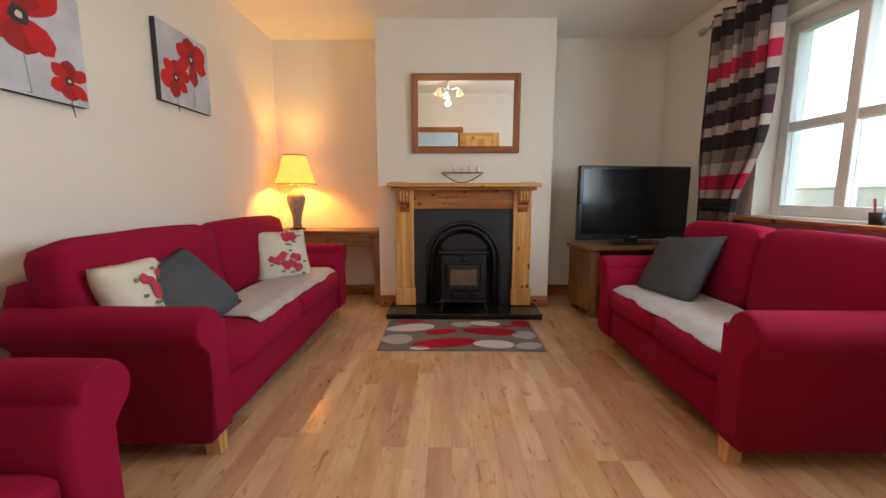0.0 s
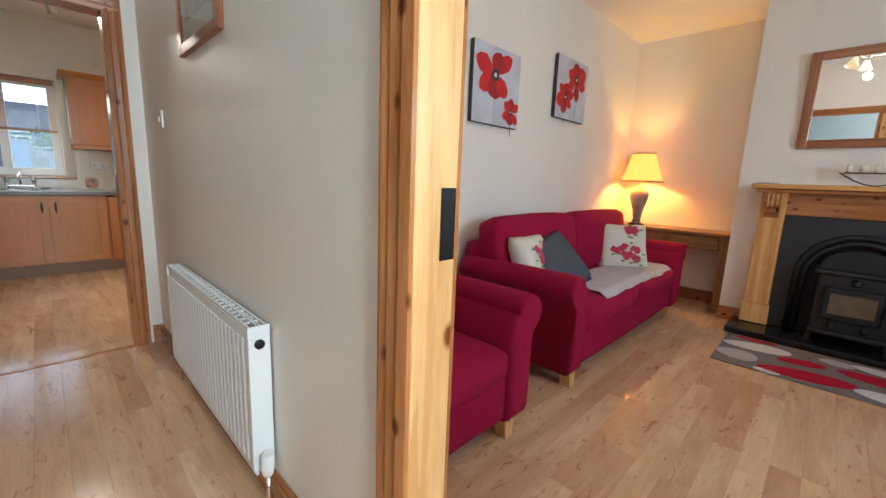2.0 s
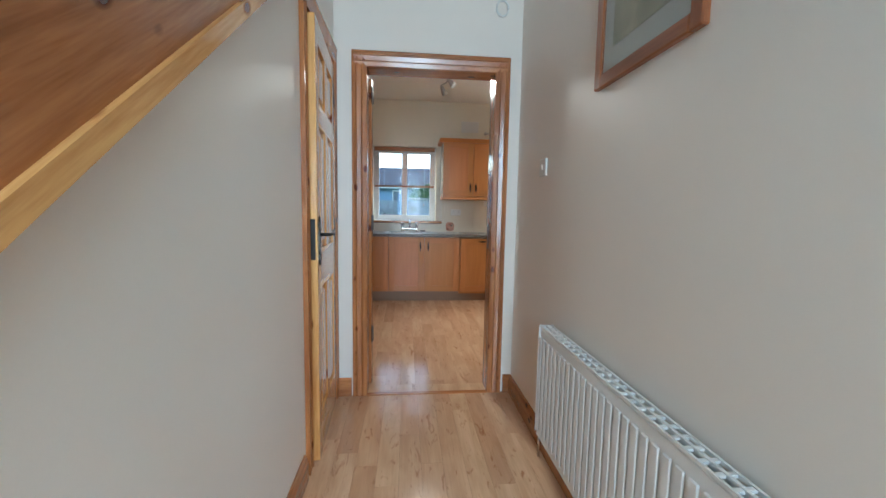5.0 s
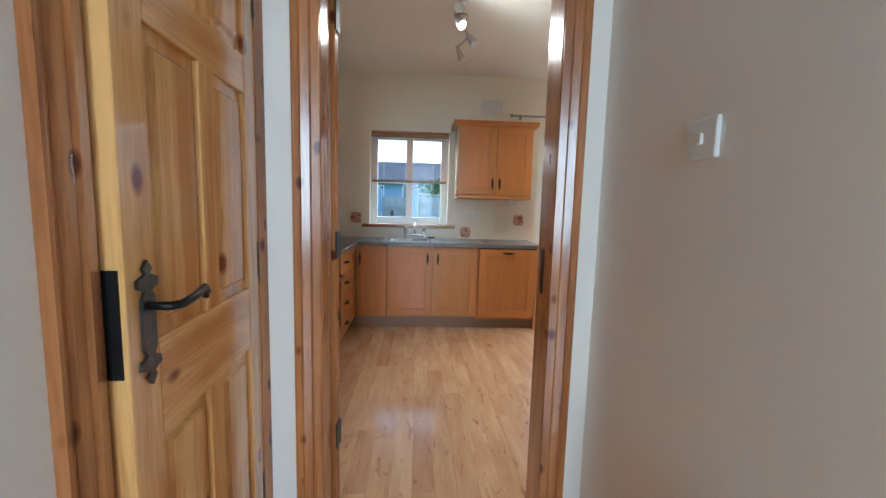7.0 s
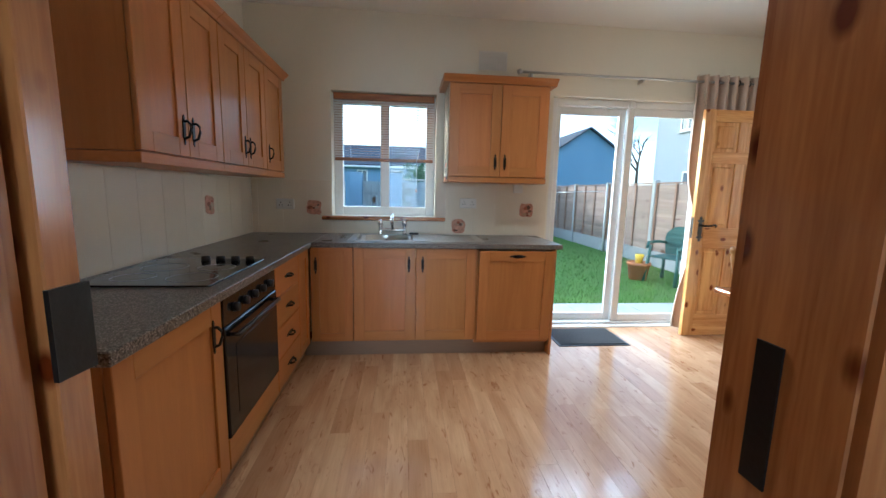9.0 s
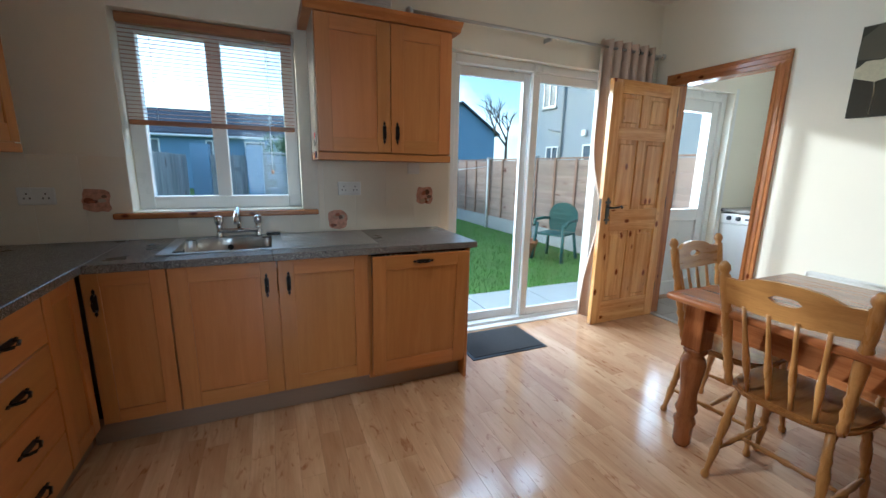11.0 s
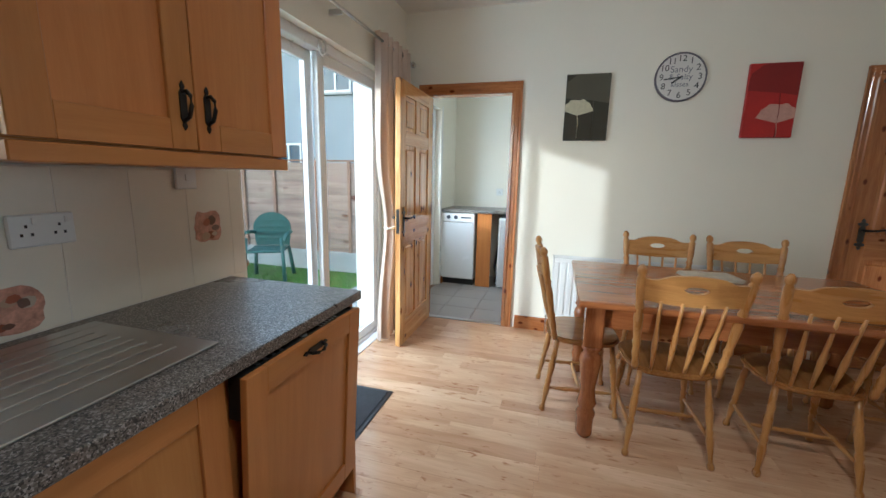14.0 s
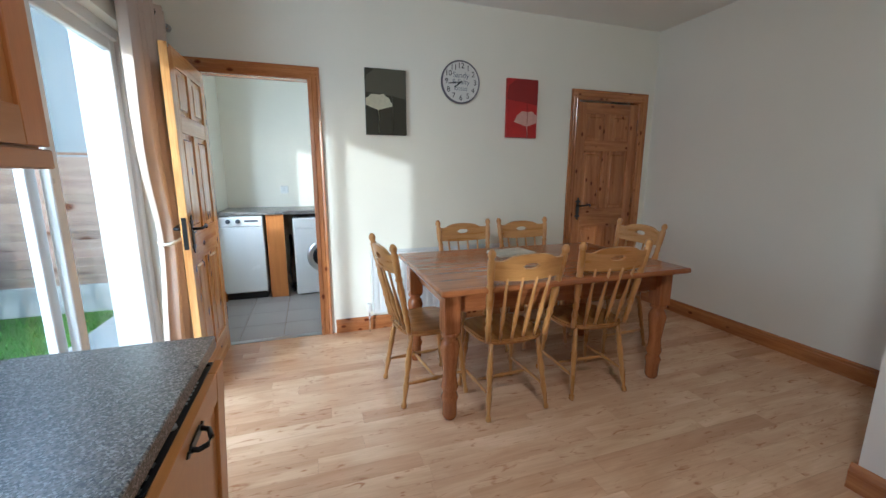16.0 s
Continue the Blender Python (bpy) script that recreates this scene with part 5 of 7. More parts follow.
def radiator(name, label, m, L, h, columns):
    """A panel radiator: length along x from 0 to L, back at y = 0, front at y = -0.09, standing h high above its base."""
    th = thing(name, label, "radiator", m)
    n = columns
    bm = bmesh.new()
    w = L / n
    for i in range(n):
        box(bm, i * w + w * 0.16, (i + 1) * w - w * 0.16, -0.093, -0.086, 0.035, h - 0.05, 0.003)
    part("front_ribs", bm, RADIATOR, th)
    part("front_panel", B(0, L, -0.0865, -0.075, 0.0, h - 0.012, 0.004), RADIATOR, th)
    part("rear_panel", B(0.01, L - 0.01, -0.045, -0.032, 0.0, h - 0.015, 0.004), RADIATOR, th)
    for x in (0, L - 0.002):
        part("side_cover", B(x - 0.003, x + 0.005, -0.094, -0.025, 0.02, h, 0.002), RADIATOR, th)
    bm = bmesh.new()
    for k in range(3):
        y = -0.090 + k * 0.0255
        box(bm, 0.0, L, y, y + 0.006, h - 0.008, h)
    for i in range(int(L / 0.044)):
        box(bm, i * 0.044, i * 0.044 + 0.012, -0.089, -0.03, h - 0.009, h - 0.003)
    part("top_grille", bm, RADIATOR, th)
    part("air_plug", lathe(bmesh.new(), [(0.016, 0), (0.016, 0.01), (0.007, 0.012)], Matrix.Translation((L, -0.06, h - 0.06)) @ pose(0, 0, 0, 0, 90, 0), 12), BLACK, th, "dark bleed plug")
    for x in (-0.03, L + 0.03):
        v = part("valve", lathe(bmesh.new(), [(0.012, 0), (0.018, 0.01), (0.022, 0.03), (0.022, 0.07), (0.016, 0.08)], pose(x, -0.06, 0.01), 14), SOCKET, th, "white radiator valve")
        part("pipe", turned(bmesh.new(), (x, -0.06, 0.012), (x, -0.06, -m.translation.z), [(0.0075, 0), (0.0075, 1)], 8), CHROME, v)
    for x in (0.15, L - 0.15):
        part("wall_bracket", B(x, x + 0.03, -0.034, 0.0, 0.1, h - 0.1), RADIATOR, th)
    return th


radiator("radiator", "white ribbed panel radiator on the hall wall", pose(-2.09, 0.018, 0.13), 1.125, 0.525, 26)
radiator("radiator", "white panel radiator on the dining wall behind the table", pose(-4.60, KY1, 0.16), 1.25, 0.53, 22)


def framed(name, label, m, w, h, b, fm, mount, art):
    th = thing(name, label, "picture", m)
    for nm, a, k in (("frame_side", (-w / 2, -w / 2 + b, -0.022, 0.0, -h / 2, h / 2), 2), ("frame_side", (w / 2 - b, w / 2, -0.022, 0.0, -h / 2, h / 2), 2), ("frame_rail", (-w / 2 + b, w / 2 - b, -0.022, 0, h / 2 - b, h / 2), 0), ("frame_rail", (-w / 2 + b, w / 2 - b, -0.022, 0, -h / 2, -h / 2 + b), 0)):
        part(nm, B(*a, 0.004), fm[k], th)
    part("mount", B(-w / 2 + b, w / 2 - b, -0.012, -0.004, -h / 2 + b, h / 2 - b), mount, th)
    part("print", B(-w / 2 + b + 0.06, w / 2 - b - 0.06, -0.0145, -0.012, -h / 2 + b + 0.07, h / 2 - b - 0.07), art, th, "muted landscape print")
    part("picture_glass", B(-w / 2 + b, w / 2 - b, -0.0185, -0.0165, -h / 2 + b, h / 2 - b), GLASS, th)
    return th


framed("hall_picture", "small landscape print in a dark red-brown frame", pose(-1.525, 0.0, 1.873), 0.52, 0.55, 0.045, MIRRORWOOD, mat("picture_mount", (0.62, 0.58, 0.50), 0.8), mat("landscape_print", (0.38, 0.33, 0.22), 0.7, spread=0.4, scale=9))
sw = thing("light_switch", "white plastic light switch on the hall wall", "light switch", pose(-2.325, 0.0, 1.39))
part("plate", B(-0.043, 0.043, -0.011, 0.0, -0.043, 0.043, 0.003), SOCKET, sw)
part("rocker", B(-0.006, 0.006, -0.017, -0.011, -0.012, 0.012, 0.002), SOCKET, sw)
hk = thing("alarm_sensor", "small white ring hanging on the hall wall", "ring", pose(HX0, -0.13, 2.36))
bm = bmesh.new()
tube(bm, [(0.012, 0.035 * math.cos(2 * math.pi * i / 18), 0.045 * math.sin(2 * math.pi * i / 18)) for i in range(19)], 0.006, 6)
part("ring", bm, SOCKET, hk)
part("cord", turned(bmesh.new(), (0.008, 0, 0.05), (0.008, 0, 0.29), [(0.003, 0), (0.003, 1)], 6), SOCKET, hk)
part("hook", B(0.0, 0.014, -0.01, 0.01, 0.04, 0.055), SOCKET, hk)

# ---- kitchen ----


def pull(parent, m, long=0.125):
    """A black pull: a narrow plate with pointed ends and a bowed grip. Plate along z, standing out along +y."""
    bm = bmesh.new()
    h = long / 2
    out = [(0.0, h), (0.007, h - 0.012), (0.004, h - 0.02), (0.010, h - 0.03), (0.010, -h + 0.03), (0.004, -h + 0.02), (0.007, -h + 0.012), (0.0, -h)]
    prism(bm, out + [(-a, b) for a, b in out[::-1][1:-1]], 1, 0.0, 0.004)
    tube(bm, [(0, 0.003, h - 0.028), (0, 0.016, h - 0.026), (0, 0.028, h - 0.038), (0, 0.030, 0.0), (0, 0.020, -h + 0.034), (0, 0.003, -h + 0.026)], 0.0055, 8)
    return part("pull", bm, BLACK, parent, "black iron pull handle", m)


def shaker(parent, x0, x1, z0, z1, y=0.0, t=0.02, b=0.075, handle=None, name="door"):
    """A framed door with a sunk panel, its face at y + t; handle is (x, z, turn) in the door's plane."""
    g = 0.002
    x0, x1, z0, z1 = x0 + g, x1 - g, z0 + g, z1 - g
    d = part(name, B(x0, x0 + b, y, y + t, z0, z1, 0.002), OAK[2], parent)
    part("stile", B(x1 - b, x1, y, y + t, z0, z1, 0.002), OAK[2], d)
    part("rail", B(x0 + b, x1 - b, y, y + t - 0.0005, z0, z0 + b, 0.0015), OAK[0], d)
    part("rail", B(x0 + b, x1 - b, y, y + t - 0.0005, z1 - b, z1, 0.0015), OAK[0], d)
    part("panel", B(x0 + b - 0.004, x1 - b + 0.004, y + 0.004, y + t - 0.009, z0 + b - 0.004, z1 - b + 0.004), OAK[2], d)
    if handle:
        hx, hz, turn = handle
        pull(d, pose(hx, y + t, hz, 0, turn, 0))
    return d


def carcass(parent, x0, x1, z0, z1, depth, name="body"):
    return part(name, B(x0, x1, -depth, -0.002, z0, z1), OAK[2], parent)


# sink run: local x runs towards -y, local y towards +x
def run(y1):
    return pose(-5.36, y1, 0, 0, 0, -90)


UG = "fitted kitchen base units"
dw = thing("dishwasher", "integrated dishwasher behind a wooden door standing slightly ajar", "dishwasher", run(0.58), UG)
carcass(dw, 0.0, 0.585, 0.10, 0.815, 0.54)
fr = shaker(dw, 0.005, 0.575, 0.13, 0.825, 0.012, handle=(0.29, 0.785, 90))
fr.matrix_basis = pose(0, 0.012, 0.13, -3.2) @ pose(0, -0.012, -0.13)
part("control_strip", B(0.012, 0.568, -0.028, 0.0115, 0.70, 0.8215, 0.002), PLASTIC, fr, "black control strip behind the door top")
for i in range(6):
    part("key", B(0.12 + i * 0.018, 0.128 + i * 0.018, -0.012, 0.002, 0.8215, 0.8225), SOCKET, fr)
part("dial", lathe(bmesh.new(), [(0.013, 0.8215), (0.012, 0.826), (0.004, 0.8265)], pose(0.30, -0.006, 0), 14), STEEL, fr)
for i in range(4):
    part("key", B(0.40 + i * 0.03, 0.412 + i * 0.03, -0.012, 0.002, 0.8215, 0.8225), STEEL, fr)
un = thing("sink_unit", "oak-fronted double base unit under the sink", "cabinet", run(-0.005), UG)
carcass(un, 0.0, 0.90, 0.13, 0.66, 0.54)
shaker(un, 0.0, 0.45, 0.13, 0.83, handle=(0.40, 0.71, 0))
shaker(un, 0.45, 0.90, 0.13, 0.83, handle=(0.50, 0.71, 0))
un = thing("corner_unit", "oak-fronted single base unit in the corner", "cabinet", run(-0.908), UG)
carcass(un, 0.0, 0.30, 0.13, 0.83, 0.54)
shaker(un, 0.0, 0.30, 0.13, 0.83, b=0.06, handle=(0.26, 0.70, 0))
structure("end_panel", B(-5.92, -5.335, 0.580, 0.600, 0.0, 0.83, 0.002), OAK[2], "wooden end panel of the sink run", "trim")
structure("plinth_sink", B(-5.42, -5.405, -1.27, 0.578, 0.0, 0.128), KICK, "brown plinth board under the sink run", "trim")
structure("plinth_cooker", B(-5.40, -3.42, -1.295, -1.28, 0.0, 0.128), KICK, "brown plinth board under the cooker run", "trim")

# cooker run, facing +y
CF = -1.232
un = thing("corner_filler", "oak filler door beside the drawers", "cabinet", pose(-5.32, CF, 0), UG)
carcass(un, 0.0, 0.26, 0.13, 0.83, 0.5)
shaker(un, 0.0, 0.262, 0.13, 0.83, b=0.06)
un = thing("drawer_unit", "oak-fronted four-drawer base unit with black pulls", "cabinet", pose(-5.055, CF, 0), UG)
carcass(un, 0.0, 0.45, 0.13, 0.83, 0.5)
for z0, z1 in ((0.655, 0.83), (0.48, 0.655), (0.305, 0.48), (0.13, 0.305)):
    d = part("drawer", B(0.002, 0.448, 0.0, 0.02, z0 + 0.002, z1 - 0.002, 0.004), OAK[0], un)
    pull(d, pose(0.225, 0.02, (z0 + z1) / 2, 0, 90, 0))
ov = thing("oven", "black built-in oven with glass door under the hob", "oven", pose(-4.60, CF, 0), UG)
part("body", B(0.0, 0.60, -0.5, -0.002, 0.13, 0.83), PLASTIC, ov)
part("control_panel", B(0.004, 0.596, 0.0, 0.022, 0.715, 0.828, 0.004), OVENBLACK, ov)
for i in range(5):
    part("knob", lathe(bmesh.new(), [(0.019, 0), (0.017, 0.02), (0.004, 0.021)], Matrix.Translation((0.10 + i * 0.10, 0.022, 0.77)) @ pose(0, 0, 0, -90), 16), PLASTIC, ov)
d = part("oven_door", B(0.004, 0.596, 0.0, 0.026, 0.262, 0.712, 0.004), OVENBLACK, ov, "black glass oven door")
part("window", B(0.09, 0.51, 0.026, 0.0275, 0.33, 0.62), SCREEN, d)
bm = bmesh.new()
tube(bm, [(0.05, 0.026, 0.675), (0.05, 0.055, 0.675), (0.55, 0.055, 0.675), (0.55, 0.026, 0.675)], 0.009, 8)
part("handle", bm, PLASTIC, d)
part("base_panel", B(0.002, 0.598, 0.0, 0.02, 0.13, 0.258, 0.003), OAK[0], ov, "wooden panel below the oven")
un = thing("side_unit", "oak-fronted single base unit beside the oven", "cabinet", pose(-3.995, CF, 0), UG)
carcass(un, 0.0, 0.55, 0.13, 0.83, 0.5)
shaker(un, 0.0, 0.55, 0.13, 0.83, handle=(0.07, 0.71, 0))

# worktop with a cut-out for the sink bowl
ZT, ZB = 0.868, 0.832
wt = thing("worktop", "grey-brown speckled laminate worktop along two walls", "worktop")
bm = bmesh.new()
box(bm, KX0 + 0.004, -5.315, -0.47, 0.635, ZB, ZT, 0.003)
box(bm, KX0 + 0.004, -5.832, -0.905, -0.47, ZB, ZT)
box(bm, -5.452, -5.315, -0.905, -0.47, ZB, ZT, 0.003)
box(bm, KX0 + 0.004, -5.315, -1.188, -0.905, ZB, ZT, 0.003)
part("slab", bm, COUNTER, wt)
part("slab", B(KX0 + 0.004, -3.42, KY0 + 0.004, -1.192, ZB, ZT, 0.003), COUNTER, wt)
part("joint_strip", B(KX0 + 0.01, -5.316, -1.192, -1.188, ZB + 0.002, ZT - 0.0005), STEEL, wt, "thin metal joint strip")
part("end_strip", B(KX0 + 0.01, -5.318, 0.635, 0.6365, ZB + 0.002, ZT - 0.002), COUNTER, wt)
sk = thing("sink", "inset stainless steel sink with drainer and mixer tap", "sink", pose(-5.64, -0.45, ZT))
bm = bmesh.new()
rim = [(-0.22, 0.20), (0.20, 0.20), (0.20, -0.0), (-0.22, -0.0)]
box(bm, -0.235, -0.19, -0.51, 0.52, 0.0, 0.006, 0.002)
box(bm, 0.186, 0.215, -0.51, 0.52, 0.0, 0.006, 0.002)
box(bm, -0.19, 0.186, -0.51, -0.452, 0.0, 0.006, 0.002)
box(bm, -0.19, 0.186, -0.022, 0.52, 0.0, 0.0045, 0.001)
part("rim", bm, STEEL, sk)
bm = bmesh.new()
box(bm, -0.19, 0.186, -0.452, -0.022, -0.15, 0.003)
bmesh.ops.delete(bm, geom=[f for f in bm.faces if f.calc_center_median().z > -0.001], context='FACES')
bmesh.ops.bevel(bm, geom=[e for e in bm.edges if not e.is_boundary], offset=0.05, segments=4, affect='EDGES')
for f in bm.faces:
    f.smooth = True
part("bowl", bm, STEEL, sk)
part("waste", lathe(bmesh.new(), [(0.035, -0.149), (0.035, -0.146), (0.028, -0.1455)], pose(0, -0.24, 0), 20), PLASTIC, sk, "dark waste outlet")
part("overflow", lathe(bmesh.new(), [(0.016, 0), (0.014, 0.003)], Matrix.Translation((-0.186, -0.24, -0.05)) @ pose(0, 0, 0, 0, 90, 0), 16), PLASTIC, sk)
for i in range(7):
    part("drainer_ridge", B(-0.15 + i * 0.047, -0.142 + i * 0.047, 0.03, 0.46, 0.0040, 0.0072, 0.0012), STEEL, sk)
tp = thing("mixer_tap", "chrome bridge mixer tap with two valve heads", "tap", pose(-5.845, -0.64, ZT + 0.006))
part("base_bar", B(-0.02, 0.02, -0.11, 0.11, 0.025, 0.05, 0.01, 2), CHROME, tp)
for y in (-0.10, 0.10):
    part("pillar", lathe(bmesh.new(), [(0.022, 0), (0.018, 0.01), (0.014, 0.05), (0.018, 0.06), (0.012, 0.075)], pose(0, y, 0), 14), CHROME, tp)
    part("valve_head", lathe(bmesh.new(), [(0.012, 0.07), (0.022, 0.08), (0.024, 0.10), (0.018, 0.12), (0.006, 0.125)], pose(0, y, 0), 8), CHROME, tp)
bm = bmesh.new()
tube(bm, [(0, 0, 0.04), (0, 0, 0.13), (0.012, 0, 0.155), (0.04, 0, 0.165), (0.10, 0, 0.15), (0.17, 0, 0.12), (0.18, 0, 0.10)], 0.013, 10)
part("spout", bm, CHROME, tp)
plug = solid("scrubber", B(-0.02, 0.02, -0.04, 0.04, 0, 0.015, 0.005), PLASTIC, "small black sponge behind the tap", "sponge", pose(-5.86, -0.46, ZT + 0.006))
hb = thing("hob", "black ceramic hob with four knobs", "hob", pose(-4.31, -1.50, ZT))
part("glass_top", B(-0.29, 0.29, -0.24, 0.24, 0.0, 0.007, 0.002), OVENBLACK, hb)
for i in range(4):
    part("knob", lathe(bmesh.new(), [(0.021, 0.007), (0.019, 0.03), (0.005, 0.031)], pose(-0.235, 0.19 - i * 0.07, 0), 16), PLASTIC, hb)
for x, y, r in ((-0.06, 0.11, 0.075), (-0.06, -0.11, 0.09), (0.15, 0.11, 0.09), (0.15, -0.11, 0.075)):
    bm = bmesh.new()
    tube(bm, [(x + r * math.cos(2 * math.pi * i / 28), y + r * math.sin(2 * math.pi * i / 28), 0.007) for i in range(29)], 0.0012, 4)
    part("ring_mark", bm, STEEL, hb)

# wall units
WG = "fitted kitchen wall units"


PALEPANEL = mat("pale_laminate", (0.74, 0.68, 0.58), 0.14, spread=0.02, bump=0.0)


def wall_unit(m, w, doors, label, ends=(0, 0), pale_side=False, deep=0.305):
    th = thing("wall_unit", label, "cabinet", m, WG)
    part("body", B(0.0, w, -deep, -0.002, 1.36, 2.055), OAK[2], th)
    part("pelmet", B(-0.003, w + 0.003, 0.005 - deep, 0.02, 1.318, 1.358, 0.003), OAK[0], th)
    bm = bmesh.new()
    a, b = ends
    pr = [(-deep, 2.055), (0.022, 2.055), (0.03, 2.07), (0.05, 2.085), (0.062, 2.10), (-deep, 2.10)]
    prism(bm, pr, 0, -0.05 * a, w + 0.05 * b)
    part("cornice", bm, OAK[0], th)
    if pale_side:
        part("side_panel", B(w, w + 0.003, 0.002 - deep, -0.004, 1.362, 2.053), PALEPANEL, th, "pale glossy side panel")
    for x0, x1, hx in doors:
        shaker(th, x0, x1, 1.362, 2.05, handle=(hx, 1.475, 0))
    return th


wall_unit(pose(-5.588, 0.562, 0, 0, 0, -90), 0.772, ((0.0, 0.372, 0.335), (0.372, 0.772, 0.410)), "oak-fronted double wall unit beside the window", (1, 1), True, 0.349)
wall_unit(pose(-5.76, -1.50, 0), 0.385, ((0.0, 0.385, 0.335),), "oak-fronted single wall unit at the corner", (1, 0))
wall_unit(pose(-5.372, -1.50, 0), 0.655, ((0.0, 0.3275, 0.29), (0.3275, 0.655, 0.365)), "oak-fronted double wall unit over the worktop", (0, 0))
wall_unit(pose(-4.714, -1.50, 0), 0.655, ((0.0, 0.3275, 0.29), (0.3275, 0.655, 0.365)), "oak-fronted double wall unit over the hob", (0, 1))
# stickers on the side of the wall unit
for i, (y, z, c) in enumerate(((-5.70, 1.45, POPPY), (-5.72, 1.41, BLACK), (-5.66, 1.43, RUGWHITE), (-5.68, 1.345, ROSE), (-5.75, 1.34, PINE_L[0]), (-5.65, 1.345, GREY))):
    bm = bmesh.new()
    prism(bm, [(y + 0.016 * math.cos(2 * math.pi * k / 10) * (1 + 0.2 * (k % 2)), z + 0.018 * math.sin(2 * math.pi * k / 10)) for k in range(10)], 1, -0.216 if z > 1.36 else -0.219, -0.2105 if z > 1.36 else -0.2135)
    solid("magnet", bm, c, "small coloured magnet on the cabinet side", "magnet", None, "cabinet magnets")


def socket(m, gangs, label, switches=True):
    th = thing("wall_socket", label, "socket", m, "kitchen sockets")
    w = 0.086 if gangs == 1 else 0.146
    part("plate", B(-w / 2, w / 2, -0.012, 0.0, -0.043, 0.043, 0.004), SOCKET, th)
    for g in range(gangs):
        cx = 0 if gangs == 1 else (-0.036 + g * 0.072)
        if switches:
            for dx, dz in ((0, 0.012), (-0.011, -0.010), (0.011, -0.010)):
                part("pin_hole", B(cx + dx - 0.003, cx + dx + 0.003, -0.0128, -0.012, dz - 0.004, dz + 0.004), PLASTIC, th)
            part("rocker", B(cx + 0.012, cx + 0.022, -0.016, -0.012, 0.016, 0.034, 0.001), SOCKET, th)
        else:
            part("rocker", B(cx - 0.007, cx + 0.007, -0.017, -0.012, -0.012, 0.012, 0.001), SOCKET, th)
    return th


TX = KX0 + 0.008
socket(pose(TX, -1.53, 1.11, 0, 0, 90), 2, "white double socket on the tiled wall")
socket(pose(TX, 0.01, 1.145, 0, 0, 90), 2, "white double socket on the tiled wall")
socket(pose(TX, 0.45, 1.285, 0, 0, 90), 1, "white switch below the wall unit", False)
socket(pose(-5.33, 4.47, 1.13, 0, 0, 0), 1, "white socket above the utility worktop")

vent = thing("air_vent", "square white louvred wall vent", "vent", pose(KX0, 0.185, 2.33, 0, 0, 90))
part("vent_frame", B(-0.12, 0.12, -0.008, 0.0, -0.075, 0.075, 0.002), SOCKET, vent)
for i in range(9):
    part("slat", B(-0.105, 0.105, -0.016, -0.008, -0.062 + i * 0.0145, -0.056 + i * 0.0145), SOCKET, vent)

# picture tiles


def tile_picture(y, z, seed, m=None):
    th = thing("picture_tile", "cream tile printed with a brown kitchen still life", "tile", m or pose(KX0 + 0.0085, y, z, 0, 0, 90), "picture tiles")
    rnd = random.Random(seed)
    bm = bmesh.new()
    out = []
    for k in range(20):
        c, q = math.cos(2 * math.pi * k / 20), math.sin(2 * math.pi * k / 20)
        e = (abs(c) ** 6 + abs(q) ** 6) ** (-1 / 6) * rnd.uniform(0.90, 1.06)
        out.append((0.060 * c * e, 0.060 * q * e))
    prism(bm, out, 1, -0.0012, 0.0)
    part("ground", bm, mat("tile_print_pale_%d" % seed, (0.40, 0.21, 0.15), 0.2, spread=0.5, scale=38, bump=0), th)
    for k in range(6):
        bm = bmesh.new()
        blot(bm, rnd.uniform(-0.035, 0.035), rnd.uniform(-0.04, 0.03), rnd.uniform(0.012, 0.024), -0.0016 - 0.0002 * k, seed * 20 + k, rnd.uniform(0.5, 1.0))
        part("print", bm, mat("tile_print_%d_%d" % (seed, k), ((0.22, 0.07, 0.04), (0.45, 0.30, 0.20), (0.14, 0.07, 0.05), (0.36, 0.12, 0.07), (0.5, 0.4, 0.3), (0.20, 0.12, 0.09))[k], 0.2, bump=0), th)
    return th


for i, (y, z) in enumerate(((-1.30, 1.085), (-0.07, 0.945), (0.535, 1.095))):
    tile_picture(y, z, i + 1)
tile_picture(0, 0, 4, pose(-5.22, KY0 + 0.0085, 1.12, 0, 0, 180))

# wooden slat blind
bl = thing("window_blind", "wooden slatted blind half lowered in the kitchen window", "blind")
part("head_rail", B(-6.03, -5.985, -1.135, -0.295, 1.985, 2.035, 0.003), BLINDW, bl)
part("bottom_rail", B(-6.025, -5.99, -1.13, -0.30, 1.485, 1.51, 0.003), BLINDW, bl)
slat = mesh_of("slat", box(bmesh.new(), -0.0125, 0.0125, -0.415, 0.415, -0.0012, 0.0012), BLINDW)
for i in range(22):
    ob = new("slat", slat)
    ob.parent = bl
    ob.matrix_basis = pose(-6.0075, -0.715, 1.525 + i * 0.0208, 0, 8, 0)
for y in (-1.0, -0.715, -0.43):
    part("ladder_cord", turned(bmesh.new(), (-6.0075, y, 1.5), (-6.0075, y, 1.99), [(0.0012, 0), (0.0012, 1)], 5), SOCKET, bl)
part("pull_cord", turned(bmesh.new(), (-5.985, -0.44, 1.25), (-5.985, -0.44, 1.99), [(0.0012, 0), (0.0012, 1)], 5), SOCKET, bl)
part("cord_knob", lathe(bmesh.new(), [(0.003, 0), (0.009, 0.006), (0.006, 0.022), (0.002, 0.025)], pose(-5.985, -0.44, 1.23), 10), BLINDW, bl)

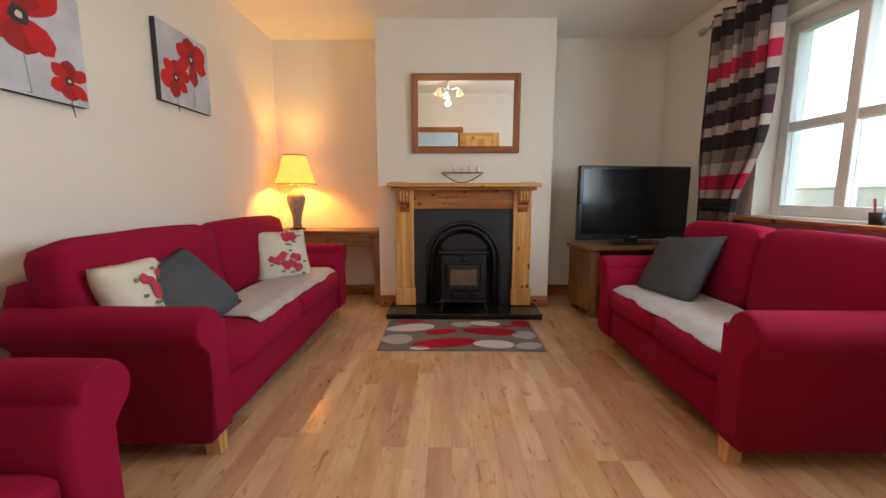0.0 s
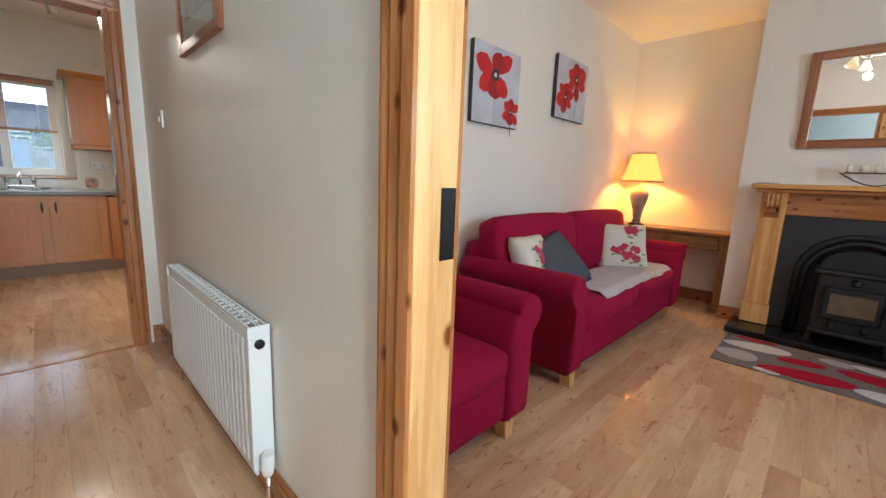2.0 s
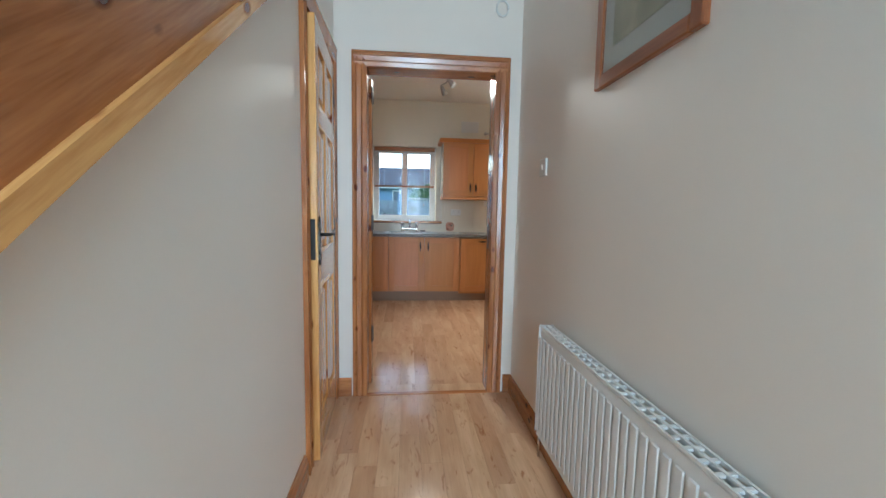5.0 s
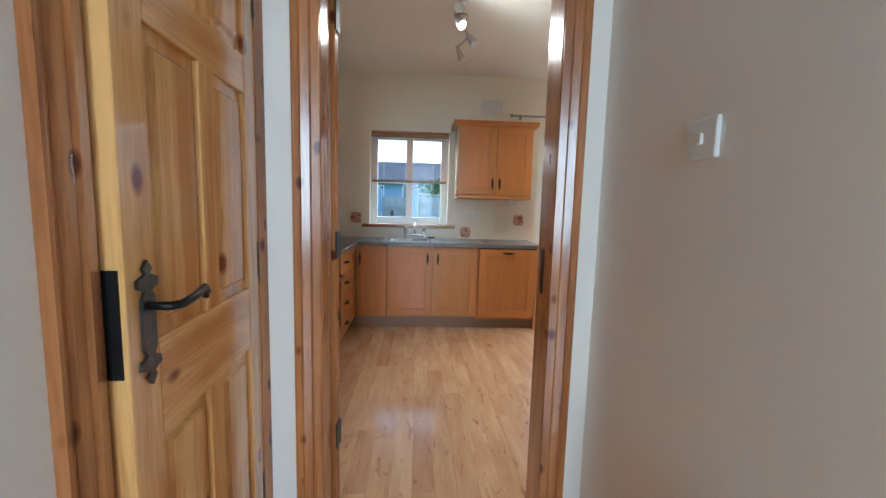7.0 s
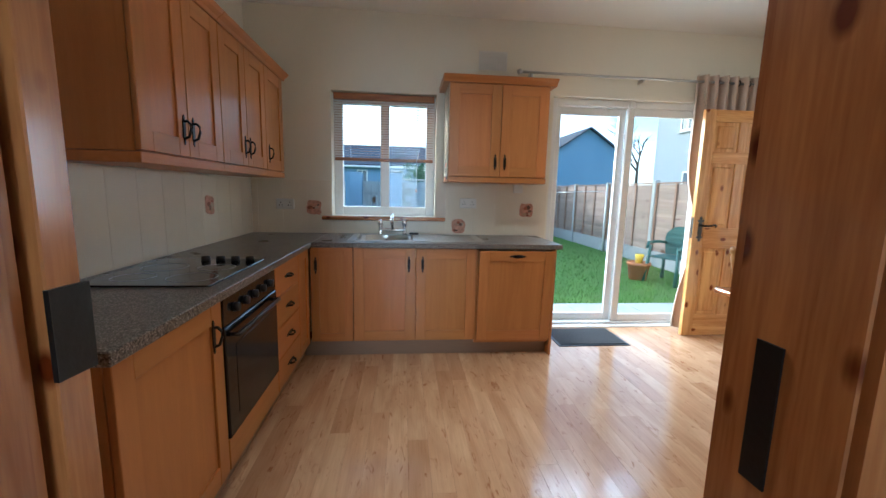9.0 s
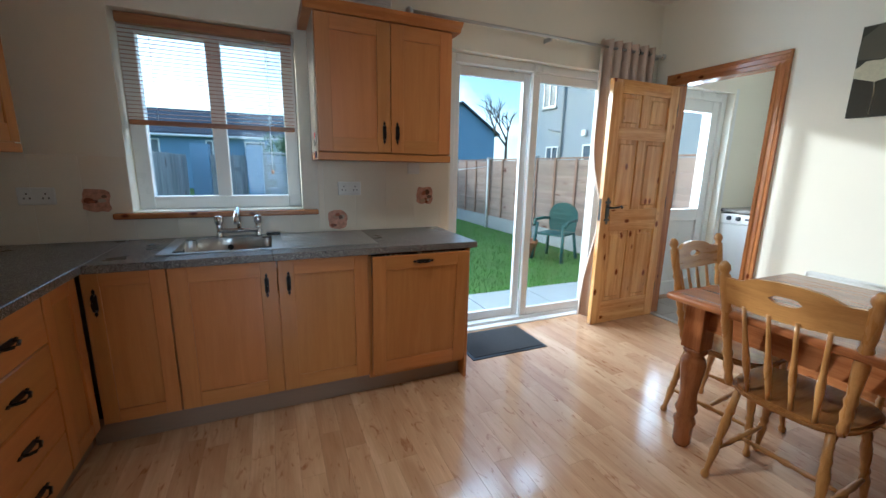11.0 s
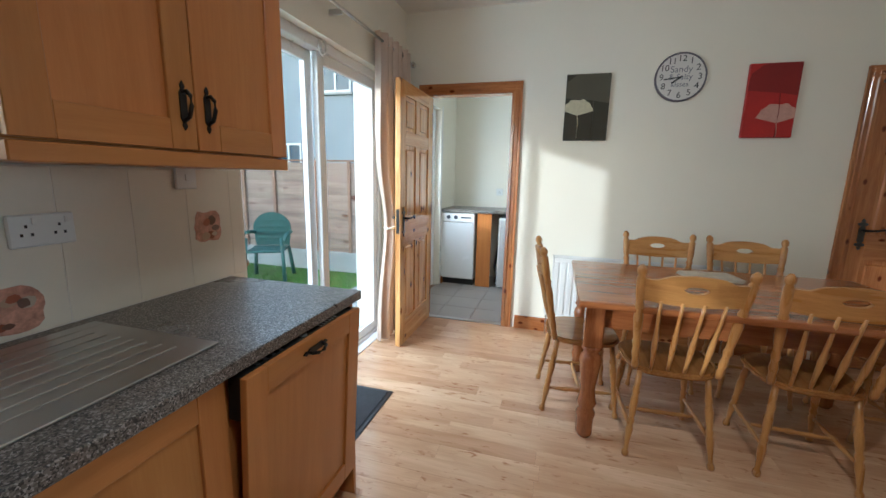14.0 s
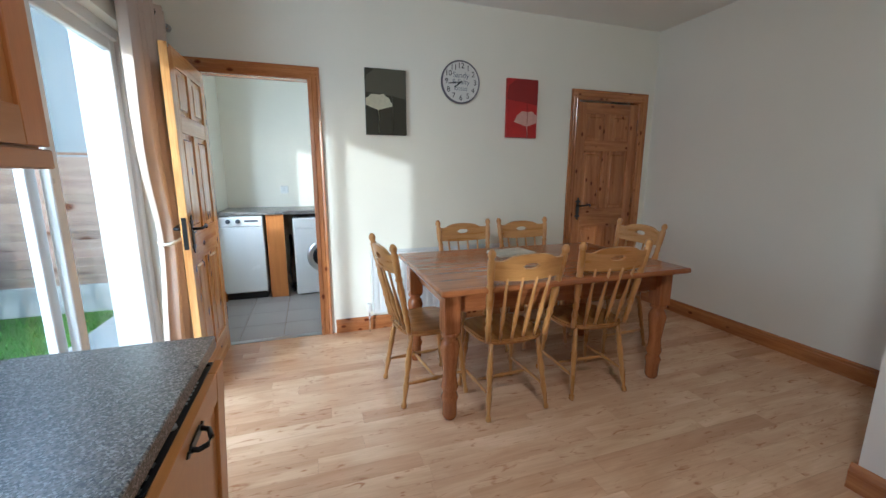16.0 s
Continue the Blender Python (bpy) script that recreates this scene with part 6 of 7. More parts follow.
# curtain rail and tied curtain
cr = thing("curtain_pole", "thin brushed steel curtain pole over the patio door", "curtain pole")
part("pole", turned(bmesh.new(), (-5.86, 0.42, 2.235), (-5.86, 2.62, 2.235), [(0.010, 0), (0.010, 1)]), STEEL, cr)
for y, s in ((0.42, -1), (2.62, 1)):
    part("finial", lathe(bmesh.new(), [(0.010, 0), (0.012, 0.005), (0.024, 0.02), (0.024, 0.03), (0.010, 0.045)], along((-5.86, y, 2.235), (-5.86, y + s, 2.235)), 12), STEEL, cr)
for y in (0.50, 1.48, 2.58):
    part("bracket", B(-5.94, -5.855, y - 0.006, y + 0.006, 2.205, 2.235), STEEL, cr)
kc = drape("patio_curtain", "taupe satin eyelet curtain tied back beside the patio door", CURTAIN, pose(-5.862, 2.255, 0, 0, 0, 90), 0.02, 2.29, 0.56, 6, 0.045, 0.93, 1.2, 0.35, 0.05)
bm = bmesh.new()
tube(bm, [(0.18 * math.cos(2 * math.pi * i / 20) + 0.03, 0.06 * math.sin(2 * math.pi * i / 20), 0.93 + 0.03 * math.cos(2 * math.pi * i / 20)) for i in range(21)], 0.010, 6)
part("tieback", bm, CREAMCLOTH, kc, "cream tieback cord")
for i in range(5):
    bm = bmesh.new()
    tube(bm, [(-0.2 + i * 0.1, 0.024 * math.cos(2 * math.pi * k / 14), 2.235 + 0.024 * math.sin(2 * math.pi * k / 14)) for k in range(15)], 0.005, 6)
    part("eyelet", bm, BLACK, kc)
lk = thing("blind_chain_hook", "white coiled cord hanging at the patio door head", "cord", pose(-5.99, 1.48, 2.04))
bm = bmesh.new()
tube(bm, [(0.0, 0.04 * math.cos(2 * math.pi * i / 16), 0.045 * math.sin(2 * math.pi * i / 16)) for i in range(17)], 0.006, 6)
part("coil", bm, SOCKET, lk)
part("bracket", B(-0.02, 0.0, -0.012, 0.012, -0.01, 0.03), SOCKET, lk)
dm = thing("door_mat", "black ribbed door mat at the patio door", "mat", pose(-5.70, 1.045, 0))
part("backing", B(-0.21, 0.21, -0.31, 0.31, 0.0, 0.006, 0.002), PLASTIC, dm)
part("mat_top", B(-0.185, 0.185, -0.285, 0.285, 0.006, 0.011, 0.002), MATBLACK, dm)

# ceiling spotlight bar
sp = thing("spotlight_bar", "curved steel spotlight bar with four small lamps", "ceiling lamp", pose(-4.62, -0.31, H))
part("rose", lathe(bmesh.new(), [(0.055, 0), (0.055, -0.02), (0.02, -0.03), (0.012, -0.06)], None, 18), STEEL, sp)
bm = bmesh.new()
tube(bm, [(-0.42 + 0.84 * i / 14, 0.07 * math.sin(2 * math.pi * i / 14), -0.065) for i in range(15)], 0.008, 8)
part("bar", bm, STEEL, sp)
for i, (a, dx, dy) in enumerate(((-0.40, -0.5, 0.5), (-0.14, 0.3, 0.7), (0.14, 0.6, 0.6), (0.40, 0.5, -0.6))):
    x = a
    y = 0.07 * math.sin(2 * math.pi * (a + 0.42) / 0.84)
    d = Vector((dx, dy, -0.9)).normalized()
    p = Vector((x, y, -0.075))
    s = part("spot", turned(bmesh.new(), p, p + d * 0.10, [(0.014, 0), (0.020, 0.2), (0.030, 0.75), (0.036, 1.0)], 14), STEEL, sp)
    part("lens", turned(bmesh.new(), p + d * 0.10, p + d * 0.103, [(0.033, 0), (0.033, 1)], 14), LITLENS if i == 2 else FROSTED, s, "lit lamp face" if i == 2 else "")

# ---- dining ----


def dining_chair(m, label):
    """A farmhouse chair: seat centre at the origin, facing +y."""
    th = thing("dining_chair", label, "chair", m, "chairs round the table")
    bm = bmesh.new()
    pts = []
    for i in range(32):
        a = 2 * math.pi * i / 32
        c, s = math.cos(a), math.sin(a)
        r = (abs(c) ** 3.2 + abs(s) ** 3.2) ** (-1 / 3.2)
        pts.append((0.205 * r * c * (1 + 0.06 * s), 0.195 * r * s))
    prism(bm, pts, 2, 0.415, 0.445)
    bmesh.ops.bevel(bm, geom=[e for e in bm.edges if abs(e.verts[0].co.z - e.verts[1].co.z) < 1e-5], offset=0.010, segments=2, affect='EDGES')
    part("seat", bm, CHAIRSEAT, th)
    leg = [(0.011, 0), (0.017, 0.02), (0.016, 0.06), (0.010, 0.09), (0.013, 0.2), (0.018, 0.32), (0.013, 0.38), (0.018, 0.42), (0.013, 0.46), (0.017, 0.54), (0.019, 0.64), (0.014, 0.72), (0.018, 0.76), (0.014, 0.82), (0.014, 1.0)]
    feet = {}
    for sx in (-1, 1):
        for sy in (-1, 1):
            a, b = Vector((sx * 0.185, sy * 0.20 - 0.01, 0.0)), Vector((sx * 0.145, sy * 0.145, 0.42))
            feet[sx, sy] = (a, b)
            part("leg", turned(bmesh.new(), a, b, leg, 10), CHAIRW[2], th)
    st = [(0.007, 0), (0.009, 0.1), (0.013, 0.30), (0.010, 0.42), (0.016, 0.5), (0.010, 0.58), (0.013, 0.70), (0.009, 0.9), (0.007, 1)]
    mids = []
    for sx in (-1, 1):
        p, q = (feet[sx, -1][0].lerp(feet[sx, -1][1], 0.33), feet[sx, 1][0].lerp(feet[sx, 1][1], 0.33))
        part("stretcher", turned(bmesh.new(), p, q, st, 8), CHAIRW[1], th)
        mids.append(p.lerp(q, 0.5))
    part("stretcher", turned(bmesh.new(), mids[0], mids[1], st, 8), CHAIRW[0], th)
    post = [(0.013, 0), (0.017, 0.05), (0.014, 0.10), (0.019, 0.16), (0.014, 0.22), (0.020, 0.27), (0.015, 0.31), (0.018, 0.40), (0.021, 0.52), (0.016, 0.60), (0.021, 0.63), (0.016, 0.66), (0.020, 0.72), (0.020, 0.89), (0.013, 0.91), (0.021, 0.94), (0.020, 0.97), (0.009, 1.0)]
    for sx in (-1, 1):
        part("back_post", turned(bmesh.new(), (sx * 0.175, -0.165, 0.435), (sx * 0.215, -0.265, 0.955), post, 10), CHAIRW[2], th)
    sp_ = [(0.008, 0), (0.009, 0.15), (0.014, 0.38), (0.010, 0.55), (0.008, 0.75), (0.007, 1)]
    for i in range(4):
        u = (i - 1.5) / 1.5
        part("spindle", turned(bmesh.new(), (u * 0.105, -0.170, 0.44), (u * 0.125, -0.262 - 0.010 * (1 - u * u), 0.80), sp_, 8), CHAIRW[2], th)
    bm = bmesh.new()
    n = 24
    def bow(x):
        return 0.022 * (1 - (x / 0.20) ** 2)
    def top(x):
        return 0.895 + 0.030 * math.cos(x / 0.20 * math.pi / 2) - 0.012 * math.exp(-((abs(x) - 0.15) / 0.03) ** 2)
    def hole(x):
        return 0.016 * max(0.0, 1 - (abs(x) / 0.045) ** 3) ** 0.5
    xs = [-0.20 + 0.40 * i / n for i in range(n + 1)]
    for lo, hi in ((lambda x: 0.785 + 0.012 * (x / 0.2) ** 2, lambda x: 0.862 - hole(x)), (lambda x: 0.862 + hole(x), top)):
        prism(bm, [(x, lo(x)) for x in xs] + [(x, hi(x)) for x in xs[::-1]], 1, -0.010, 0.010)
    bmesh.ops.triangulate(bm, faces=bm.faces[:])
    for v in bm.verts:
        v.co.y += -0.236 - bow(v.co.x) - (v.co.z - 0.785) * 0.19
    part("crest_rail", bm, CHAIRW[0], th, "shaped crest rail with a cut-out grip")
    return th


lab = "light brown farmhouse chair "
ch0 = dining_chair(pose(-4.03, 1.40, 0, 0, 0, 2), lab + "tucked under the table")
for m, extra in ((pose(-3.455, 1.42, 0, 0, 0, -3), "tucked under the table"), (pose(-4.42, 1.655, 0, 0, 0, -84), "at the table's end by the doorway"), (pose(-3.90, 2.10, 0, 0, 0, 180), "on the wall side of the table"), (pose(-3.38, 2.10, 0, 0, 0, 178), "on the wall side of the table"), (pose(-2.87, 1.85, 0, 0, 0, 92), "at the table's far end")):
    c = copy_thing(ch0, m)
    tagged(c, lab + extra)
tb = thing("dining_table", "reddish pine farmhouse table with turned legs", "table", pose(-3.685, 1.655, 0))
bm = B(-0.795, 0.795, -0.495, 0.495, 0.725, 0.757, 0.012, 3)
part("tabletop", bm, TABLEW[0], tb)
for s in (-1, 1):
    part("apron", B(-0.66, 0.66, s * 0.36 - 0.012, s * 0.36 + 0.012, 0.60, 0.725), TABLEW[0], tb)
    part("apron", B(s * 0.685 - 0.012, s * 0.685 + 0.012, -0.33, 0.33, 0.60, 0.725), TABLEW[1], tb)
    for q in (-1, 1):
        bm = box(bmesh.new(), s * 0.705 - 0.045, s * 0.705 + 0.045, q * 0.365 - 0.045, q * 0.365 + 0.045, 0.50, 0.725, 0.004)
        lathe(bm, [(0.030, 0), (0.040, 0.02), (0.040, 0.10), (0.048, 0.13), (0.036, 0.16), (0.048, 0.19), (0.040, 0.22), (0.036, 0.27), (0.046, 0.36), (0.054, 0.42), (0.046, 0.45), (0.034, 0.465), (0.05, 0.485), (0.045, 0.50)], pose(s * 0.705, q * 0.365, 0), 18)
        part("leg", bm, TABLEW[2], tb)
for i in range(3):
    pm = solid("place_mat", B(-0.14, 0.14, -0.10, 0.10, 0, 0.005, 0.002), mat("place_mat_print_%d" % i, (0.36, 0.34, 0.28), 0.4, spread=0.4, scale=14), "printed place mat stacked on the dining table", "place mat", pose(-3.72 + i * 0.006, 1.90 + i * 0.004, 0.757 + i * 0.005, 0, 0, 6 + i), "place mats")


def leaf_canvas(x, z, w, h, ground, leaf, dim, label, seed, pale):
    th = thing("leaf_canvas", label, "painting", pose(x, KY1, z), "leaf canvases")
    part("canvas", B(-w / 2, w / 2, -0.03, 0.0, -h / 2, h / 2, 0.002), ground, th)
    def fan(cx, cz, r, mt, y, a0=15, a1=165):
        bm = bmesh.new()
        k = 18
        pts = [(cx, cz)]
        for i in range(k + 1):
            a = radians(a0 + (a1 - a0) * i / k)
            rr = r * (1 - 0.12 * math.exp(-((i - k / 2) / 1.2) ** 2) + 0.03 * math.sin(i * 2.2))
            pts.append((max(-w / 2, min(w / 2, cx + rr * math.cos(a))), max(-h / 2, min(h / 2, cz + rr * 1.05 * math.sin(a)))))
        bm.faces.new([bm.verts.new((p[0], y, p[1])) for p in pts])
        tube(bm, [(cx, y, cz), (cx + 0.008, y, cz - r * 0.5), (cx + 0.004, y, max(-h / 2 + 0.004, cz - r * 1.4))], 0.003, 5)
        part("leaf", bm, mt, th, "painted fan-shaped leaf")
    fan(0.045, h * 0.10, w * 0.72, dim, -0.0305, -5, 175)
    fan(*pale, leaf, -0.0312)
    return th


leaf_canvas(-4.44, 1.86, 0.32, 0.49, mat("canvas_olive", (0.030, 0.026, 0.014), 0.7, spread=0.2), mat("leaf_cream", (0.50, 0.47, 0.33), 0.7, spread=0.12, scale=30), mat("leaf_dim_olive", (0.085, 0.078, 0.05), 0.7), "dark olive canvas with a cream fan-shaped leaf", 1, (-0.065, -0.06, 0.12))
leaf_canvas(-3.24, 1.875, 0.30, 0.49, mat("canvas_red", (0.36, 0.017, 0.014), 0.7, spread=0.15), mat("leaf_peach", (0.52, 0.30, 0.24), 0.7, spread=0.12, scale=30), mat("leaf_dim_red", (0.22, 0.014, 0.012), 0.7), "red canvas with a pale peach fan-shaped leaf", 2, (0.05, -0.15, 0.13))

ck = thing("wall_clock", "round white wall clock with black numerals", "clock", pose(-3.815, KY1, 2.055))
part("case", lathe(bmesh.new(), [(0.168, 0), (0.170, 0.02), (0.160, 0.026), (0.157, 0.022)], pose(0, 0, 0, 90), 40), mat("clock_case", (0.13, 0.12, 0.14), 0.4), ck)
part("dial", lathe(bmesh.new(), [(0.157, 0.020), (0.157, 0.0225)], pose(0, 0, 0, 90), 40), mat("clock_dial", (0.66, 0.64, 0.60), 0.6, spread=0.03), ck)
INK = mat("clock_ink", (0.02, 0.02, 0.022), 0.6, bump=0)
for k in range(1, 13):
    a = radians(90 - 30 * k)
    me = letters(str(k), 0.060)
    me.materials.append(INK)
    ob = new("numeral", me)
    ob.parent = ck
    ob.matrix_basis = pose(0.125 * math.cos(a), -0.0232, 0.125 * math.sin(a), 90)
GREYINK = mat("clock_grey_ink", (0.18, 0.19, 0.22), 0.6, bump=0)
for body, z, s in (("Sandy", 0.052, 0.062), ("& Salty", 0.0, 0.056), ("kisses", -0.05, 0.050)):
    me = letters(body, s)
    me.materials.append(GREYINK)
    ob = new("lettering", me)
    ob.parent = ck
    ob.matrix_basis = pose(0, -0.0230, z, 90)
for ang, ln, w in ((-127, 0.07, 0.006), (-98, 0.11, 0.004)):
    part("hand_of_clock", B(-w, w, -0.0262, -0.0252, -0.012, ln, 0.0003), INK, ck, "", pose(0, 0, 0, 0, ang, 0))

# ---- utility room ----
solid("utility_worktop", B(-5.98, -4.05, 3.86, 4.466, 0.895, 0.93, 0.003), COUNTER, "grey laminate worktop in the utility room", "worktop")
sl = thing("slim_dishwasher", "white freestanding slimline dishwasher under the worktop", "dishwasher", pose(-5.95, 3.90, 0))
part("body", B(0.0, 0.42, 0.0, 0.54, 0.075, 0.885, 0.006), ENAMEL, sl)
part("door", B(0.003, 0.417, -0.02, 0.0, 0.085, 0.775, 0.006), ENAMEL, sl)
part("control_panel", B(0.003, 0.417, -0.024, 0.0, 0.78, 0.882, 0.006), ENAMEL, sl)
for x in (0.10, 0.19):
    part("dial", lathe(bmesh.new(), [(0.022, 0), (0.020, 0.018), (0.005, 0.019)], Matrix.Translation((x, -0.024, 0.835)) @ pose(0, 0, 0, 90), 16), GREY, sl)
part("display_bar", B(0.25, 0.38, -0.0255, -0.024, 0.825, 0.845), GREY, sl)
part("plinth", B(0.01, 0.41, 0.03, 0.5, 0.0, 0.075), PLASTIC, sl)
solid("support_panel", B(-5.50, -5.33, 3.90, 3.918, 0.0, 0.893, 0.001), OAK[2], "bare wooden support panel between the machines", "panel")
solid("support_panel", B(-5.505, -5.488, 3.918, 4.46, 0.0, 0.893, 0.001), OAK[2], "bare wooden support panel between the machines", "panel")
wm = thing("washing_machine", "white front-loading washing machine under the worktop", "washing machine", pose(-5.24, 3.88, 0))
part("body", B(0.0, 0.60, 0.0, 0.55, 0.015, 0.85, 0.008), ENAMEL, wm)
part("control_panel", B(0.005, 0.595, -0.012, 0.0, 0.735, 0.845, 0.005), ENAMEL, wm)
part("drawer", B(0.02, 0.19, -0.016, -0.012, 0.75, 0.83, 0.003), SOCKET, wm)
ring = part("porthole_ring", lathe(bmesh.new(), [(0.175, 0.0), (0.175, 0.02), (0.135, 0.035), (0.125, 0.02)], Matrix.Translation((0.30, 0.0, 0.43)) @ pose(0, 0, 0, 90), 32), STEEL, wm)
part("porthole", lathe(bmesh.new(), [(0.126, 0.015), (0.10, 0.03), (0.03, 0.038)], Matrix.Translation((0.30, 0.0, 0.43)) @ pose(0, 0, 0, 90), 28), SCREEN, ring, "dark glass porthole")
for x in (0.05, 0.55):
    part("foot", lathe(bmesh.new(), [(0.02, 0), (0.02, 0.016)], pose(x, 0.06, 0), 10), PLASTIC, wm)
hz = thing("drain_hose", "grey hoses and cable behind the machines", "hose", pose(-5.30, 4.2, 0))
bm = bmesh.new()
tube(bm, [(0, 0, 0.02), (0.02, -0.08, 0.02), (-0.01, -0.05, 0.2), (0.01, 0.1, 0.45), (0.0, 0.2, 0.6)], 0.014, 8)
part("hose", bm, GREY, hz)
bm = bmesh.new()
tube(bm, [(0.03, 0.0, 0.01), (0.02, -0.15, 0.01), (0.03, -0.05, 0.15), (0.0, 0.15, 0.35)], 0.008, 6)
part("cable", bm, SOCKET, hz)
structure("back_door_reveal", B(-5.94, -5.936, 3.82, 3.86, 0.0, 2.1), WHITE, "white trim beside the back door", "trim")

# ---- outside ----
GZ = -0.13
GRASSM = mat("lawn_soil", (0.07, 0.13, 0.02), 0.95, spread=0.3, scale=3, bump=0.8, fine=60)
BLADE = mat("grass_blade", (0.085, 0.20, 0.02), 0.7, spread=0.25, scale=4, bump=0)
CONC = mat("concrete", (0.36, 0.36, 0.34), 0.85, spread=0.12, scale=6, bump=0.4, fine=120)
BLOCK = mat("concrete_block", (0.27, 0.30, 0.33), 0.9, spread=0.15, scale=8, bump=0.5, fine=90, piece=0.06)
MORTAR = mat("block_mortar", (0.20, 0.21, 0.22), 0.95)
LAP = wood("lap_fence_board", (0.38, 0.28, 0.22), (0.27, 0.19, 0.15), 0, 0.8, 6, 0.6, 0, 0.12)
LAPV = wood("lap_fence_batten", (0.34, 0.20, 0.13), (0.24, 0.13, 0.08), 2, 0.8, 6, 0, 0, 0.1)
SLATF = wood("grey_fence_slat", (0.34, 0.36, 0.37), (0.22, 0.23, 0.24), 2, 0.85, 6, 0.4, 0, 0.1)
RENDERW = mat("house_render", (0.33, 0.36, 0.39), 0.9, spread=0.06, scale=1.5, bump=0.3, fine=60)
RENDERB = mat("house_render_blue", (0.20, 0.30, 0.42), 0.9, spread=0.05, scale=1.5, bump=0.3, fine=60)
ROOF = mat("roof_slate", (0.055, 0.060, 0.075), 0.8, spread=0.15, scale=3, bump=0.4, fine=25)
DARKGLASS = mat("far_window_glass", (0.10, 0.13, 0.16), 0.1, spread=0.1, bump=0)
PLASTICGREEN = mat("green_garden_plastic", (0.035, 0.10, 0.085), 0.45, spread=0.1)
TERRA = mat("terracotta", (0.40, 0.15, 0.06), 0.8, spread=0.12, scale=14)
LEAF = mat("leaf_green", (0.045, 0.10, 0.03), 0.7, spread=0.35, scale=2)
TWIG = mat("bare_twig", (0.09, 0.075, 0.06), 0.9, spread=0.2)
structure("ground", B(-400, 300, -300, 300, -0.6, GZ), GRASSM, "green lawn and ground reaching to the distance", "ground")
pv = thing("patio", "pale concrete paving strip along the house wall", "paving", kind="structure")
for i in range(9):
    part("slab", B(-6.95, -6.26, -2.4 + i * 0.76, -1.645 + i * 0.76, GZ, -0.06, 0.006), CONC, pv)
# short grass near the patio door, one sheet of blades
rnd = random.Random(11)
vs, fs = [], []
for i in range(26000):
    x, y = -6.95 - 8.4 * rnd.random() ** 1.6, rnd.uniform(-2.6, 4.35)
    a, h = rnd.uniform(0, 6.28), rnd.uniform(0.02, 0.06)
    w, lx, ly = 0.005, rnd.uniform(-0.02, 0.02), rnd.uniform(-0.02, 0.02)
    k = len(vs)
    vs += [(x - w * math.cos(a), y - w * math.sin(a), GZ), (x + w * math.cos(a), y + w * math.sin(a), GZ), (x + lx, y + ly, GZ + h)]
    fs.append((k, k + 1, k + 2))
me = bpy.data.meshes.new("grass")
me.from_pydata(vs, [], fs)
me.materials.append(BLADE)
tagged(new("grass", me), "short bright green lawn grass", "grass", kind="stuff")

# lap fence with concrete posts
FY = 4.42
lapm = mesh_of("lap", box(bmesh.new(), -0.88, 0.88, -0.006, 0.006, -0.052, 0.052), LAP)
fence = thing("garden_fence", "weathered brown lap panel fence with concrete posts", "fence")
for i in range(6):
    xc = -7.2 - i * 1.83
    part("post", B(xc + 0.915 - 0.05, xc + 0.915 + 0.05, FY - 0.05, FY + 0.05, GZ, 1.56, 0.008), CONC, fence, "concrete fence post")
    part("gravel_board", B(xc - 0.865, xc + 0.865, FY - 0.02, FY + 0.02, GZ, 0.17, 0.004), CONC, fence, "concrete gravel board")
    for j in range(14):
        ob = new("lap_board", lapm)
        ob.parent = fence
        ob.matrix_basis = pose(xc, FY, 0.22 + j * 0.0925, 7 + random.uniform(-1, 1), random.uniform(-0.4, 0.4), 0)
    for dx in (-0.84, -0.28, 0.28, 0.84):
        part("batten", B(xc + dx - 0.022, xc + dx + 0.022, FY - 0.035, FY - 0.012, 0.17, 1.49, 0.002), LAPV, fence)
    part("capping", B(xc - 0.865, xc + 0.865, FY - 0.025, FY + 0.025, 1.49, 1.515, 0.003), LAPV, fence)

# block wall at the end of the garden
bw = thing("garden_wall", "grey concrete block wall with piers at the garden's end", "wall")
WX = -15.4
part("mortar", B(WX - 0.09, WX + 0.09, -0.62, 4.36, GZ, 1.52), MORTAR, bw)
bk = mesh_of("block", box(bmesh.new(), -0.10, 0.10, 0.005, 0.435, 0.005, 0.210, 0.006), BLOCK)
for r in range(8):
    for c in range(18):
        y = -3.39 + c * 0.44 - (0.22 if r % 2 else 0)
        if y < -0.63 or y + 0.44 > 4.40:
            continue
        ob = new("block", bk)
        ob.parent = bw
        ob.location = (WX, y, GZ + r * 0.215 - 0.06)
part("coping", B(WX - 0.13, WX + 0.13, -0.62, 4.36, 1.565, 1.62, 0.01), CONC, bw)
for y in (-0.82, -2.08):
    part("pier", B(WX - 0.2, WX + 0.2, y - 0.2, y + 0.2, GZ, 1.78, 0.01), RENDERB, bw, "rendered pier")
gt = thing("garden_gate", "weathered grey boarded garden gate between two piers", "gate")
for i in range(6):
    part("board", B(WX - 0.02, WX + 0.02, -1.87 + i * 0.14, -1.735 + i * 0.14, GZ + 0.03, 1.52, 0.004), SLATF, gt)
for z in (0.2, 1.1):
    part("ledge", B(WX + 0.02, WX + 0.05, -1.87, -1.03, z, z + 0.1), SLATF, gt)
sf = thing("slat_fence", "grey weathered upright slat fence", "fence")
for i in range(46):
    x = -8.4 - i * 0.155
    part("slat", B(x - 0.068, x + 0.068, -2.44, -2.415, GZ, 1.47 + 0.03 * (i % 2), 0.003), SLATF, sf)
for z in (0.25, 1.05):
    part("rail", B(-15.5, -8.3, -2.47, -2.44, z, z + 0.08), SLATF, sf)


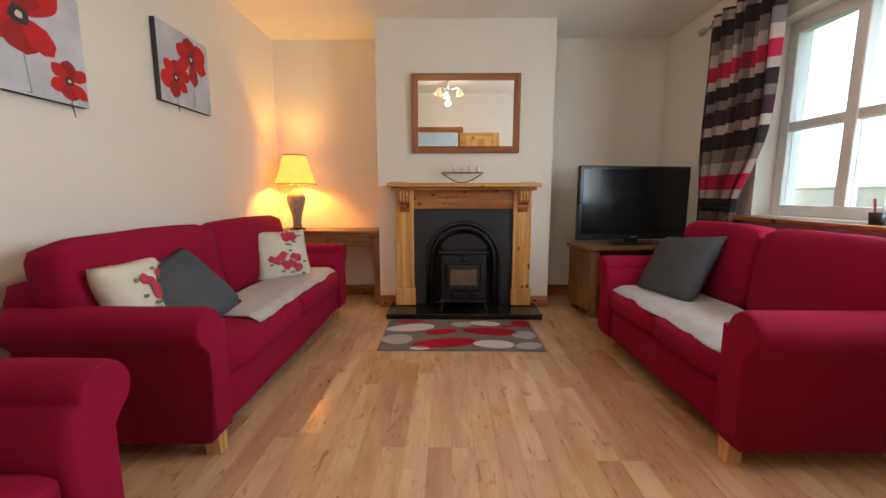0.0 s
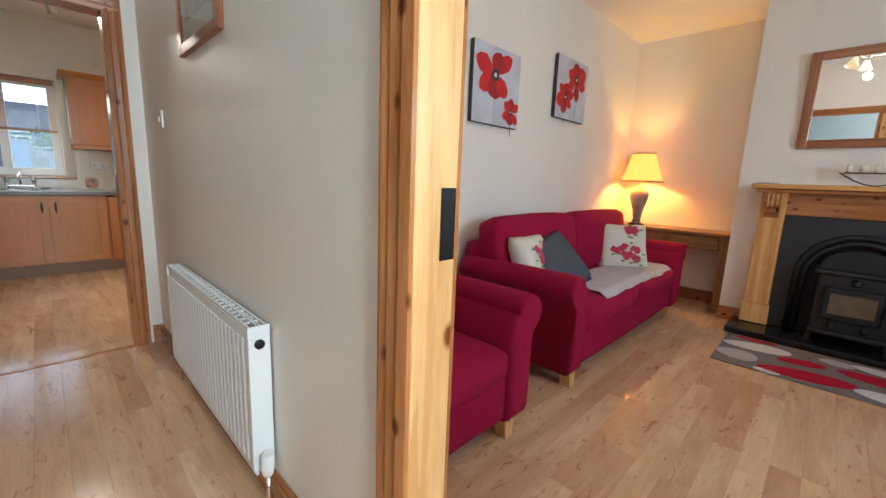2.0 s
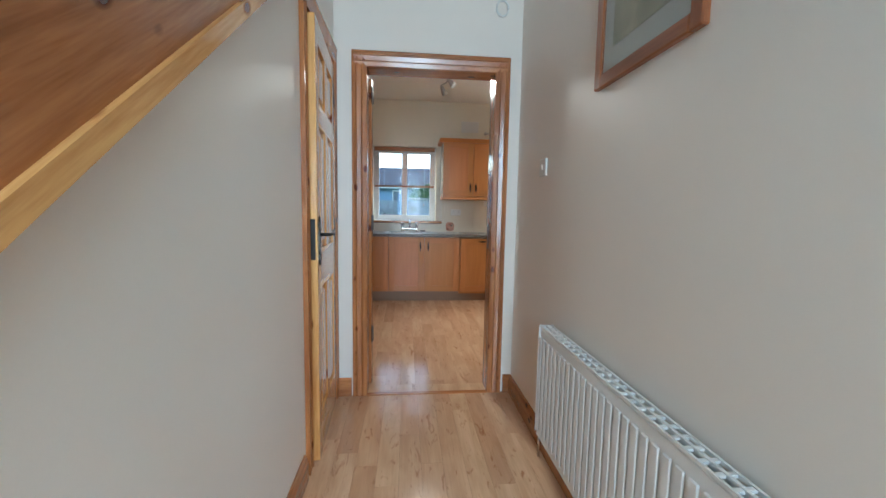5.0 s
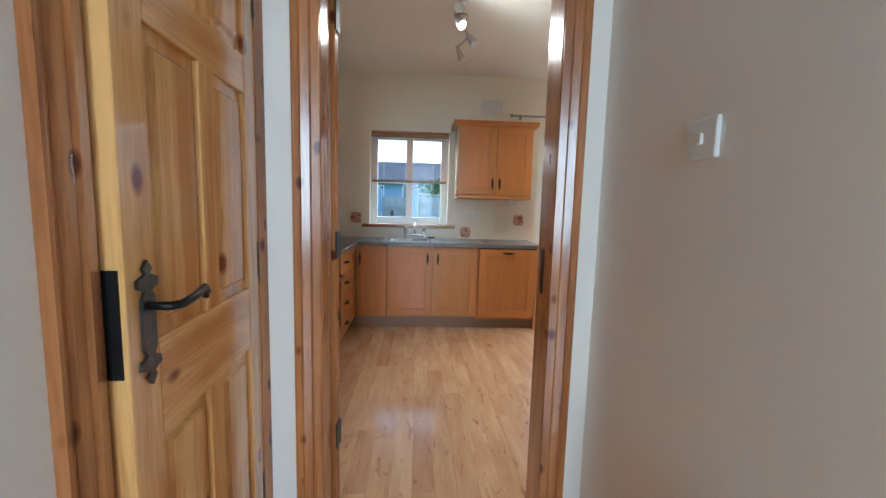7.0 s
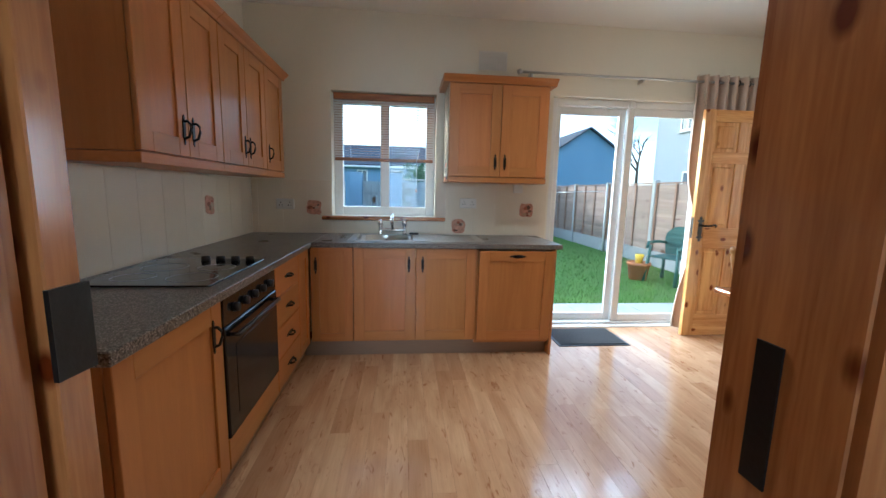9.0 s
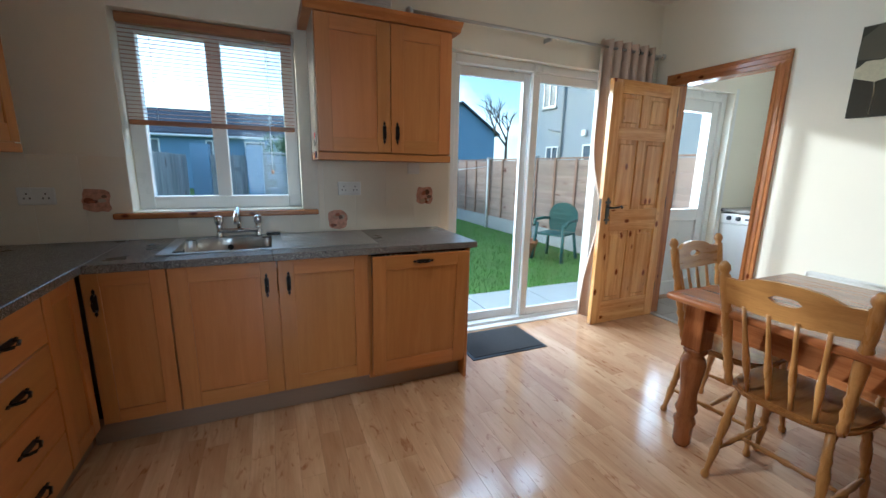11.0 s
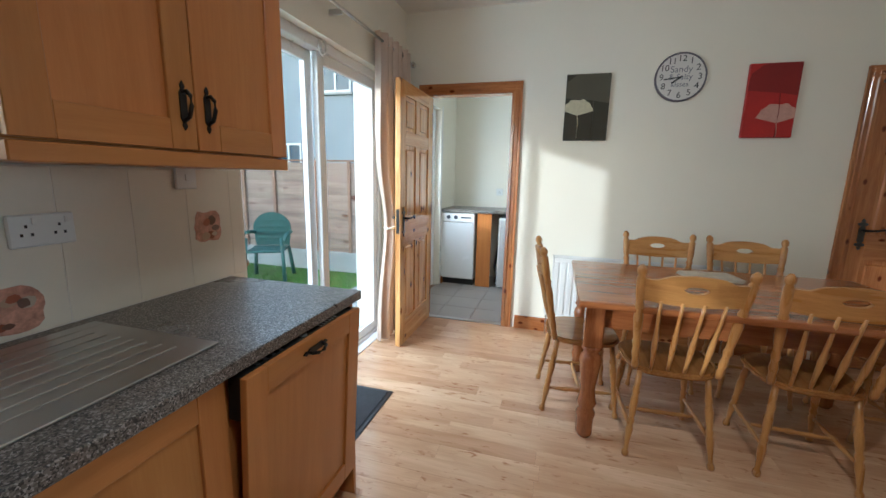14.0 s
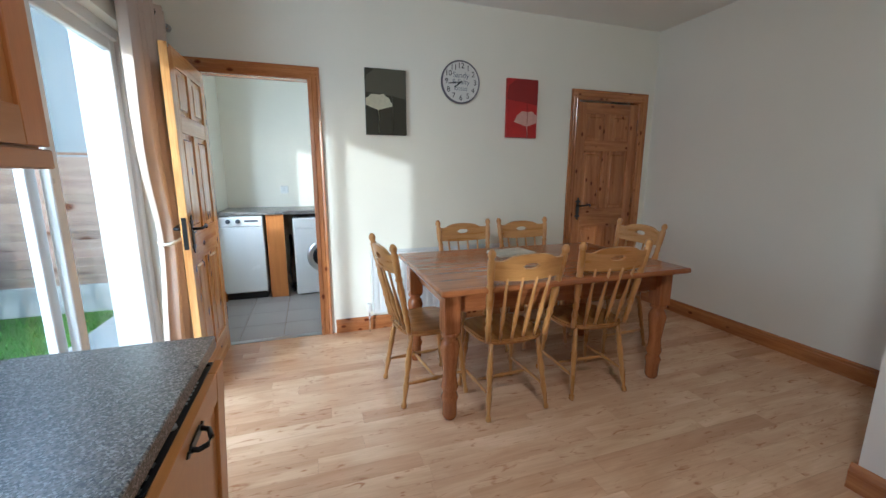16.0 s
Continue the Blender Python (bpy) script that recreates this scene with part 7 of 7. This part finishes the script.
def house(name, label, x0, x1, y0, y1, eave, ridge, axis, wall_mat, windows, base=GZ):
    """A rendered house with a pitched roof; the ridge runs along an axis; windows are (face, a, z, w, h)."""
    th = thing(name, label, "house")
    bm = bmesh.new()
    if axis == 0:
        ym = (y0 + y1) / 2
        prism(bm, [(y0, base), (y1, base), (y1, eave), (ym, ridge), (y0, eave)], 0, x0, x1)
    else:
        xm = (x0 + x1) / 2
        prism(bm, [(x0, base), (x1, base), (x1, eave), (xm, ridge), (x0, eave)], 1, y0, y1)
    part("wall", bm, wall_mat, th)
    o = 0.35
    a0, a1, b0, b1 = (y0, y1, x0, x1) if axis == 0 else (x0, x1, y0, y1)
    am, k = (a0 + a1) / 2, (ridge - eave) / ((a1 - a0) / 2)
    for s, e in ((-1, a0), (1, a1)):
        bm = bmesh.new()
        pr = [(e + s * o, eave - k * o), (am, ridge + 0.02), (am, ridge + 0.16), (e + s * o, eave - k * o + 0.14)]
        prism(bm, pr, 0 if axis == 0 else 1, b0 - o, b1 + o)
        r = part("roof", bm, ROOF, th, "dark slate roof")
        g = [(e + s * (o + 0.06), eave - k * o - 0.02)] * 2
        bm = bmesh.new()
        if axis == 0:
            tube(bm, [(b0 - o, g[0][0], g[0][1]), (b1 + o, g[0][0], g[0][1])], 0.07, 8)
        else:
            tube(bm, [(g[0][0], b0 - o, g[0][1]), (g[0][0], b1 + o, g[0][1])], 0.07, 8)
        part("gutter", bm, WHITE, r)
    for face, a, z, w, h in windows:
        if face == 'y0':
            q = lambda d0, d1, u0, u1, v0, v1: B(a + u0, a + u1, y0 - d1, y0 - d0, z + v0, z + v1)
        else:
            q = lambda d0, d1, u0, u1, v0, v1: B(x1 + d0, x1 + d1, a + u0, a + u1, z + v0, z + v1)
        win = part("window", q(-0.02, 0.01, -w / 2, w / 2, 0, h), DARKGLASS, th)
        for u0, u1, v0, v1 in ((-w / 2, -w / 2 + 0.07, 0, h), (w / 2 - 0.07, w / 2, 0, h), (-w / 2 + 0.07, w / 2 - 0.07, 0, 0.07), (-w / 2 + 0.07, w / 2 - 0.07, h - 0.07, h), (-0.035, 0.035, 0.07, h - 0.07)):
            part("frame", q(0.005, 0.05, u0, u1, v0, v1), WHITE, win)
        part("sill", q(0.0, 0.10, -w / 2 - 0.08, w / 2 + 0.08, -0.09, -0.01), CONC, win)
    return th


nb = house("neighbour_house", "pale grey rendered two-storey house beyond the fence", -21.6, -9.6, 12.0, 20.0, 6.1, 8.8, 0, RENDERW,
           [('y0', -19.4, 4.2, 0.95, 1.3), ('y0', -15.7, 4.1, 1.4, 1.0), ('y0', -16.3, 1.2, 1.3, 1.2), ('y0', -19.0, 1.2, 0.9, 1.2), ('y0', -14.2, 1.2, 1.1, 1.2), ('y0', -12.2, 4.1, 1.2, 1.1)])
for x in (-18.35, -13.3):
    part("downpipe", turned(bmesh.new(), (x, 11.93, 0), (x, 11.93, 6.0), [(0.05, 0), (0.05, 1)], 8), CONC, nb)
part("waste_pipe", turned(bmesh.new(), (-19.3, 11.93, 3.2), (-18.35, 11.93, 3.0), [(0.04, 0), (0.04, 1)], 8), CONC, nb)
for x in (-16.9, -14.9, -14.6):
    part("outlet", B(x - 0.13, x + 0.13, 11.88, 12.0, 2.75, 3.0, 0.02), WHITE, nb)
house("gable_house", "blue-grey rendered gable-ended house in the distance", -45, -35, 11.4, 18.2, 4.45, 6.7, 0, RENDERB, [])
house("terrace_row", "low terrace of pale blue houses with dark roofs", -38, -30, -16, 3.2, 2.95, 4.5, 1, RENDERB,
      [('x1', -3.4, 1.7, 0.7, 0.9), ('x1', -1.2, 1.7, 1.1, 0.9), ('x1', 1.2, 1.7, 0.8, 0.9), ('x1', -6.5, 1.7, 1.1, 0.9)])
ex = house("neighbour_extension", "pale rendered house wing close behind the fence", -9.2, -3.0, 8.6, 11.6, 5.0, 6.6, 0, RENDERW, [('y0', -7.6, 2.6, 1.0, 1.1), ('y0', -5.4, 2.6, 1.0, 1.1)])
part("dish", lathe(bmesh.new(), [(0.02, 0.0), (0.15, 0.03), (0.28, 0.10), (0.27, 0.11), (0.14, 0.045), (0.01, 0.02)], Matrix.Translation((-8.5, 8.50, 2.7)) @ pose(0, 0, 0, 100, 0, -25), 20), SOCKET, ex, "white satellite dish")


def bush(name, label, at, r, h, seed, n=1500):
    th = thing(name, label, "bush", pose(*at))
    rnd = random.Random(seed)
    part("trunk", turned(bmesh.new(), (0, 0, 0), (0.05, 0, h * 0.6), [(0.07, 0), (0.05, 0.5), (0.03, 1)], 8), TWIG, th)
    vs, fs = [], []
    cl = [(rnd.gauss(0, r * 0.42), rnd.gauss(0, r * 0.42), h * (0.5 + 0.42 * rnd.random()), r * rnd.uniform(0.25, 0.5)) for _ in range(12)]
    for i in range(n):
        cx, cy, cz, cr = rnd.choice(cl)
        p = Vector((rnd.gauss(0, 1), rnd.gauss(0, 1), rnd.gauss(0, 1))).normalized() * cr * rnd.uniform(0.6, 1.05) + Vector((cx, cy, cz))
        q = Euler((rnd.uniform(0, 6), rnd.uniform(0, 6), rnd.uniform(0, 6))).to_matrix()
        k = len(vs)
        for u, v in ((-0.05, 0), (0, 0.022), (0.06, 0), (0, -0.022)):
            vs.append(p + q @ Vector((u, v, 0)) * 1.3)
        fs.append((k, k + 1, k + 2, k + 3))
    me = bpy.data.meshes.new("leaves")
    me.from_pydata(vs, [], fs)
    me.materials.append(LEAF)
    cr_ = new("crown", me)
    cr_.parent = th
    return th


bush("shrub", "bushy green shrub behind the block wall", (-17.2, 0.3, GZ), 0.75, 2.6, 3)
bush("shrub", "bushy green shrub behind the block wall", (-17.4, 1.45, GZ), 0.8, 2.5, 5)
bt = thing("bare_tree", "leafless tree with fine twigs in the distance", "tree", pose(-25.5, 13.5, GZ))
rnd = random.Random(5)
tw = bmesh.new()


def limb(bm, p, d, ln, r, depth):
    q = p + d * ln
    turned(bm, p, q, [(r, 0), (r * 0.65, 1)], 5)
    if depth == 0:
        return
    for k in range(3 if depth > 1 else 4):
        nd = (d + Vector((rnd.gauss(0, 0.42), rnd.gauss(0, 0.42), rnd.uniform(-0.05, 0.35)))).normalized()
        limb(bm, p.lerp(q, rnd.uniform(0.55, 1.0)), nd, ln * rnd.uniform(0.6, 0.82), r * 0.6, depth - 1)


part("trunk", turned(bmesh.new(), (0, 0, 0), (0, 0, 1.8), [(0.2, 0), (0.14, 1)], 8), TWIG, bt)
limb(tw, Vector((0, 0, 1.6)), Vector((0, 0, 1)), 1.7, 0.11, 4)
part("crown", tw, TWIG, bt)

gc = thing("garden_chair", "green moulded plastic garden chair by the fence", "chair", pose(-8.35, 3.72, GZ, 0, 0, 205))
part("seat", B(-0.23, 0.23, -0.22, 0.24, 0.40, 0.43, 0.015, 2), PLASTICGREEN, gc)
bm = bmesh.new()
prism(bm, [(-0.22, 0.43), (0.22, 0.43), (0.25, 0.66)] + [(0.25 * math.cos(radians(a)), 0.68 + 0.22 * math.sin(radians(a))) for a in range(10, 180, 18)] + [(-0.25, 0.66)], 1, -0.26, -0.235)
part("backrest", bm, PLASTICGREEN, gc)
for i in range(4):
    part("back_rib", B(-0.19, 0.19, -0.232, -0.222, 0.52 + i * 0.08, 0.56 + i * 0.08, 0.004), PLASTICGREEN, gc)
for sx in (-1, 1):
    bm = bmesh.new()
    tube(bm, [(sx * 0.24, -0.24, 0.62), (sx * 0.28, -0.1, 0.64), (sx * 0.28, 0.18, 0.63), (sx * 0.26, 0.24, 0.55)], 0.025, 8)
    part("armrest", bm, PLASTICGREEN, gc)
    for sy in (-1, 1):
        part("leg", turned(bmesh.new(), (sx * 0.26, sy * 0.27, 0), (sx * 0.22, sy * 0.20, 0.42 if sy < 0 else 0.60), [(0.028, 0), (0.024, 1)], 8), PLASTICGREEN, gc)
pt = thing("plant_pot", "terracotta plant pot on the lawn", "pot", pose(-8.6, 3.35, GZ))
part("pot", lathe(bmesh.new(), [(0.13, 0), (0.17, 0.24), (0.185, 0.24), (0.185, 0.29), (0.165, 0.29), (0.16, 0.25)], None, 22), TERRA, pt)
part("yellow_pail", lathe(bmesh.new(), [(0.05, 0.26), (0.07, 0.42), (0.06, 0.42)], None, 14), mat("yellow_plastic", (0.6, 0.38, 0.02), 0.5), pt, "small yellow plastic pail")
wl = thing("washing_line", "thin white washing line across the garden", "washing line")
part("line_post", turned(bmesh.new(), (-11.7, 4.34, GZ), (-11.7, 4.34, 1.5), [(0.02, 0), (0.02, 1)], 8), SOCKET, wl)
part("line", turned(bmesh.new(), (-6.3, 0.75, 1.25), (-11.7, 4.36, 1.35), [(0.004, 0), (0.004, 1)], 5), SOCKET, wl)
gl_ = thing("garden_goal", "white tubular play goal with a net on the lawn", "goal")
A_, T_, S_, B_ = Vector((-14.5, 0.72, GZ)), Vector((-14.2, 1.36, 1.65)), Vector((-14.1, 1.60, 1.66)), Vector((-13.8, 1.45, GZ))
for p, q in ((A_, T_), (T_, S_), (S_, B_), (A_, B_)):
    part("frame_tube", turned(bmesh.new(), p, q, [(0.035, 0), (0.035, 1)], 8), SOCKET, gl_)
bm = bmesh.new()
for i in range(1, 14):
    k = i / 14
    turned(bm, A_.lerp(T_, k), B_.lerp(S_, k), [(0.004, 0), (0.004, 1)], 4)
    turned(bm, A_.lerp(B_, k), T_.lerp(S_, k), [(0.004, 0), (0.004, 1)], 4)
part("net", bm, SLATF, gl_, "thin grey net")
# street side, seen faintly through the living room window
bw2 = thing("street_wall", "low pale wall across the street", "wall")
part("wall", B(14.0, 14.3, -8, 20, GZ, 1.3), CONC, bw2)
part("coping", B(13.95, 14.35, -8, 20, 1.3, 1.38, 0.02), CONC, bw2)

# ---- wall tiles ----
tw_ = thing("splashback_tiles", "cream glazed wall tiles between worktop and wall units", "tiles", kind="structure")
part("grout", B(KX0, KX0 + 0.0068, KY0 + 0.009, 0.715, 0.868, 0.980), GROUT, tw_)
part("grout", B(KX0, KX0 + 0.0068, -0.27, 0.715, 0.980, 1.315), GROUT, tw_)
part("grout", B(KX0, KX0 + 0.0068, KY0 + 0.009, -1.16, 0.980, 1.315), GROUT, tw_)
part("grout", B(KX0, -3.42, KY0, KY0 + 0.0068, 0.868, 1.315), GROUT, tw_)


def tile_x(y0, y1, z0, z1):
    part("tile", B(KX0 + 0.002, KX0 + 0.008, y0 + 0.001, y1 - 0.001, z0 + 0.001, z1 - 0.001, 0.0012), TILE, tw_)


edges = [-1.80] + [round(-1.75 + 0.2 * i, 3) for i in range(13)] + [0.715]
for a, b in zip(edges, edges[1:]):
    if b - a < 0.01:
        continue
    lo = 0.870
    if b <= -1.16 + 0.02 or a >= -0.27:
        tile_x(a, b, lo, 1.313)
    elif a < -1.16 < b:
        tile_x(a, -1.235, lo, 1.313), tile_x(-1.235, b, lo, 0.980)
    elif a < -0.27 < b:
        tile_x(a, -0.185, lo, 0.980), tile_x(-0.185, b, lo, 1.313) if b > -0.18 else None
    else:
        tile_x(a, b, lo, 0.980)
for i in range(12):
    x0 = -5.93 + i * 0.2
    part("tile", B(x0 + 0.001, x0 + 0.199, KY0 + 0.002, KY0 + 0.008, 0.871, 1.312, 0.0012), TILE, tw_)

# ---- floors, board by board ----
_planks = {}


def lay(floor_ob, x0, x1, y0, y1, axis, mt, seed, width=0.096, zt=0.0):
    """Boards along an axis (0 or 1) over a rectangle, ends staggered; alike boards share one mesh."""
    rnd = random.Random(seed)
    a0, a1, b0, b1 = (x0, x1, y0, y1) if axis == 0 else (y0, y1, x0, x1)
    n = max(1, round((b1 - b0) / width))
    w = (b1 - b0) / n
    lens = (0.48, 0.62, 0.86, 1.10)
    for i in range(n):
        at = a0 - rnd.choice((0.0, 0.2, 0.4, 0.5))
        while at < a1 - 1e-4:
            ln = rnd.choice(lens)
            s, e = max(at, a0), min(at + ln, a1)
            at += ln
            L = round(e - s, 3)
            if L < 0.02:
                continue
            key = (axis, L, round(w, 4), mt.name)
            if key not in _planks:
                g = 0.0002
                bm = B(g, L - g, g, w - g, -0.008, 0.0, 0.0004) if axis == 0 else B(g, w - g, g, L - g, -0.008, 0.0, 0.0004)
                _planks[key] = mesh_of("board", bm, mt)
            ob = new("board", _planks[key])
            ob.parent = floor_ob
            ob.location = (s, b0 + i * w, zt) if axis == 0 else (b0 + i * w, s, zt)


fl = thing("floor_living", "pale beech laminate boards, slightly worn", "floor", kind="structure")
lay(fl, LX0, LX1, LY0, LY1, 1, PLANK[1], 1, 0.1)
fl = thing("floor_hall", "pale beech laminate boards, slightly glossy", "floor", kind="structure")
lay(fl, -2.80, LX1, -1.11, 0.0, 0, PLANK[0], 2, 0.1)
lay(fl, -0.305, 0.545, 0.0, LY0, 0, PLANK[0], 3, 0.11)
fl = thing("floor_kitchen", "pale beech laminate boards in sunlight", "floor", kind="structure")
lay(fl, KX0, -2.93, KY0 + 0.5, 0.28, 0, PLANK[0], 4, 0.1)
lay(fl, KX0, KX1, 0.28, KY1, 0, PLANK[0], 5, 0.1)
lay(fl, -2.93, -2.80, -0.948, -0.115, 0, PLANK[0], 6, 0.1)
fl = thing("floor_utility", "grey stone-look floor tiles with thin joints", "floor", kind="structure")
tm = mesh_of("tile", B(0.002, 0.328, 0.002, 0.328, -0.008, 0.0, 0.0015), STONETILE)
for i in range(6):
    for j in range(6):
        ob = new("tile", tm)
        ob.parent = fl
        ob.location = (-5.98 + i * 0.33, 2.74 + j * 0.33, 0.0)
